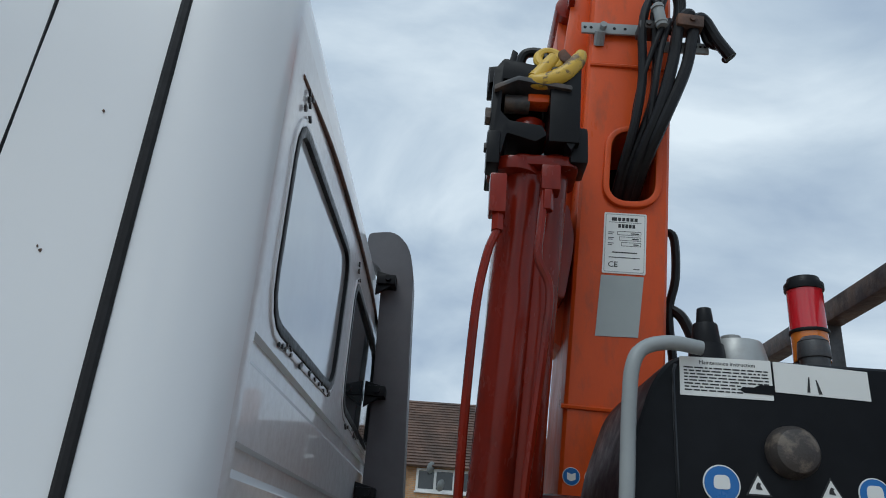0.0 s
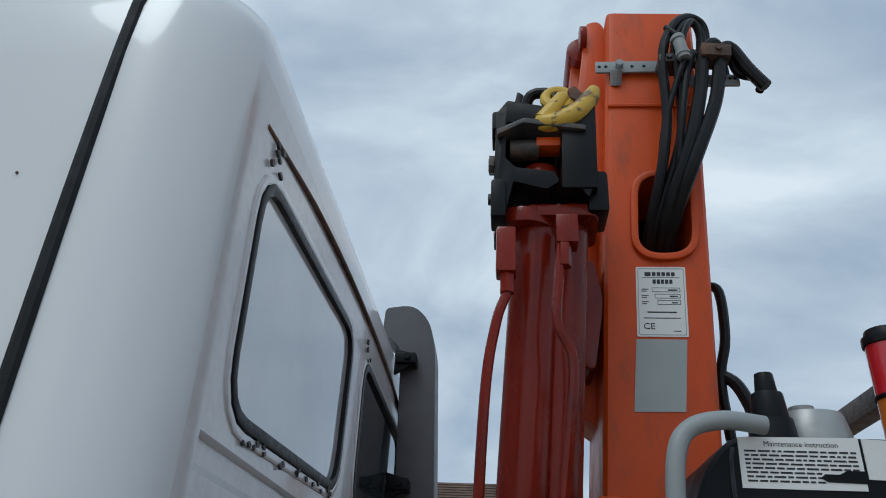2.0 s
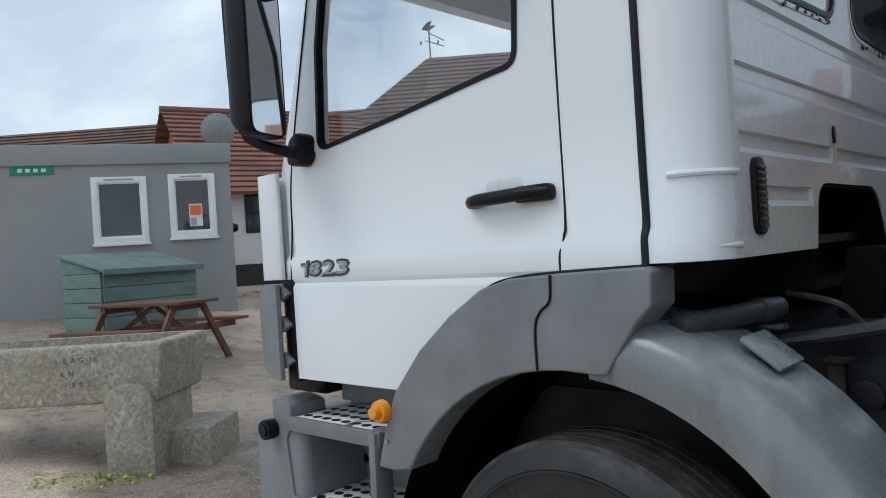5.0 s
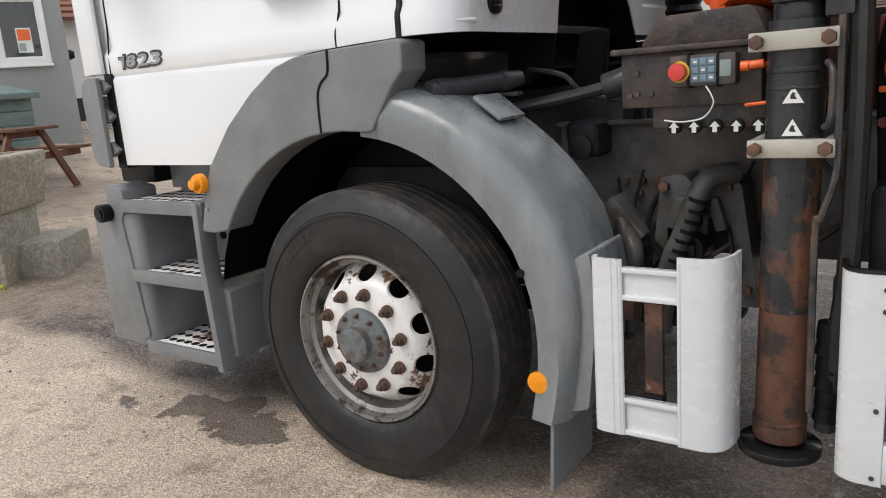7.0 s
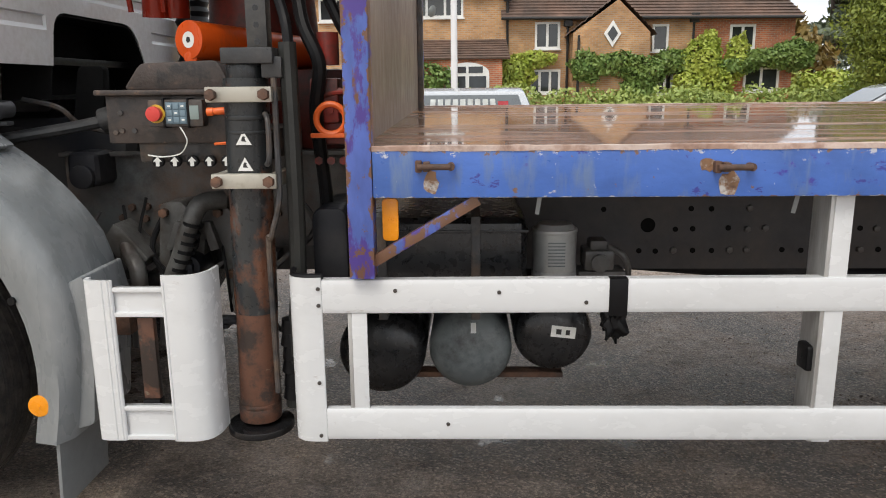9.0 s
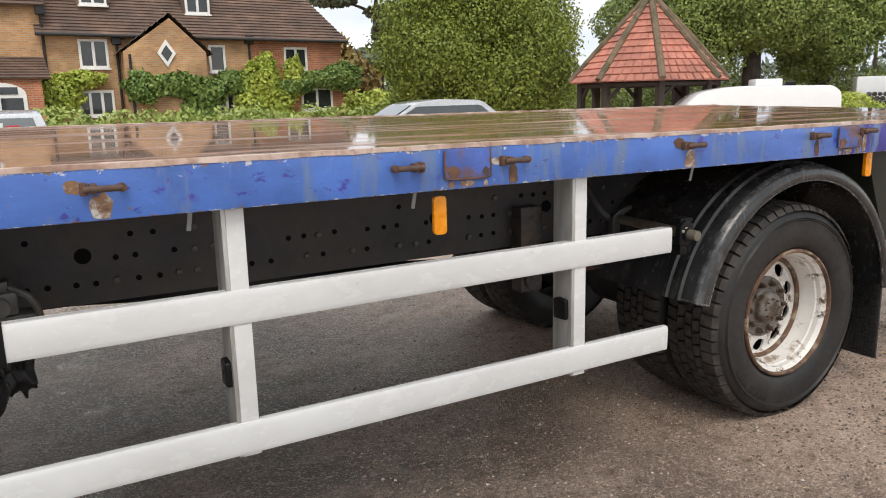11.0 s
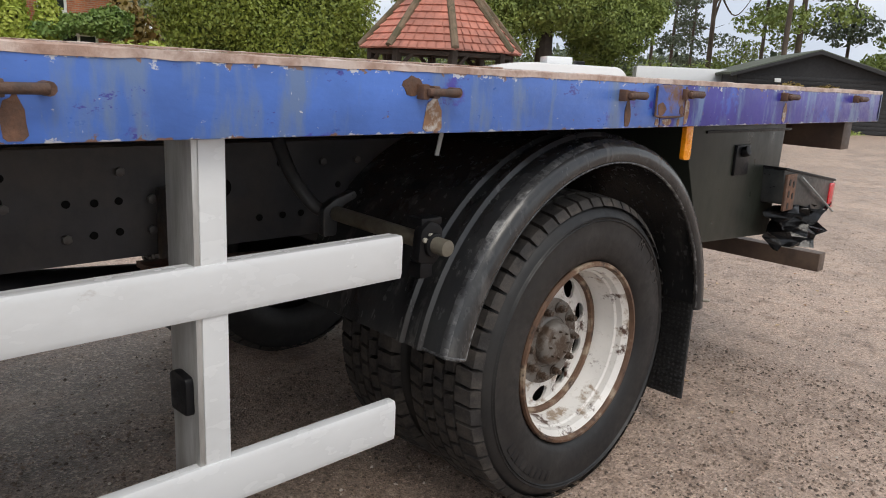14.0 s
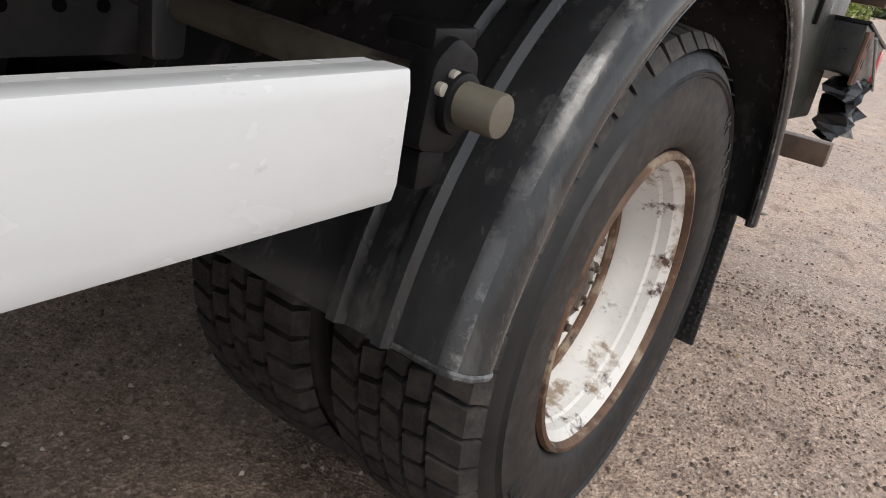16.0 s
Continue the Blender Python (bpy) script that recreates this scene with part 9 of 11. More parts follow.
def leaves(blobs, count, size, seed, surface=0.75, droop=0.0, lift=None):
    """Leaf cards scattered through ellipsoids ((x, y, z), (a, b, c)), thickest near their surface."""
    r = np.random.RandomState(seed)
    vol = np.array([b[1][0] * b[1][1] * b[1][2] for b in blobs]) ** (2 / 3)
    pick = r.choice(len(blobs), count, p=vol / vol.sum())
    d = r.normal(size=(count, 3))
    d /= np.linalg.norm(d, axis=1)[:, None]
    rad = surface + (1 - surface) * r.rand(count) ** 0.5
    rad *= np.where(r.rand(count) < 0.25, r.rand(count) ** 0.4, 1.0)
    cen = np.array([b[0] for b in blobs])[pick]
    ext = np.array([b[1] for b in blobs])[pick]
    lump = 1 + 0.14 * np.sin(d[:, 0] * 5 + pick) * np.sin(d[:, 2] * 6 + pick * 2) + 0.06 * r.normal(size=count)
    pos = cen + d * ext * (rad * lump)[:, None]
    nrm = d + 0.8 * r.normal(size=(count, 3))
    nrm /= np.linalg.norm(nrm, axis=1)[:, None]
    t = np.cross(nrm, r.normal(size=(count, 3)))
    t /= np.linalg.norm(t, axis=1)[:, None]
    t[:, 2] -= droop
    b = np.cross(nrm, t)
    s = size * (0.6 + 0.8 * r.rand(count))[:, None]
    v = np.stack([pos - t * s, pos + b * s * 0.55, pos + t * s, pos - b * s * 0.55], 1).reshape(-1, 3)
    f = np.arange(count * 4).reshape(-1, 4)
    return v, f


def leaf_mesh(name, v, f, material):
    me = bpy.data.meshes.new(name)
    me.from_pydata(v.tolist(), [], f.tolist())
    me.materials.append(material)
    return me


def leaf_part(name, blobs, count, size, seed, material, parent, label="", **kw):
    ob = new(name, leaf_mesh(name, *leaves(blobs, count, size, seed, **kw), material))
    ob.parent = parent
    if parent.type == "EMPTY":
        ob.matrix_parent_inverse = Matrix.Translation(parent.location).inverted()
    tagged(ob, label, kind="stuff")
    return ob


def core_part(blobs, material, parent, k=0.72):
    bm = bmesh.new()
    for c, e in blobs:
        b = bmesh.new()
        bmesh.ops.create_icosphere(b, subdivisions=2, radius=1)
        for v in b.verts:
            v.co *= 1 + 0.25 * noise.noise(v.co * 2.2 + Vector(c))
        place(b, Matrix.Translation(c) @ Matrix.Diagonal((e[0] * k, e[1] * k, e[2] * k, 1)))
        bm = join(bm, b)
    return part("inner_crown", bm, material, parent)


def polar(t_eye, az, dist, z):
    """A place by its bearing from a standing point: degrees to the left of straight ahead, and metres."""
    return (t_eye[0] - math.sin(radians(az)) * dist, t_eye[1] + math.cos(radians(az)) * dist, z)


E1, E2, E3 = (1.507, -1.48, 1.737), (2.415, -2.038, 1.531), (3.538, -1.717, 1.461)


# -- the brick house behind the hedge --
def house_window(house, x0, x1, z0, z1, y, lights=2, sill=True, name="window"):
    w = part(name, frame_slab([(x0, z0), (x1, z0), (x1, z1), (x0, z1)], [(x0 + 0.09, z0 + 0.09), (x1 - 0.09, z0 + 0.09), (x1 - 0.09, z1 - 0.09), (x0 + 0.09, z1 - 0.09)], "y", y - 0.06, y + 0.05, 0.008), M_upvc, house, "white casement window")
    part("pane", box(x0 + 0.05, x1 - 0.05, y - 0.01, y + 0.02, z0 + 0.05, z1 - 0.05, 0), M_pane, w, smooth=False)
    for k in range(1, lights):
        x = x0 + (x1 - x0) * k / lights
        part("mullion", box(x - 0.05, x + 0.05, y - 0.05, y + 0.02, z0 + 0.05, z1 - 0.05, 0.004), M_upvc, w)
    if sill:
        part("sill", box(x0 - 0.05, x1 + 0.05, y - 0.10, y + 0.02, z0 - 0.06, z0, 0.006), M_upvc, w)


def roof_slope(house, pts, rows, material, name="roof", label=""):
    """A tiled slope between a lower and an upper edge, in stepped courses."""
    a, b, c, d = [Vector(p) for p in pts]
    bm = bmesh.new()
    nrm = (b - a).cross(d - a).normalized()
    low = [bm.verts.new(a - nrm * 0.03), bm.verts.new(b - nrm * 0.03)]
    for k in range(rows):
        t0, t1 = k / rows, (k + 1) / rows
        p = [a.lerp(d, t0), b.lerp(c, t0), b.lerp(c, t1), a.lerp(d, t1)]
        v = [bm.verts.new(q) for q in (p[0] + nrm * 0.045, p[1] + nrm * 0.045, p[2] + nrm * 0.005, p[3] + nrm * 0.005)]
        bm.faces.new((low[0], low[1], v[1], v[0]))
        bm.faces.new(v)
        low = [v[3], v[2]]
    return part(name, bm, material, house, label, smooth=False)


def build_house():
    Y = 29.0
    h = thing("brick_house", (6.0, Y + 3, 0.0), "brick farmhouse with brown tiled roof and climbing plants", "house")

    def at(px, py, y=Y):
        # bearings taken square to the lorry's side
        return 2.415 + (px - 784) / 1318 * (y + 2.04) - 1.08, 1.531 + (125.5 - py) / 1318 * (y + 2.04)
    # wings: tall left wing, middle, right wing
    for x0, x1, ztop, m, name in ((-4.2, 3.9, 5.2, M_brick_buff, "left_wing_wall"), (3.9, 6.7, 4.25, M_brick_buff, "middle_wall"), (6.7, 11.4, 4.15, M_brick_buff, "right_wall"), (11.4, 15.3, 4.1, M_brick_red, "end_wall")):
        part(name, box(x0, x1 - 0.003, Y, Y + 6, 0.0, ztop, 0), m, h, "red brick wall" if m is M_brick_red else "buff brick wall", smooth=False)
    roof_slope(h, ((3.7, Y - 0.35, 4.15), (15.5, Y - 0.35, 4.05), (14.0, Y + 3, 6.9), (3.7, Y + 3, 7.0)), 22, M_tile, label="brown clay tiled roof")
    roof_slope(h, ((15.5, Y - 0.35, 4.05), (15.5, Y + 6.3, 4.05), (14.0, Y + 3, 6.9), (14.0, Y + 3, 6.9)), 22, M_tile)
    roof_slope(h, ((-4.5, Y - 0.35, 5.1), (4.1, Y - 0.35, 5.1), (4.1, Y + 3, 8.2), (-4.5, Y + 3, 8.2)), 24, M_tile)
    part("gable", slab([(Y - 0.3, 5.1), (Y + 6.3, 5.1), (Y + 3, 8.2)], "x", 3.85, 3.95), M_brick_buff, h, smooth=False)
    part("gable", slab([(Y - 0.3, 5.1), (Y + 6.3, 5.1), (Y + 3, 8.2)], "x", -4.4, -4.2), M_brick_buff, h, smooth=False)
    # lean-to over the arched door
    roof_slope(h, ((-0.6, Y - 1.6, 2.55), (4.0, Y - 1.6, 2.55), (3.9, Y, 3.35), (-0.6, Y, 3.35)), 8, M_tile, "porch_roof")
    part("porch_wall", box(0.2, 3.7, Y - 1.45, Y - 1.3, 0.0, 2.55, 0), M_brick_red, h, smooth=False)
    # gabled bay
    part("bay_wall", slab([(6.45, 0), (9.4, 0), (9.4, 3.50), (8.15, 4.72), (6.45, 3.50)], "y", Y - 1.0, Y - 0.0), M_brick_buff, h, smooth=False)
    roof_slope(h, ((6.2, Y - 1.05, 3.4), (6.2, Y + 1.5, 3.4), (8.15, Y + 1.5, 4.88), (8.15, Y - 1.05, 4.88))[::-1], 9, M_tile, "bay_roof")
    roof_slope(h, ((9.65, Y + 1.5, 3.4), (9.65, Y - 1.05, 3.4), (8.15, Y - 1.05, 4.88), (8.15, Y + 1.5, 4.88))[::-1], 9, M_tile, "bay_roof")
    part("diamond_window", join(slab([(7.62, 3.45), (7.95, 2.95), (8.28, 3.45), (7.95, 3.95)], "y", Y - 1.07, Y - 0.98)), M_upvc, h, "white diamond window", smooth=False)
    part("diamond_pane", slab([(7.75, 3.45), (7.95, 3.15), (8.15, 3.45), (7.95, 3.75)], "y", Y - 1.085, Y - 1.06), M_pane, h, smooth=False)
    house_window(h, 0.0, 2.2, 4.2, 5.05, Y, 3)
    house_window(h, 5.05, 6.05, 2.95, 4.0, Y, 2)
    house_window(h, 4.85, 6.1, 1.2, 2.15, Y, 3)
    house_window(h, 9.7, 10.35, 2.8, 3.85, Y, 1)
    house_window(h, 9.65, 10.6, 1.1, 2.0, Y, 3)
    house_window(h, 12.75, 13.75, 2.85, 3.8, Y, 2)
    house_window(h, 13.4, 14.8, 1.2, 2.15, Y, 2)
    house_window(h, -3.6, -2.2, 4.1, 5.0, Y, 2)
    for x0, x1, z0 in ((5.30, 6.25, 5.28), (9.10, 10.05, 5.08)):
        house_window(h, x0, x1, z0, z0 + 0.82, Y + 0.75, 2)
        part("dormer", box(x0 - 0.1, x1 + 0.1, Y + 0.80, Y + 2.6, z0 - 0.3, z0 + 0.92, 0.02), M_tile, h)
    # arched french window
    arch = [(1.5, 0.9), (3.2, 0.9), (3.2, 2.0)] + [(2.35 + 0.85 * math.cos(radians(a)), 2.0 + 0.42 * math.sin(radians(a))) for a in range(15, 180, 15)] + [(1.5, 2.0)]
    aw = part("arched_window", slab(arch, "y", Y - 1.52, Y - 1.44), M_upvc, h, "white arched garden door", smooth=False)
    for x0, x1, z0, z1 in ((1.62, 2.28, 1.0, 1.9), (2.42, 3.08, 1.0, 1.9), (1.75, 2.3, 2.02, 2.26), (2.4, 2.95, 2.02, 2.26)):
        part("pane", box(x0, x1, Y - 1.54, Y - 1.5, z0, z1, 0), M_pane, aw, smooth=False)
    for x, z0, z1 in ((6.35, 0.3, 3.9), (6.65, 0.3, 3.4), (11.3, 0.3, 4.0), (3.95, 0.3, 4.9)):
        part("downpipe", rod((x, Y - 0.12 - (1.0 if x == 6.65 else 0), z0), (x, Y - 0.12 - (1.0 if x == 6.65 else 0), z1), 0.05, 8), M_tar, h)
        part("hopper", box(x - 0.16, x + 0.16, Y - 0.3, Y - 0.02, z1 - 0.1, z1 + 0.25, 0.02), M_tar, h)
    part("gutter", rod((3.7, Y - 0.4, 4.12), (15.4, Y - 0.4, 4.03), 0.06, 8), M_tar, h)
    for x, z in ((0.60, 4.55), (1.02, 3.92)):
        part("satellite_dish", place(lathe([(0.0, 0.0), (0.16, 0.03), (0.23, 0.07)], (0, 0, 0), 20), pose(x, Y - 0.35, z + 0.5, 15, 0, 52)), M_pipe, h)
    part("chimney", join(box(9.0, 9.9, Y + 2.6, Y + 3.4, 6.4, 8.2, 0.02)), M_brick_red, h)
    # climbers on the wall
    for blobs, n, s, m, lab, seed in (
            ([((1.0, Y - 1.6, 1.7), (0.9, 0.3, 0.7)), ((-0.3, Y - 1.2, 1.9), (0.9, 0.4, 0.8))], 3200, 0.09, M_leaf_ivy, "climbing plant by the arched door", 1),
            ([((4.2, Y - 0.4, 2.0), (0.85, 0.3, 0.7)), ((5.0, Y - 0.3, 2.55), (0.9, 0.25, 0.3)), ((3.8, Y - 0.4, 1.3), (0.4, 0.3, 0.7))], 3200, 0.09, M_leaf_bright, "yellow-green climber", 2),
            ([((7.0, Y - 1.2, 2.2), (0.7, 0.25, 0.6)), ((8.2, Y - 1.2, 2.3), (1.0, 0.25, 0.45)), ((9.2, Y - 1.1, 1.9), (0.8, 0.3, 0.7)), ((8.9, Y - 1.1, 1.2), (0.7, 0.3, 0.6)), ((10.6, Y - 0.3, 2.4), (0.9, 0.3, 0.5))], 7500, 0.085, M_leaf_ivy, "dark green climber over the bay", 3),
            ([((11.6, Y - 0.4, 2.3), (0.9, 0.3, 0.9)), ((11.2, Y - 0.5, 1.3), (0.8, 0.3, 0.8)), ((12.2, Y - 0.4, 1.4), (0.7, 0.3, 0.9)), ((13.0, Y - 0.3, 2.5), (0.5, 0.2, 0.9)), ((11.9, Y - 0.3, 3.1), (0.4, 0.2, 0.5))], 7000, 0.085, M_leaf_bright, "bright green creeper on the end wall", 4),
            ([((14.2, Y - 0.3, 2.5), (1.2, 0.3, 0.35)), ((15.2, Y - 0.2, 2.6), (0.9, 0.4, 0.6)), ((12.9, Y - 0.3, 2.2), (1.0, 0.3, 0.3))], 5500, 0.085, M_leaf_ivy, "creeper over the ground floor window", 5)):
        leaf_part("climber", blobs, n, s, seed, m, h, lab)


build_house()


def build_hedge():
    ob = new("hedge", leaf_mesh("hedge", *leaves([((x, 24.0 + 0.5 * math.sin(x * 1.3), 0.55 + 0.12 * math.sin(x * 2.1)), (1.0, 0.8, 0.82 + 0.12 * math.sin(x * 3.7))) for x in np.arange(-6, 17.5, 0.9)], 32000, 0.08, 11, surface=0.8), M_leaf_hedge))
    tagged(ob, "mixed green laurel hedge in front of the house", "hedge", kind="stuff")
    ob2 = new("garden_hedge", leaf_mesh("garden_hedge", *leaves([((x, 31.0, 0.9), (1.6, 0.9, 1.1)) for x in np.arange(16.5, 24, 1.2)], 9000, 0.12, 12, surface=0.8), M_leaf_bright))
    tagged(ob2, "trimmed bright green hedge beside the house", "hedge", kind="stuff")


build_hedge()


def tree(name, x, y, h, r, crown_blobs, count, size, seed, leaf, bark, label, category="tree", core=None, limbs=7, trunk_top=0.9, group=""):
    t = thing(name, (x, y, 0), label, category, group)
    rnd = random.Random(seed)
    tr = tube([(x, y, -0.2), (x + rnd.uniform(-0.1, 0.1), y, h * 0.3), (x + rnd.uniform(-0.25, 0.25), y + rnd.uniform(-0.2, 0.2), h * 0.62), (x + rnd.uniform(-0.3, 0.3), y, h * trunk_top)], lambda q: r * (1.15 - 0.95 * q), 10)
    part("trunk", tr, bark, t)
    for k in range(limbs):
        z = h * (0.32 + 0.5 * k / max(1, limbs))
        a = rnd.uniform(0, 6.28)
        b = crown_blobs[k % len(crown_blobs)][0] if crown_blobs else (x + math.cos(a) * h * 0.25, y + math.sin(a) * h * 0.25, z + h * 0.15)
        part("limb", tube([(x, y, z), ((x + b[0]) / 2, (y + b[1]) / 2, (z + b[2]) / 2 + 0.2), (b[0], b[1], max(b[2], z))], lambda q: r * 0.42 * (1.0 - 0.8 * q), 7), bark, t)
    if core:
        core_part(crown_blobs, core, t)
    if count:
        leaf_part("crown", crown_blobs, count, size, seed, leaf, t)
    return t


# Dark green core puts the shade between the needles into colour.
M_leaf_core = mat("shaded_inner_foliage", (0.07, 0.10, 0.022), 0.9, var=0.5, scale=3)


def build_trees():
    # the big rounded yew
    cx, cy, _ = polar(E3, -31.2, 27, 0)
    blobs = [((cx, cy, 2.6), (3.5, 3.4, 2.9)), ((cx - 0.6, cy, 4.6), (2.9, 2.9, 2.4)), ((cx + 0.5, cy, 5.7), (2.3, 2.3, 2.0)), ((cx + 1.3, cy - 0.4, 3.6), (2.1, 2.4, 2.6)), ((cx - 1.7, cy - 0.5, 2.9), (2.0, 2.2, 2.2)), ((cx, cy, 7.0), (1.3, 1.3, 1.2))]
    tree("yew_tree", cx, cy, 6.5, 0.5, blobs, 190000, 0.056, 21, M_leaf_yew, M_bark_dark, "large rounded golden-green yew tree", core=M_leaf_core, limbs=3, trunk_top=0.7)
    # cedar behind the house end
    x, y, _ = polar(E3, -24.0, 62, 0)
    rnd = random.Random(6)
    ced = [((x + rnd.uniform(-4.0, 4.0), y + rnd.uniform(-2, 2), 4 + k * 0.68), (rnd.uniform(1.8, 3.4) * (1.0 - 0.045 * k), 2.0, 0.42)) for k in range(13)]
    tree("cedar_tree", x, y, 12.8, 0.4, ced, 14000, 0.24, 22, M_leaf_dark, M_bark_dark, "tall dark cedar with flat tiers", limbs=12)
    x, y, _ = polar(E3, -20.5, 40, 0)
    tree("autumn_tree", x, y, 5.5, 0.2, [((x, y, 3.2), (1.6, 1.6, 1.4)), ((x + 1.2, y, 2.4), (1.4, 1.3, 1.2)), ((x - 0.3, y, 4.4), (1.1, 1.1, 0.8))], 2600, 0.2, 23, M_leaf_autumn, M_bark, "small tree turning orange-brown")
    # broad-leaved trees behind the gazebo
    for k, (az, d, top, wide, n) in enumerate(((-46.2, 36, 13, 3.2, 80000), (-51, 33, 12.5, 3.4, 85000), (-55.3, 37, 11, 2.7, 60000))):
        x, y, _ = polar(E3, az, d, 0)
        r = random.Random(40 + k)
        bl = [((x + r.uniform(-0.6, 0.6) * wide, y + r.uniform(-0.5, 0.5) * wide, top * r.uniform(0.28, 0.85)), (wide * r.uniform(0.4, 0.65), wide * 0.5, top * r.uniform(0.09, 0.16))) for _ in range(9)]
        tree("broadleaf_tree", x, y, top, 0.38, bl, n, 0.072, 50 + k, M_leaf_tree, M_bark_dark, "tall broad-leaved tree in full green leaf", limbs=8, group="broad-leaved trees behind the gazebo")
    # thin bare pines and slender trees to the right of the shed
    for k, (az, d, top, n, m) in enumerate(((-58.5, 48, 17, 1300, M_leaf_dark), (-60, 60, 18, 1500, M_leaf_dark), (-62.5, 52, 17, 1300, M_leaf_tree), (-65.8, 46, 18, 900, M_leaf_tree), (-67.1, 40, 19, 700, M_leaf_tree), (-68.0, 46, 18, 1100, M_leaf_tree), (-71, 50, 17, 1500, M_leaf_dark), (-74, 46, 16, 1500, M_leaf_tree), (-78, 44, 15, 1800, M_leaf_tree), (-61.3, 56, 17, 900, M_leaf_dark))):
        x, y, _ = polar(E3, az, d, 0)
        r = random.Random(60 + k)
        bl = [((x + r.uniform(-2.8, 2.8), y + r.uniform(-2, 2), top * r.uniform(0.12, 0.95)), (r.uniform(0.9, 1.9), 1.0, r.uniform(0.35, 0.8))) for _ in range(16)]
        tree("slender_tree", x, y, top, (0.10, 0.13, 0.17)[k % 3], bl, int(n * 5), 0.11, 70 + k, m, M_bark, "slender tall tree with sparse foliage", limbs=9, group="slender trees behind the shed", trunk_top=1.0)
    # undergrowth and a far tree line
    ul = [(polar(E3, az, 42 + 4 * math.sin(az), 0.9 + 0.5 * math.sin(az * 1.7)), (1.7, 1.6, 1.3)) for az in np.arange(-38, -80, -1.6)]
    ob = new("undergrowth", leaf_mesh("undergrowth", *leaves(ul, 42000, 0.09, 90, surface=0.7), M_leaf_tree))
    tagged(ob, "shrubs and undergrowth below the trees", "shrubs", kind="stuff")
    fl = [(polar(E3, az, 85, 1.6 + 1.0 * math.sin(az * 0.9)), (5.0, 4.0, 2.6)) for az in np.arange(-18, -86, -3.5)]
    ob = new("far_wood", leaf_mesh("far_wood", *leaves(fl, 26000, 0.35, 91, surface=0.7), M_leaf_dark))
    tagged(ob, "hazy wood in the distance", "wood", kind="stuff")


build_trees()


def build_gazebo():
    d = 17.0
    ax, ay, _ = polar(E3, -43.6, d, 0)
    apex_z = 1.46 + math.tan(radians(7.2)) * d + 0.05
    eave_z = 1.46 + math.tan(radians(1.2)) * (d - 1.0)
    R = 1.72
    g = thing("gazebo", (ax, ay, 0), "open octagonal gazebo with red tiled pointed roof", "gazebo")
    n = 8
    ph = radians(10)
    ring = [(ax + R * math.cos(ph + 2 * math.pi * k / n), ay + R * math.sin(ph + 2 * math.pi * k / n)) for k in range(n)]
    rows = 13
    for k in range(n):
        p, q = Vector((*ring[k], eave_z)), Vector((*ring[(k + 1) % n], eave_z))
        top = Vector((ax, ay, apex_z))
        face = bmesh.new()
        nrm = (q - p).cross(top - p).normalized()
        for j in range(rows):
            t0, t1 = j / rows, (j + 1) / rows
            a, b, c, e = p.lerp(top, t0), q.lerp(top, t0), q.lerp(top, t1), p.lerp(top, t1)
            cols = max(1, round((1 - t0) * 7))
            for i in range(cols):
                u0, u1 = i / cols + 0.012, (i + 1) / cols - 0.012
                lift = nrm * (0.035 + 0.008 * random.random())
                v = [face.verts.new(w) for w in (a.lerp(b, u0) + lift, a.lerp(b, u1) + lift, e.lerp(c, u1) + nrm * 0.008, e.lerp(c, u0) + nrm * 0.008, a.lerp(b, u0), a.lerp(b, u1))]
                face.faces.new(v[:4])
                face.faces.new((v[4], v[5], v[1], v[0]))
        under = [face.verts.new(w) for w in (p, q, top)]
        face.faces.new(under)
        part("roof_face", face, M_tile_red, g, "stepped red clay tiles", smooth=False)
        part("hip_tile", tube([(*ring[k], eave_z + 0.04), (*Vector(ring[k]).lerp(Vector((ax, ay)), 0.5), (eave_z + apex_z) / 2 + 0.05), (ax, ay, apex_z + 0.02)], 0.075, 8), M_cornerb, g, "mossy hip tiles")
        px, py = ax + (R - 0.25) * math.cos(ph + 2 * math.pi * k / n), ay + (R - 0.25) * math.sin(ph + 2 * math.pi * k / n)
        part("post", box(px - 0.07, px + 0.07, py - 0.07, py + 0.07, 0, eave_z, 0.01), M_oak, g)
        nx, ny = ax + (R - 0.25) * math.cos(ph + 2 * math.pi * (k + 1) / n), ay + (R - 0.25) * math.sin(ph + 2 * math.pi * (k + 1) / n)
        part("brace", tube([(px, py, eave_z - 0.42), (px + 0.32 * (nx - px), py + 0.32 * (ny - py), eave_z - 0.04)], 0.045, 6, 1), M_oak, g)
        part("eaves_beam", tube([(px, py, eave_z - 0.05), (nx, ny, eave_z - 0.05)], 0.06, 6, 1), M_oak, g)
    part("finial", rod((ax, ay, apex_z - 0.02), (ax, ay, apex_z + 0.12), 0.11, 12, 0.05), M_tile_red, g)


build_gazebo()


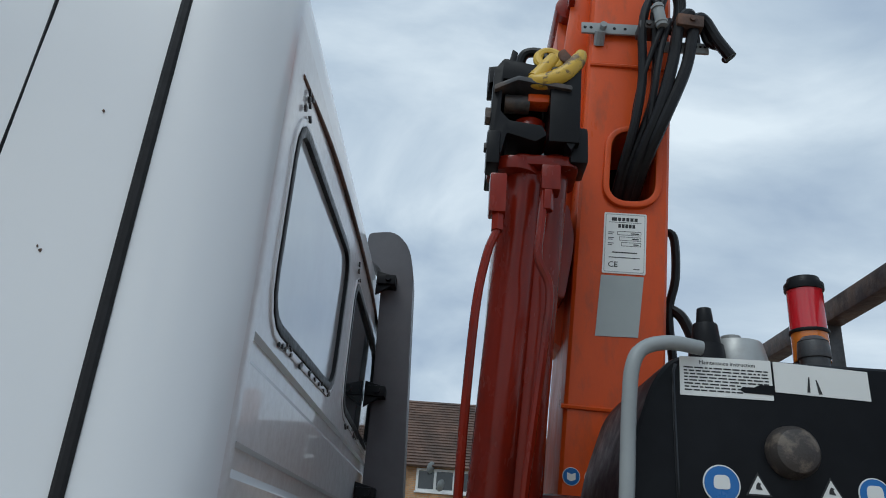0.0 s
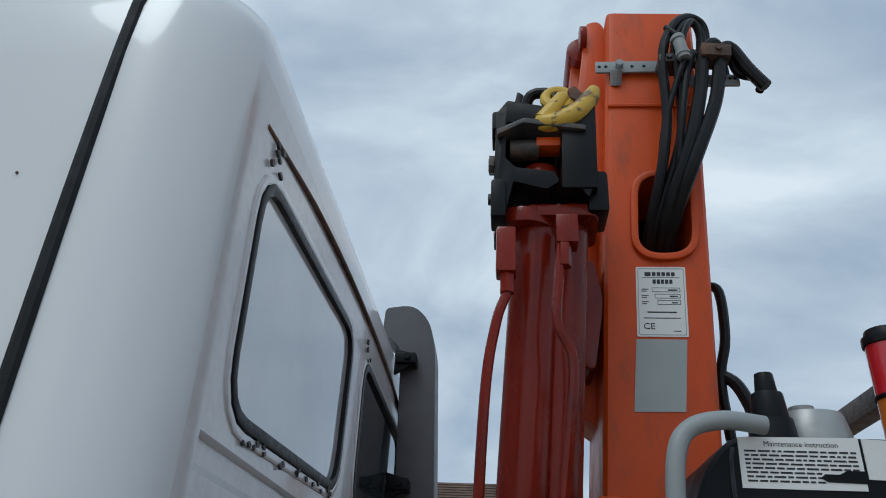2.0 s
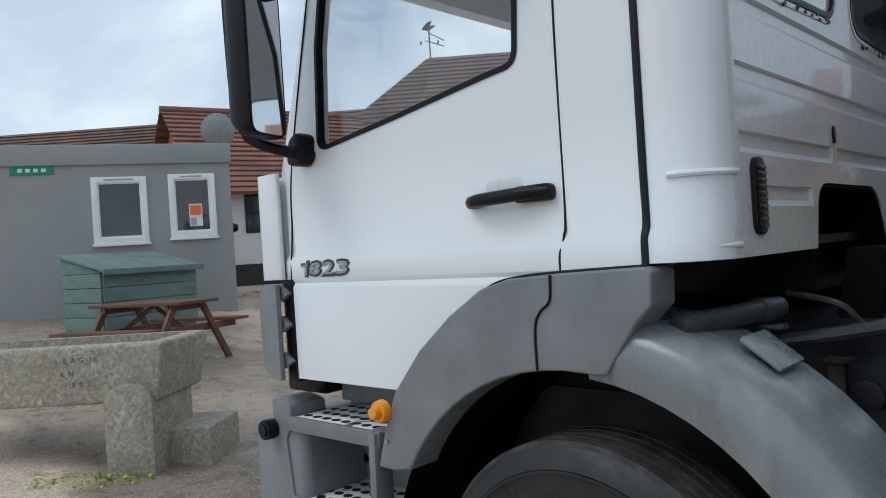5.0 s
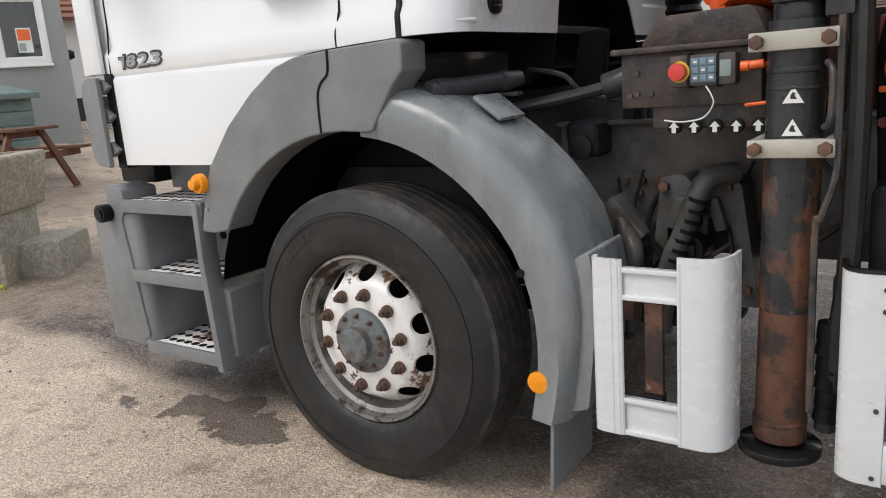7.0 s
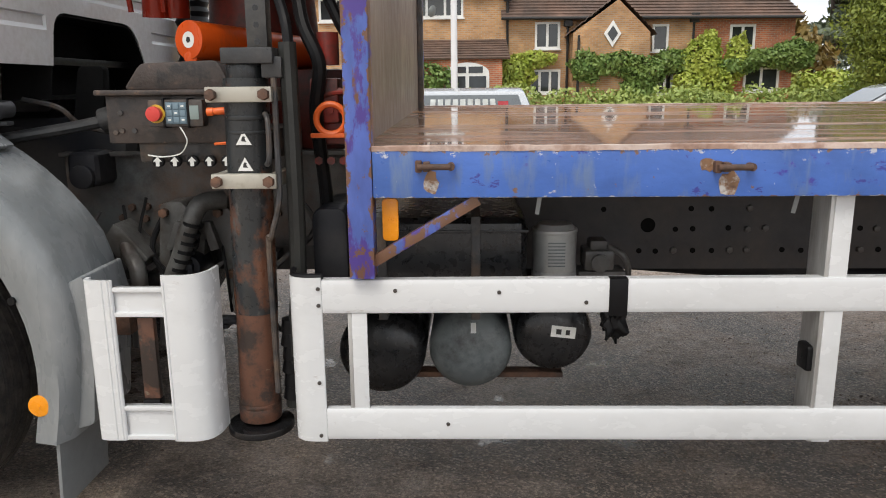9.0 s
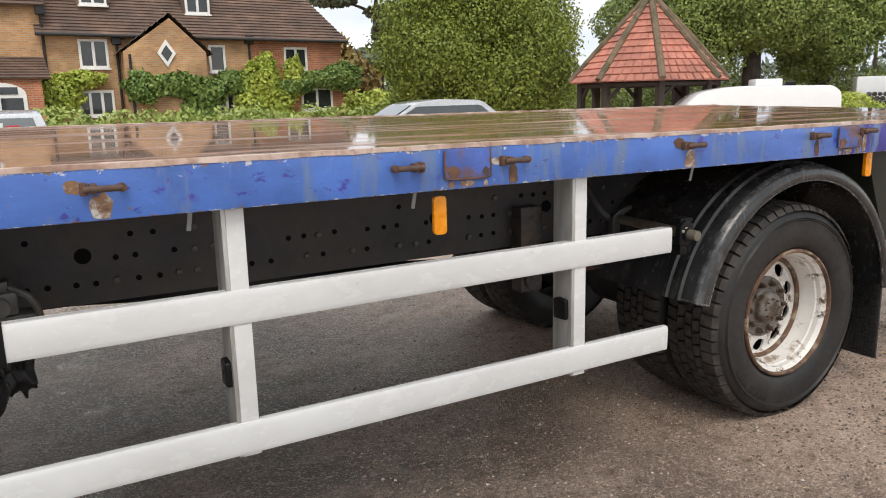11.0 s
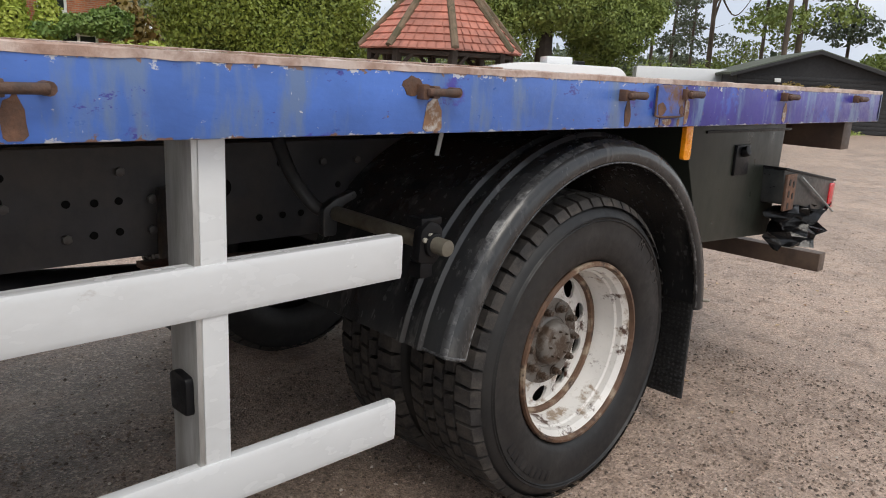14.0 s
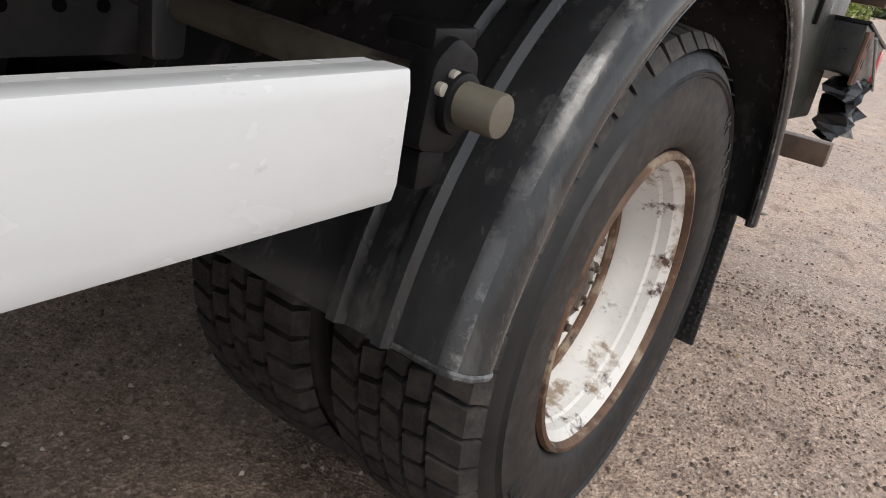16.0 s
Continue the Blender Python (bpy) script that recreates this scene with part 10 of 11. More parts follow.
# -- vehicles beyond the lorry --
def car(name, base, yaw, length, height, width, paint, label, van=False):
    v = thing(name, (base[0], base[1], 0.0), label, "van" if van else "car")
    L, H, W = length, height, width
    if van:
        prof = [(-L / 2, 0.35), (L / 2, 0.35), (L / 2, 0.9), (L / 2 - 0.55, 1.05), (L / 2 - 1.35, H - 0.1), (L / 2 - 1.9, H - 0.01), (-0.2, H), (-L / 2 + 0.15, H - 0.02), (-L / 2, H - 0.15)]
    else:
        prof = [(-L / 2, 0.3), (L / 2, 0.3), (L / 2, 0.72), (L / 2 - 0.25, 0.82), (L / 2 - 1.15, 0.96), (L / 2 - 2.0, H - 0.06), (L / 2 - 2.5, H), (-L / 2 + 1.0, H - 0.03), (-L / 2 + 0.35, 0.98), (-L / 2, 0.92)]
    m = pose(base[0], base[1], base[2], 0, 0, yaw)
    body = slab(round_corners(prof, 0.12), "y", -W / 2, W / 2, 0.0)
    for w in body.verts:
        if w.co.z > 0.95:
            w.co.y *= 1 - 0.16 * min(1, (w.co.z - 0.95) / 0.5)
    soften(body, 0.05, 2, 40)
    part("body", place(body, m), paint, v)
    if not van:
        gl = [(L / 2 - 1.22, 0.97), (L / 2 - 1.98, H - 0.13), (-L / 2 + 1.05, H - 0.12), (-L / 2 + 0.55, 0.98)]
        for s in (-1, 1):
            g = slab(round_corners(gl, 0.05), "y", s * (W / 2 - 0.005), s * (W / 2 + 0.004))
            for w in g.verts:
                w.co.y *= 1 - 0.16 * min(1, max(0, (w.co.z - 0.95) / 0.5))
            part("side_glass", place(g, m), M_carglass, v, smooth=False)
        wsn = slab([(-W / 2 + 0.15, 0.99), (W / 2 - 0.15, 0.99), (W / 2 - 0.24, H - 0.10), (-W / 2 + 0.24, H - 0.10)], "x", -0.01, 0.01)
        k = ((L / 2 - 2.0) - (L / 2 - 1.15)) / (H - 0.06 - 0.96)
        place(wsn, Matrix(((1, 0, k, L / 2 - 1.12 - k * 0.96), (0, 1, 0, 0), (0, 0, 1, 0), (0, 0, 0, 1))))
        part("windscreen", place(wsn, m), M_carglass, v, smooth=False)
        k2 = ((-L / 2 + 1.0) - (-L / 2 + 0.35)) / (H - 0.03 - 0.98)
        rwn = slab([(-W / 2 + 0.15, 1.0), (W / 2 - 0.15, 1.0), (W / 2 - 0.24, H - 0.10), (-W / 2 + 0.24, H - 0.10)], "x", -0.01, 0.01)
        place(rwn, Matrix(((1, 0, k2, -L / 2 + 0.335 - k2 * 0.98), (0, 1, 0, 0), (0, 0, 1, 0), (0, 0, 0, 1))))
        part("rear_glass", place(rwn, m), M_carglass, v, smooth=False)
    for sx in (-1, 1):
        for sy in (-1, 1):
            wl_ = place(lathe([(0.0, -0.1), (0.2, -0.1), (0.31, -0.09), (0.32, 0.0), (0.31, 0.09), (0.0, 0.1)], (0, 0, 0), 20), m @ Matrix.Translation((sx * L * 0.31, sy * (W / 2 - 0.1), 0.32)))
            part("wheel", wl_, M_tyre, v)
    return v, m


def build_vehicles():
    # hatchback with a printed windscreen strip, seen over the deck
    bx, by, _ = polar(E2, 0.1, 10.5, 0)
    v, m = car("parked_car", (bx, by, 0.04), -90, 3.9, 1.47, 1.86, M_carsilver, "silver hatchback with white lettering on its windscreen")
    def on_screen(b):
        return place(b, m @ Matrix(((0, 0, -0.944, 3.9 / 2 - 1.10), (1, 0, 0, 0), (0, 0, 0.5, 1.02), (0, 0, 0, 1))))
    row = bmesh.new()
    x = -0.50
    while x < 0.36:
        w = 0.07
        row = join(row, box(x, x + w, -0.02, 0.02, 0.36, 0.60, 0))
        x += w + 0.03
    row = join(row, box(-0.52, 0.36, -0.02, 0.02, 0.27, 0.33, 0))
    part("windscreen_print", on_screen(row), M_sticker, v, "white bars of sign-writing", smooth=False)
    part("windscreen_mark", on_screen(box(0.40, 0.54, -0.02, 0.02, 0.34, 0.54, 0)), M_redlens, v, "red mark of the sign-writing", smooth=False)
    car("parked_car", (9.55, 11.0, 0.0), 172, 4.3, 1.53, 1.78, M_carsilver, "silver estate car parked behind the lorry")
    vx, vy, _ = polar(E3, -49.0, 15.5, 0)
    van, m = car("white_van", (vx, vy, -0.22), 142, 3.9, 1.86, 1.7, M_carwhite, "white panel van with roof fittings", True)
    part("roof_box", place(box(-1.0, -0.5, -0.3, 0.3, 1.84, 1.99, 0.03), m), M_carwhite, van)
    part("roof_lamp", place(box(-1.3, -1.12, -0.12, 0.12, 1.84, 1.93, 0.03), m), M_black, van)
    tx, ty, _ = polar(E3, -60.4, 33, 0)
    t = thing("box_trailer", (tx, ty, 0), "long white trailer parked by the trees", "trailer")
    part("body", place(box(-1.75, 1.75, -1.1, 1.1, 0.75, 2.02, 0.08), pose(tx, ty, 0, 0, 0, -52)), M_carwhite, t)
    part("wheel", place(join(rod((-0.4, -1.15, 0.4), (-0.4, 1.15, 0.4), 0.38, 16), rod((0.5, -1.15, 0.4), (0.5, 1.15, 0.4), 0.38, 16)), pose(tx, ty, 0, 0, 0, -38)), M_tyre, t)
    # flagpole
    px, py, _ = polar(E2, 1.1, 17.5, 0)
    solid("flagpole", join(rod((px - 0.0, py, -0.1), (px, py, 7.5), 0.085, 14, 0.06), rod((px, py, -0.1), (px, py, 0.25), 0.14, 14)), M_carwhite, "tall white painted metal flagpole", "pole")
    # black shed with a mossy roof, and a low wall beside it
    sx, sy, _ = polar(E3, -69.2, 29, 0)
    s = thing("black_shed", (sx, sy, 0), "long black boarded shed with mossy felt roof", "shed")
    ms = pose(sx, sy, 0, 0, 0, -55.6)
    part("wall", place(slab([(-2.5, 0), (2.5, 0), (2.5, 1.83), (0, 2.6), (-2.5, 1.83)], "y", 0.25, 8.0), ms), M_shed, s, smooth=False)
    for k in range(13):
        part("board", place(box(-2.48, 2.48, 0.20, 0.245, 0.02 + 0.138 * k, 0.150 + 0.138 * k, 0.006), ms), M_shed, s)
    for u in (-2.75, 2.75):
        part("roof", place(slab([(u, 1.80), (0.0, 2.64), (0.0, 2.72), (u, 1.88)], "y", 0.0, 8.4), ms), M_felt, s, "mossy felt roof slope", smooth=False)
        part("barge_board", place(slab([(u, 1.73), (0.0, 2.57), (0.0, 2.68), (u, 1.84)], "y", -0.05, 0.0), ms), M_shed, s)
    part("wall_lamp", place(box(-1.3, -1.1, 0.10, 0.20, 1.60, 1.73, 0.02), ms), M_carwhite, s)
    # stacked logs in front of the trailer and a yellowish shrub beside them
    lx, ly, _ = polar(E3, -61.0, 31, 0)
    pile = thing("log_pile", (lx, ly, 0), "long stack of cut logs with pale ends", "logs")
    ml = pose(lx, ly, 0, 0, 0, -61)
    log = mesh_of("log", rod((0, 0, 0), (0, 0.5, 0), 0.088, 9, bev=0.008), M_log)
    r = random.Random(88)
    for j in range(9):
        for i in range(16):
            ob = new("log", log)
            k = r.uniform(0.8, 1.04)
            ob.matrix_world = ml @ pose(-1.45 + 0.178 * i + 0.089 * (j % 2), r.uniform(-0.04, 0.04), 0.088 + 0.160 * j, 0, r.uniform(0, 360), 0) @ Matrix.Diagonal((k, 1, k, 1))
            ob.parent = pile
            ob.matrix_parent_inverse = Matrix.Translation(pile.location).inverted()
    bx, by, _ = polar(E3, -57.5, 29, 0)
    sh = thing("shrub", (bx, by, 0), "loose yellow-green shrub beside the stacked logs", "shrub")
    part("stem", tube([(bx, by, -0.05), (bx + 0.1, by, 0.6), (bx, by + 0.1, 1.2)], 0.03, 6), M_bark, sh)
    leaf_part("foliage", [((bx, by, 0.8), (0.8, 0.7, 0.65)), ((bx + 0.5, by - 0.3, 0.6), (0.6, 0.6, 0.5)), ((bx - 0.4, by + 0.2, 1.15), (0.5, 0.4, 0.35))], 7000, 0.04, 89, M_leaf_bright, sh)
    w0, w1 = (20.5, 9.0, 0), (46.0, 7.0, 0)
    dv = Vector(w1) - Vector(w0)
    wall = place(box(0, dv.length, -0.2, 0.2, -0.1, 1.05, 0.04), Matrix.Translation(w0) @ pose(0, 0, 0, 0, 0, math.degrees(math.atan2(dv.y, dv.x))))
    solid("garden_wall", wall, M_mossy, "low mossy stone wall at the edge of the yard", "wall", kind="structure")
    hl = [((*(Vector(w0).lerp(Vector(w1), k / 40)).to_2d(), 1.22 + 0.1 * math.sin(k * 1.7)), (0.55, 0.4, 0.26)) for k in range(11, 41)]
    ob = new("wall_planting", leaf_mesh("wall_planting", *leaves(hl, 15000, 0.06, 33), M_leaf_autumn))
    tagged(ob, "brownish planting on top of the low wall", "plants", kind="stuff")
    gl = [((*(Vector(w0).lerp(Vector(w1), k / 60)).to_2d() + Vector((0, -0.55)), 0.0), (0.5, 0.45, 0.14)) for k in range(61)]
    ob = new("grass_verge", leaf_mesh("grass_verge", *leaves(gl, 9000, 0.05, 34), M_leaf_hedge))
    tagged(ob, "strip of rough grass along the foot of the wall", "grass", kind="stuff")


build_vehicles()


# -- front yard: cabin, chest, picnic table, trough, barn --
def build_yard():
    def base(x):
        return ground_z(x)
    # the cabin's long wall faces the lorry's front corner
    ox, oy, oz = -8.70, 4.55, 0.96
    m = pose(ox, oy, oz, 0, 0, 63)

    def P(bm):
        return place(bm, m)
    cabin = thing("site_cabin", (ox, oy, oz), "grey portable office cabin with white windows", "cabin")
    panes = ((-0.91, -0.235, 1.20, 2.16), (-1.97, -1.21, 1.16, 2.14))
    wallb = cut(box(-8.0, 0, 0, 3.0, 0.02, 2.62, 0.02), *[slab([(x0, za), (x1, za), (x1, zb), (x0, zb)], "y", -0.2, 0.4) for x0, x1, za, zb in panes])
    part("wall", P(wallb), M_office, cabin, smooth=False)
    part("roof_fascia", P(box(-8.06, 0.03, -0.05, 3.06, 2.32, 2.62, 0.02)), M_office, cabin)
    for x0, x1, za, zb in panes:
        w = part("window", P(frame_slab([(x0, za), (x1, za), (x1, zb), (x0, zb)], [(x0 + 0.085, za + 0.085), (x1 - 0.085, za + 0.085), (x1 - 0.085, zb - 0.085), (x0 + 0.085, zb - 0.085)], "y", -0.04, 0.06, 0.012)), M_upvc, cabin, "white plastic window")
        part("pane", P(box(x0 + 0.05, x1 - 0.05, 0.0, 0.02, za + 0.05, zb - 0.05, 0)), M_pane, w, smooth=False)
        part("inner_frame", P(frame_slab([(x0 + 0.075, za + 0.075), (x1 - 0.075, za + 0.075), (x1 - 0.075, zb - 0.075), (x0 + 0.075, zb - 0.075)], [(x0 + 0.105, za + 0.105), (x1 - 0.105, za + 0.105), (x1 - 0.105, zb - 0.105), (x0 + 0.105, zb - 0.105)], "y", -0.02, 0.01, 0.004)), M_upvc, w)
        part("trickle_vent", P(box(x0 + 0.18, x1 - 0.18, -0.05, -0.03, zb - 0.05, zb - 0.03, 0.004)), M_filter, w)
        part("sill", P(box(x0 - 0.02, x1 + 0.02, -0.07, 0.02, za - 0.04, za, 0.006)), M_upvc, w)
    part("notice", P(box(-0.63, -0.44, -0.012, -0.006, 1.36, 1.70, 0)), M_sticker, cabin, "printed notice in the window", smooth=False)
    part("notice_picture", P(box(-0.615, -0.455, -0.015, -0.012, 1.53, 1.68, 0)), M_orangeplug, cabin, smooth=False)
    part("notice_text", P(box(-0.615, -0.53, -0.015, -0.012, 1.38, 1.49, 0)), M_greysticker, cabin, smooth=False)
    part("green_sign", P(box(-3.0, -2.45, -0.02, 0.0, 2.20, 2.32, 0.002)), M_greensign, cabin, "small green sign", smooth=False)
    for k in range(4):
        part("sign_bar", P(box(-2.90 + 0.1 * k, -2.84 + 0.1 * k, -0.023, -0.02, 2.235, 2.285, 0)), M_sticker, cabin, smooth=False)
    for y in (0.1, 2.7):
        part("cabin_skid", P(box(-7.9, -0.1, y, y + 0.15, -0.25, 0.03, 0.01)), M_tar, cabin)
    part("wall_lamp", P(rod((-0.01, 0.25, 1.32), (0.09, 0.25, 1.32), 0.09, 14, 0.05)), M_black, cabin)
    # green timber chest
    hx, hy, hz = -7.76, 2.155, 0.90
    mh = pose(hx, hy, hz, 0, 0, 99.5) @ Matrix.Diagonal((0.872, 1.05, 1.05, 1))
    chest = thing("storage_chest", (hx, hy, hz), "faded green timber storage chest with sloping lid", "chest")
    for k in range(4):
        z = 0.06 + 0.175 * k
        part("board", place(box(0.0, 1.56, -0.0, 0.03, z, z + 0.168, 0.006), mh), M_teal, chest)
        for x in (-0.03, 1.56):
            part("end_board", place(box(x, x + 0.03, 0.03, 0.85, z, z + 0.168, 0.006), mh), M_teal, chest)
    part("chest_body", place(box(0.01, 1.55, 0.035, 0.84, -0.2, 0.76, 0.01), mh), M_teal, chest)
    part("end_gusset", place(slab([(0.0, 0.76), (0.86, 0.76), (0.86, 0.96)], "x", -0.03, 0.0), mh), M_teal, chest)
    for k in range(6):
        x = -0.07 + 0.284 * k
        part("lid_board", place(slab([(-0.08, 0.765), (0.92, 0.985), (0.92, 1.015), (-0.08, 0.795)], "x", x, x + 0.276, 0.004), mh), M_teal, chest)
    part("lid_rail", place(box(-0.07, 1.63, -0.10, -0.075, 0.73, 0.80, 0.006), mh), M_teal, chest)
    # picnic table
    tx, ty, tz = -6.72, 2.28, 0.669
    pt = thing("picnic_table", (tx, ty, tz), "dark stained timber picnic table with attached benches", "table")
    mp = pose(tx, ty, tz, 0, 0, 22) @ Matrix.Diagonal((0.825, 0.88, 0.88, 1))
    for k in range(5):
        part("table_board", place(box(-0.80, 0.80, -0.36 + 0.146 * k, -0.222 + 0.146 * k, 0.71, 0.75, 0.006), mp), M_picnic, pt)
    for sd in (-1, 1):
        for k in range(2):
            part("bench_board", place(box(-0.80, 0.80, sd * 0.84 - 0.13 + 0.14 * k, sd * 0.84 + 0.14 * k, 0.42, 0.46, 0.006), mp), M_picnic, pt)
        for x in (-0.62, 0.57):
            part("leg", place(slab([(sd * 0.20, 0.71), (sd * 0.30, 0.71), (sd * 0.83, -0.12), (sd * 0.72, -0.12)], "x", x, x + 0.05, 0.006), mp), M_picnic, pt)
    for x in (-0.57, 0.52):
        part("cross_bar", place(box(x, x + 0.05, -0.97, 0.97, 0.33, 0.42, 0.006), mp), M_picnic, pt)
        part("top_bar", place(box(x, x + 0.05, -0.34, 0.34, 0.63, 0.71, 0.006), mp), M_picnic, pt)
        part("brace", place(tube([(x, 0, 0.38), (0.0, 0, 0.70)], 0.03, 6, 1), mp), M_picnic, pt)
    # stone trough on blocks
    qx, qy = -3.313, 0.728
    gz = base(qx)
    tr = thing("stone_trough", (qx, qy, gz), "old pale stone horse trough on stone supports", "trough")
    mt = pose(qx, qy, 0, 0, 0, 39.6)
    body = box(-2.6, 0.0, 0.0, 0.80, 0.79, 1.20, 0.035, 3)
    for v in body.verts:
        if v.co.z < 1.0:
            v.co.x += -0.055 if v.co.x > -1.3 else 0.055
            v.co.y += 0.01 if v.co.y < 0.4 else -0.03
    trough = cut(body, box(-2.49, -0.11, 0.105, 0.70, 0.90, 1.4, 0.03))
    part("trough_body", place(trough, mt), M_stone, tr, angle=40)
    # Dark letter faces stand in for the shade in the carved grooves.
    for text, x, z in (("LEAGUE", -0.765, 1.088), ("EN", -0.735, 0.997), ("1902", -0.715, 0.922)):
        for k, c in enumerate(text):
            part("carved_letter", place(letters(c, 0.052, 0.003), mt @ Matrix.Translation((x + 0.055 * k, 0.008 * (1.2 - z) / 0.41 + 0.0005, z))), M_carved, tr, "weathered carved lettering" if k == 0 else "", smooth=False)
    pier = slab(round_corners([(-0.42, gz - 0.1), (-0.42, 0.80), (-0.40, 0.86), (-0.345, 0.912), (-0.25, 0.93), (-0.155, 0.912), (-0.10, 0.86), (-0.08, 0.80), (-0.08, gz - 0.1)], [0, 0.03, 0.03, 0.03, 0.03, 0.03, 0.03, 0.03, 0]), "y", -0.045, 0.62, 0.012)
    part("trough_pier", place(pier, mt), M_stone, tr, "rounded stone support")
    part("trough_pier", place(box(-2.45, -2.1, 0.02, 0.7, gz - 0.2, 0.80, 0.03, 2), mt), M_stone, tr)
    part("stone_block", place(box(-0.35, 0.22, 0.20, 0.78, gz - 0.15, 0.56, 0.03, 2), mt), M_stone, tr)
    weeds = leaves([(tuple(mt @ Vector((-0.2 - 0.12 * k, -0.1 + 0.08 * math.sin(k * 2.2), gz + 0.01))), (0.14, 0.14, 0.035)) for k in range(14)], 1600, 0.016, 77)
    ob = new("weeds", leaf_mesh("weeds", *weeds, M_leaf_bright))
    tagged(ob, "small weeds and moss at the foot of the trough", "weeds", kind="stuff")
    # white-walled barn with a long red tiled roof
    bx, by, _ = polar(E1, 61.0, 16.0, 0)
    bz = 1.55
    barn = thing("barn", (bx, by, bz), "white-walled barn with weathered red tiled roof", "barn")
    ma = pose(bx, by, bz, 0, 0, 74)

    def B(bm):
        return place(bm, ma)
    part("wall", B(box(0, 9, 0, 6, -0.4, 1.75, 0)), M_render, barn, smooth=False)
    part("plinth", B(box(-0.02, 9.02, -0.02, 6.02, -0.4, 0.14, 0)), M_tar, barn, smooth=False)
    w = part("window", B(box(0.75, 1.05, -0.03, 0.02, 0.80, 1.62, 0.01)), M_tar, barn)
    for za, zb in ((0.85, 1.18), (1.23, 1.57)):
        part("pane", B(box(0.78, 1.02, -0.045, -0.03, za, zb, 0)), M_pane, w, smooth=False)

    def slope(pts, rows, nm="roof"):
        return roof_slope(barn, [ma @ Vector(p) for p in pts], rows, M_tile_barn, nm, "weathered red clay tiles")
    slope(((-0.3, -0.35, 1.62), (9.3, -0.35, 1.62), (9.3, 3.0, 3.95), (-0.3, 3.0, 3.95)), 17)
    slope(((9.3, 6.35, 1.62), (-0.3, 6.35, 1.62), (-0.3, 3.0, 3.95), (9.3, 3.0, 3.95)), 17)
    part("gable_end", B(slab([(0, 1.70), (6, 1.70), (3.0, 3.88)], "x", 0.0, 0.15)), M_hungtile, barn, smooth=False)
    part("ridge", B(tube([(-0.3, 3.0, 3.97), (9.3, 3.0, 3.97)], 0.10, 8, 1)), M_tile_barn, barn)
    part("satellite_dish", B(place(lathe([(0.0, 0.0), (0.25, 0.05), (0.38, 0.12)], (0, 0, 0), 18), pose(0.5, 0.7, 3.1, 10, 0, 0))), M_pipe, barn)
    # the roof with the weather vane beyond the cab
    top = 1.737 + math.tan(radians(14.6)) * 22.0
    vx, vy, _ = polar(E1, 43.7, 22.0, 0)
    v = thing("tiled_outbuilding", (vx, vy, 1.2), "outbuilding with hipped brown tiled roof and weather vane", "building")
    mv = pose(vx, vy, 0, 0, 0, 41) @ Matrix.Translation((0, -3.5, 0))
    part("wall", place(box(-3.2, 11, 0.4, 7, 0.4, 3.9, 0), mv), M_render, v, smooth=False)

    def vs(pts, rows):
        roof_slope(v, [mv @ Vector(p) for p in pts], rows, M_tile_vane, "roof", "brown weathered tile courses")
    vs(((-3.9, 0.0, 3.7), (11.4, 0.0, 3.7), (11.4, 3.5, top), (0.0, 3.5, top)), 26)
    vs(((-3.9, 7.0, 3.7), (-3.9, 0.0, 3.7), (0.0, 3.5, top), (0.0, 3.5, top)), 26)
    lo = 1.737 + math.tan(radians(11.2)) * 22.5
    part("low_wing_wall", place(box(-16, -1.5, 1.0, 7, 0.4, 3.9, 0), mv), M_render, v, smooth=False)
    vs(((-16, 0.6, 3.7), (-1.2, 0.6, 3.7), (-1.2, 4.0, lo), (-16, 4.0, lo)), 20)
    vane = join(rod(mv @ Vector((0.05, 3.5, top - 0.1)), mv @ Vector((0.05, 3.5, top + 1.0)), 0.02, 8), *[place(box(-0.28, 0.28, -0.012, 0.012, z - 0.012, z + 0.012, 0), mv @ Matrix.Translation((0.05, 3.5, top)) @ pose(0, 0, 0, 0, 20, a)) for a, z in ((0, 0.45), (90, 0.45), (30, 0.7))])
    vane = join(vane, place(slab(round_corners([(-0.22, 0.86), (0.0, 0.80), (0.22, 0.95), (0.05, 0.96), (0.1, 1.1), (-0.06, 1.05)], 0.02), "y", -0.01, 0.01), mv @ Matrix.Translation((0.05, 3.5, top))), *[rod(mv @ Vector((0.05 + dx, 3.5, top + z - 0.03)), mv @ Vector((0.05 + dx, 3.5, top + z + 0.05)), 0.03, 8) for dx, z in ((-0.26, 0.45), (0.26, 0.45))])
    part("weather_vane", vane, M_tar, v, "black iron weather vane")
    # corrugated roofs beyond the cabin
    cx, cy, _ = polar(E1, 70, 26, 0)
    far = thing("far_barn", (cx, cy, 1.3), "distant barn with grey sheet roof", "barn")
    mf = pose(cx, cy, 1.3, 0, 0, 128)
    part("wall", place(box(-9, 14, 0, 6, 0, 3.4, 0), mf), M_office, far, smooth=False)
    part("roof", place(slab([(-0.4, 3.3), (3, 4.5), (6.4, 3.3), (6.4, 3.2), (3, 4.4), (-0.4, 3.2)], "x", -9.3, 14.3), mf), M_sheet, far, smooth=False)


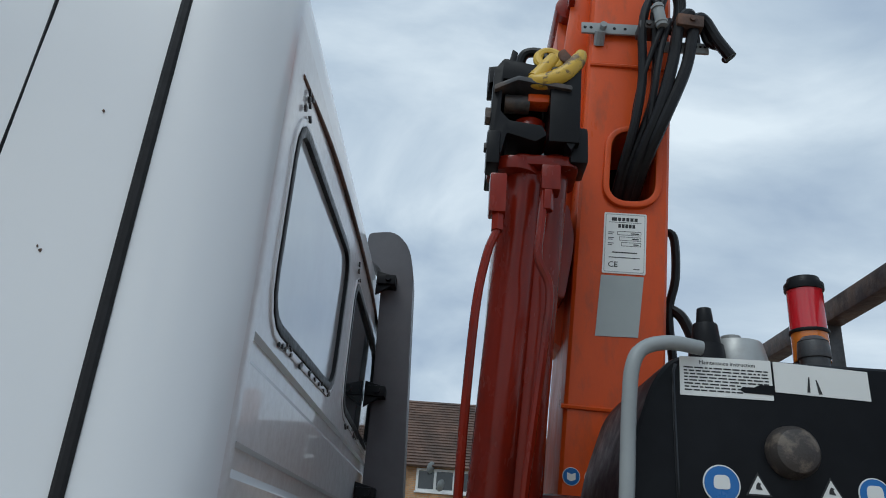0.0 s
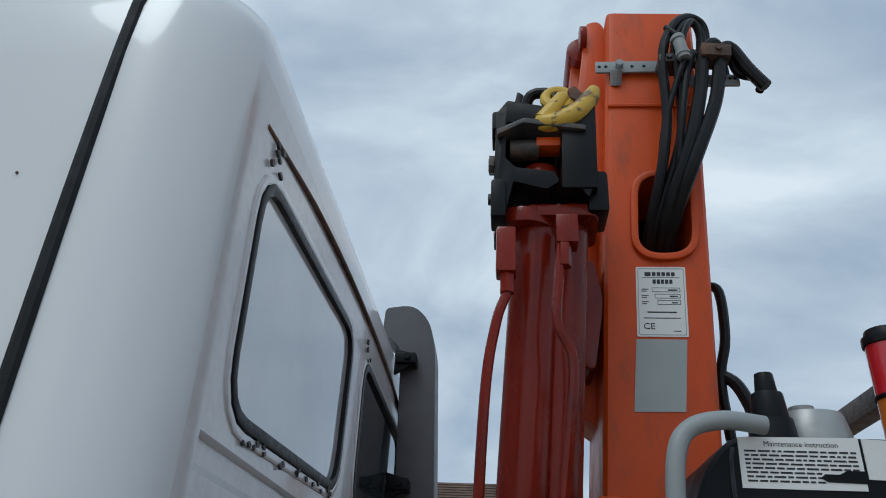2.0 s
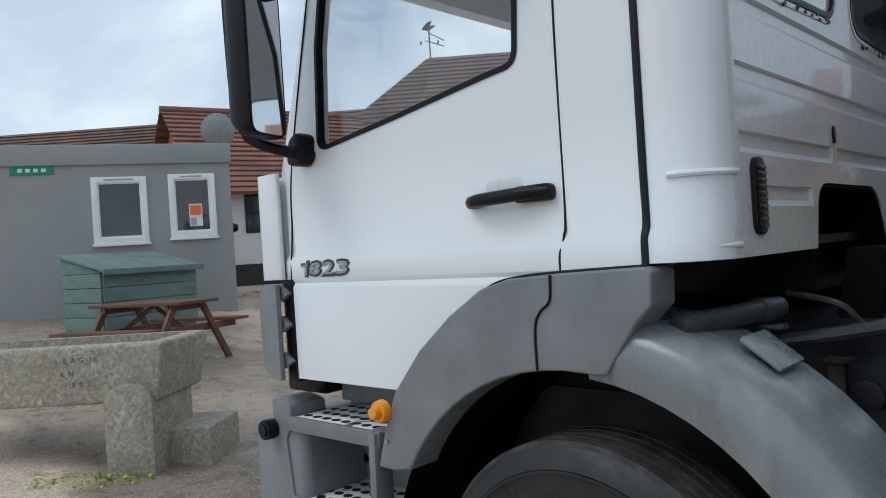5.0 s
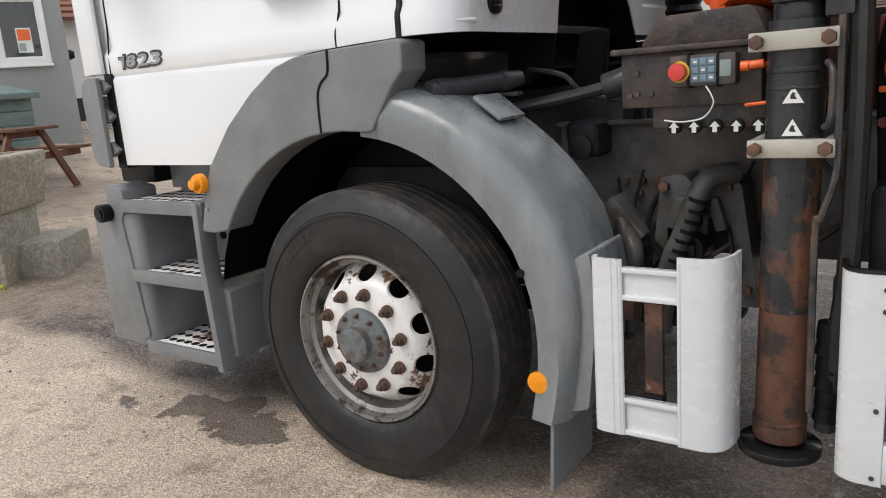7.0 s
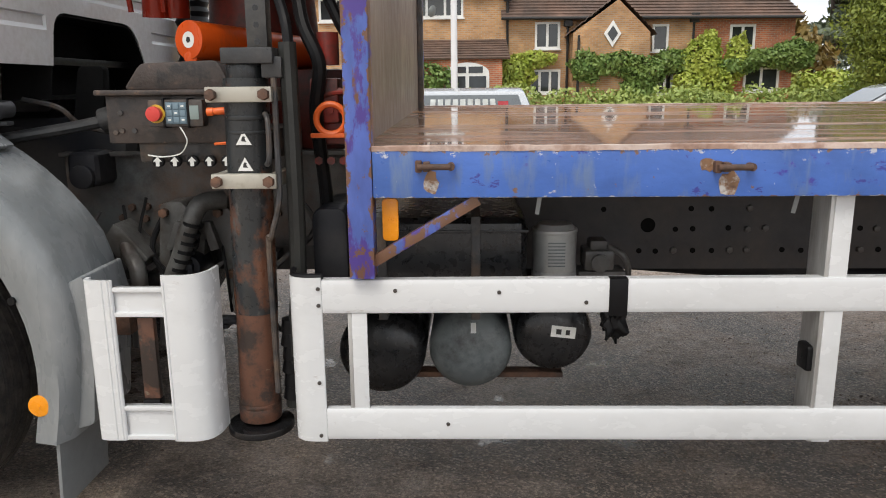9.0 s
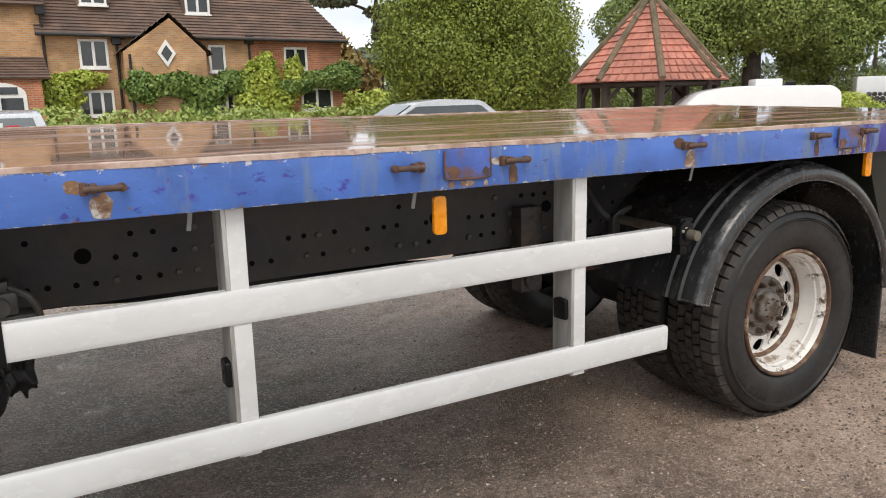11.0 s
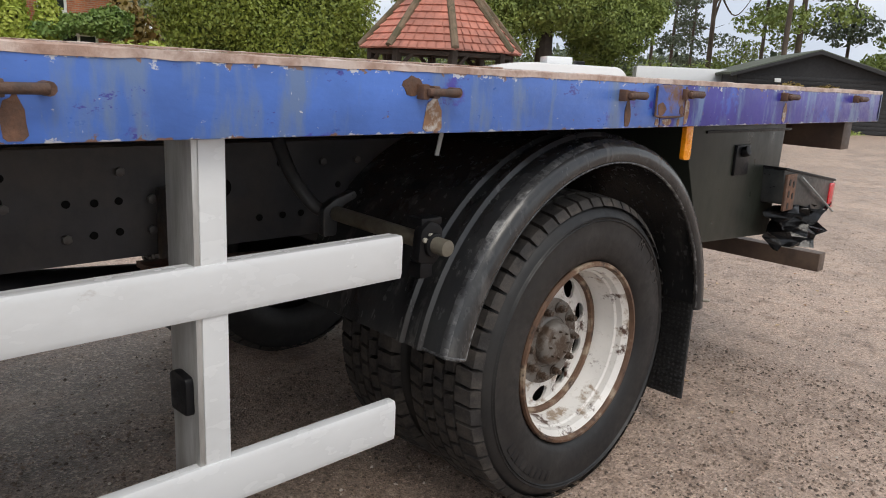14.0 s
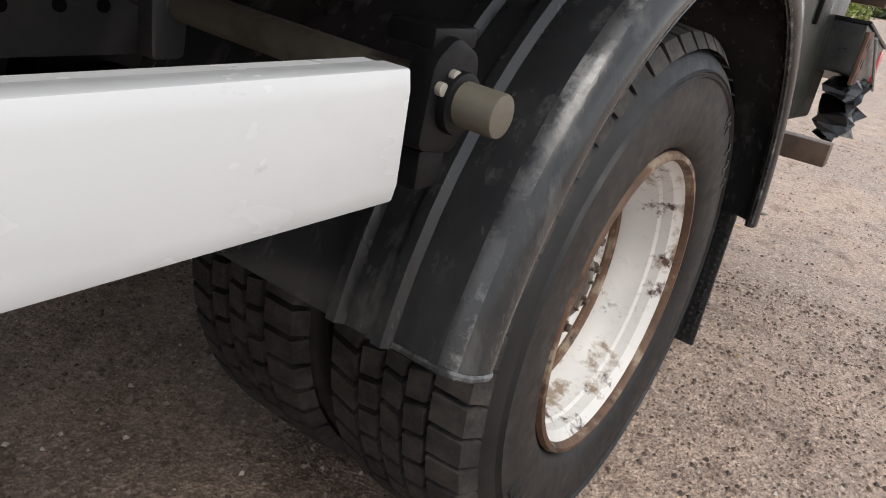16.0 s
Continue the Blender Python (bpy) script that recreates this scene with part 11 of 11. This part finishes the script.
M_greensign = mat("green_sign", (0.0, 0.28, 0.13), 0.4)
M_carved = mat("carved_stone_shadow", (0.12, 0.11, 0.09), 0.9)
M_hungtile = mat("orange_tile_hanging", (0.40, 0.13, 0.06), 0.8, var=0.3, scale=4, bump=0.3, bscale=10)
M_tile_vane = mat("brown_weathered_tiles", (0.165, 0.095, 0.068), 0.85, var=0.3, scale=1.5, second=(0.11, 0.072, 0.055), share=0.45, sscale=1.2, soft=0.12, bump=0.2, bscale=14)
M_sheet = mat("grey_sheet_roof", (0.30, 0.33, 0.36), 0.5, var=0.1, scale=1)
build_yard()
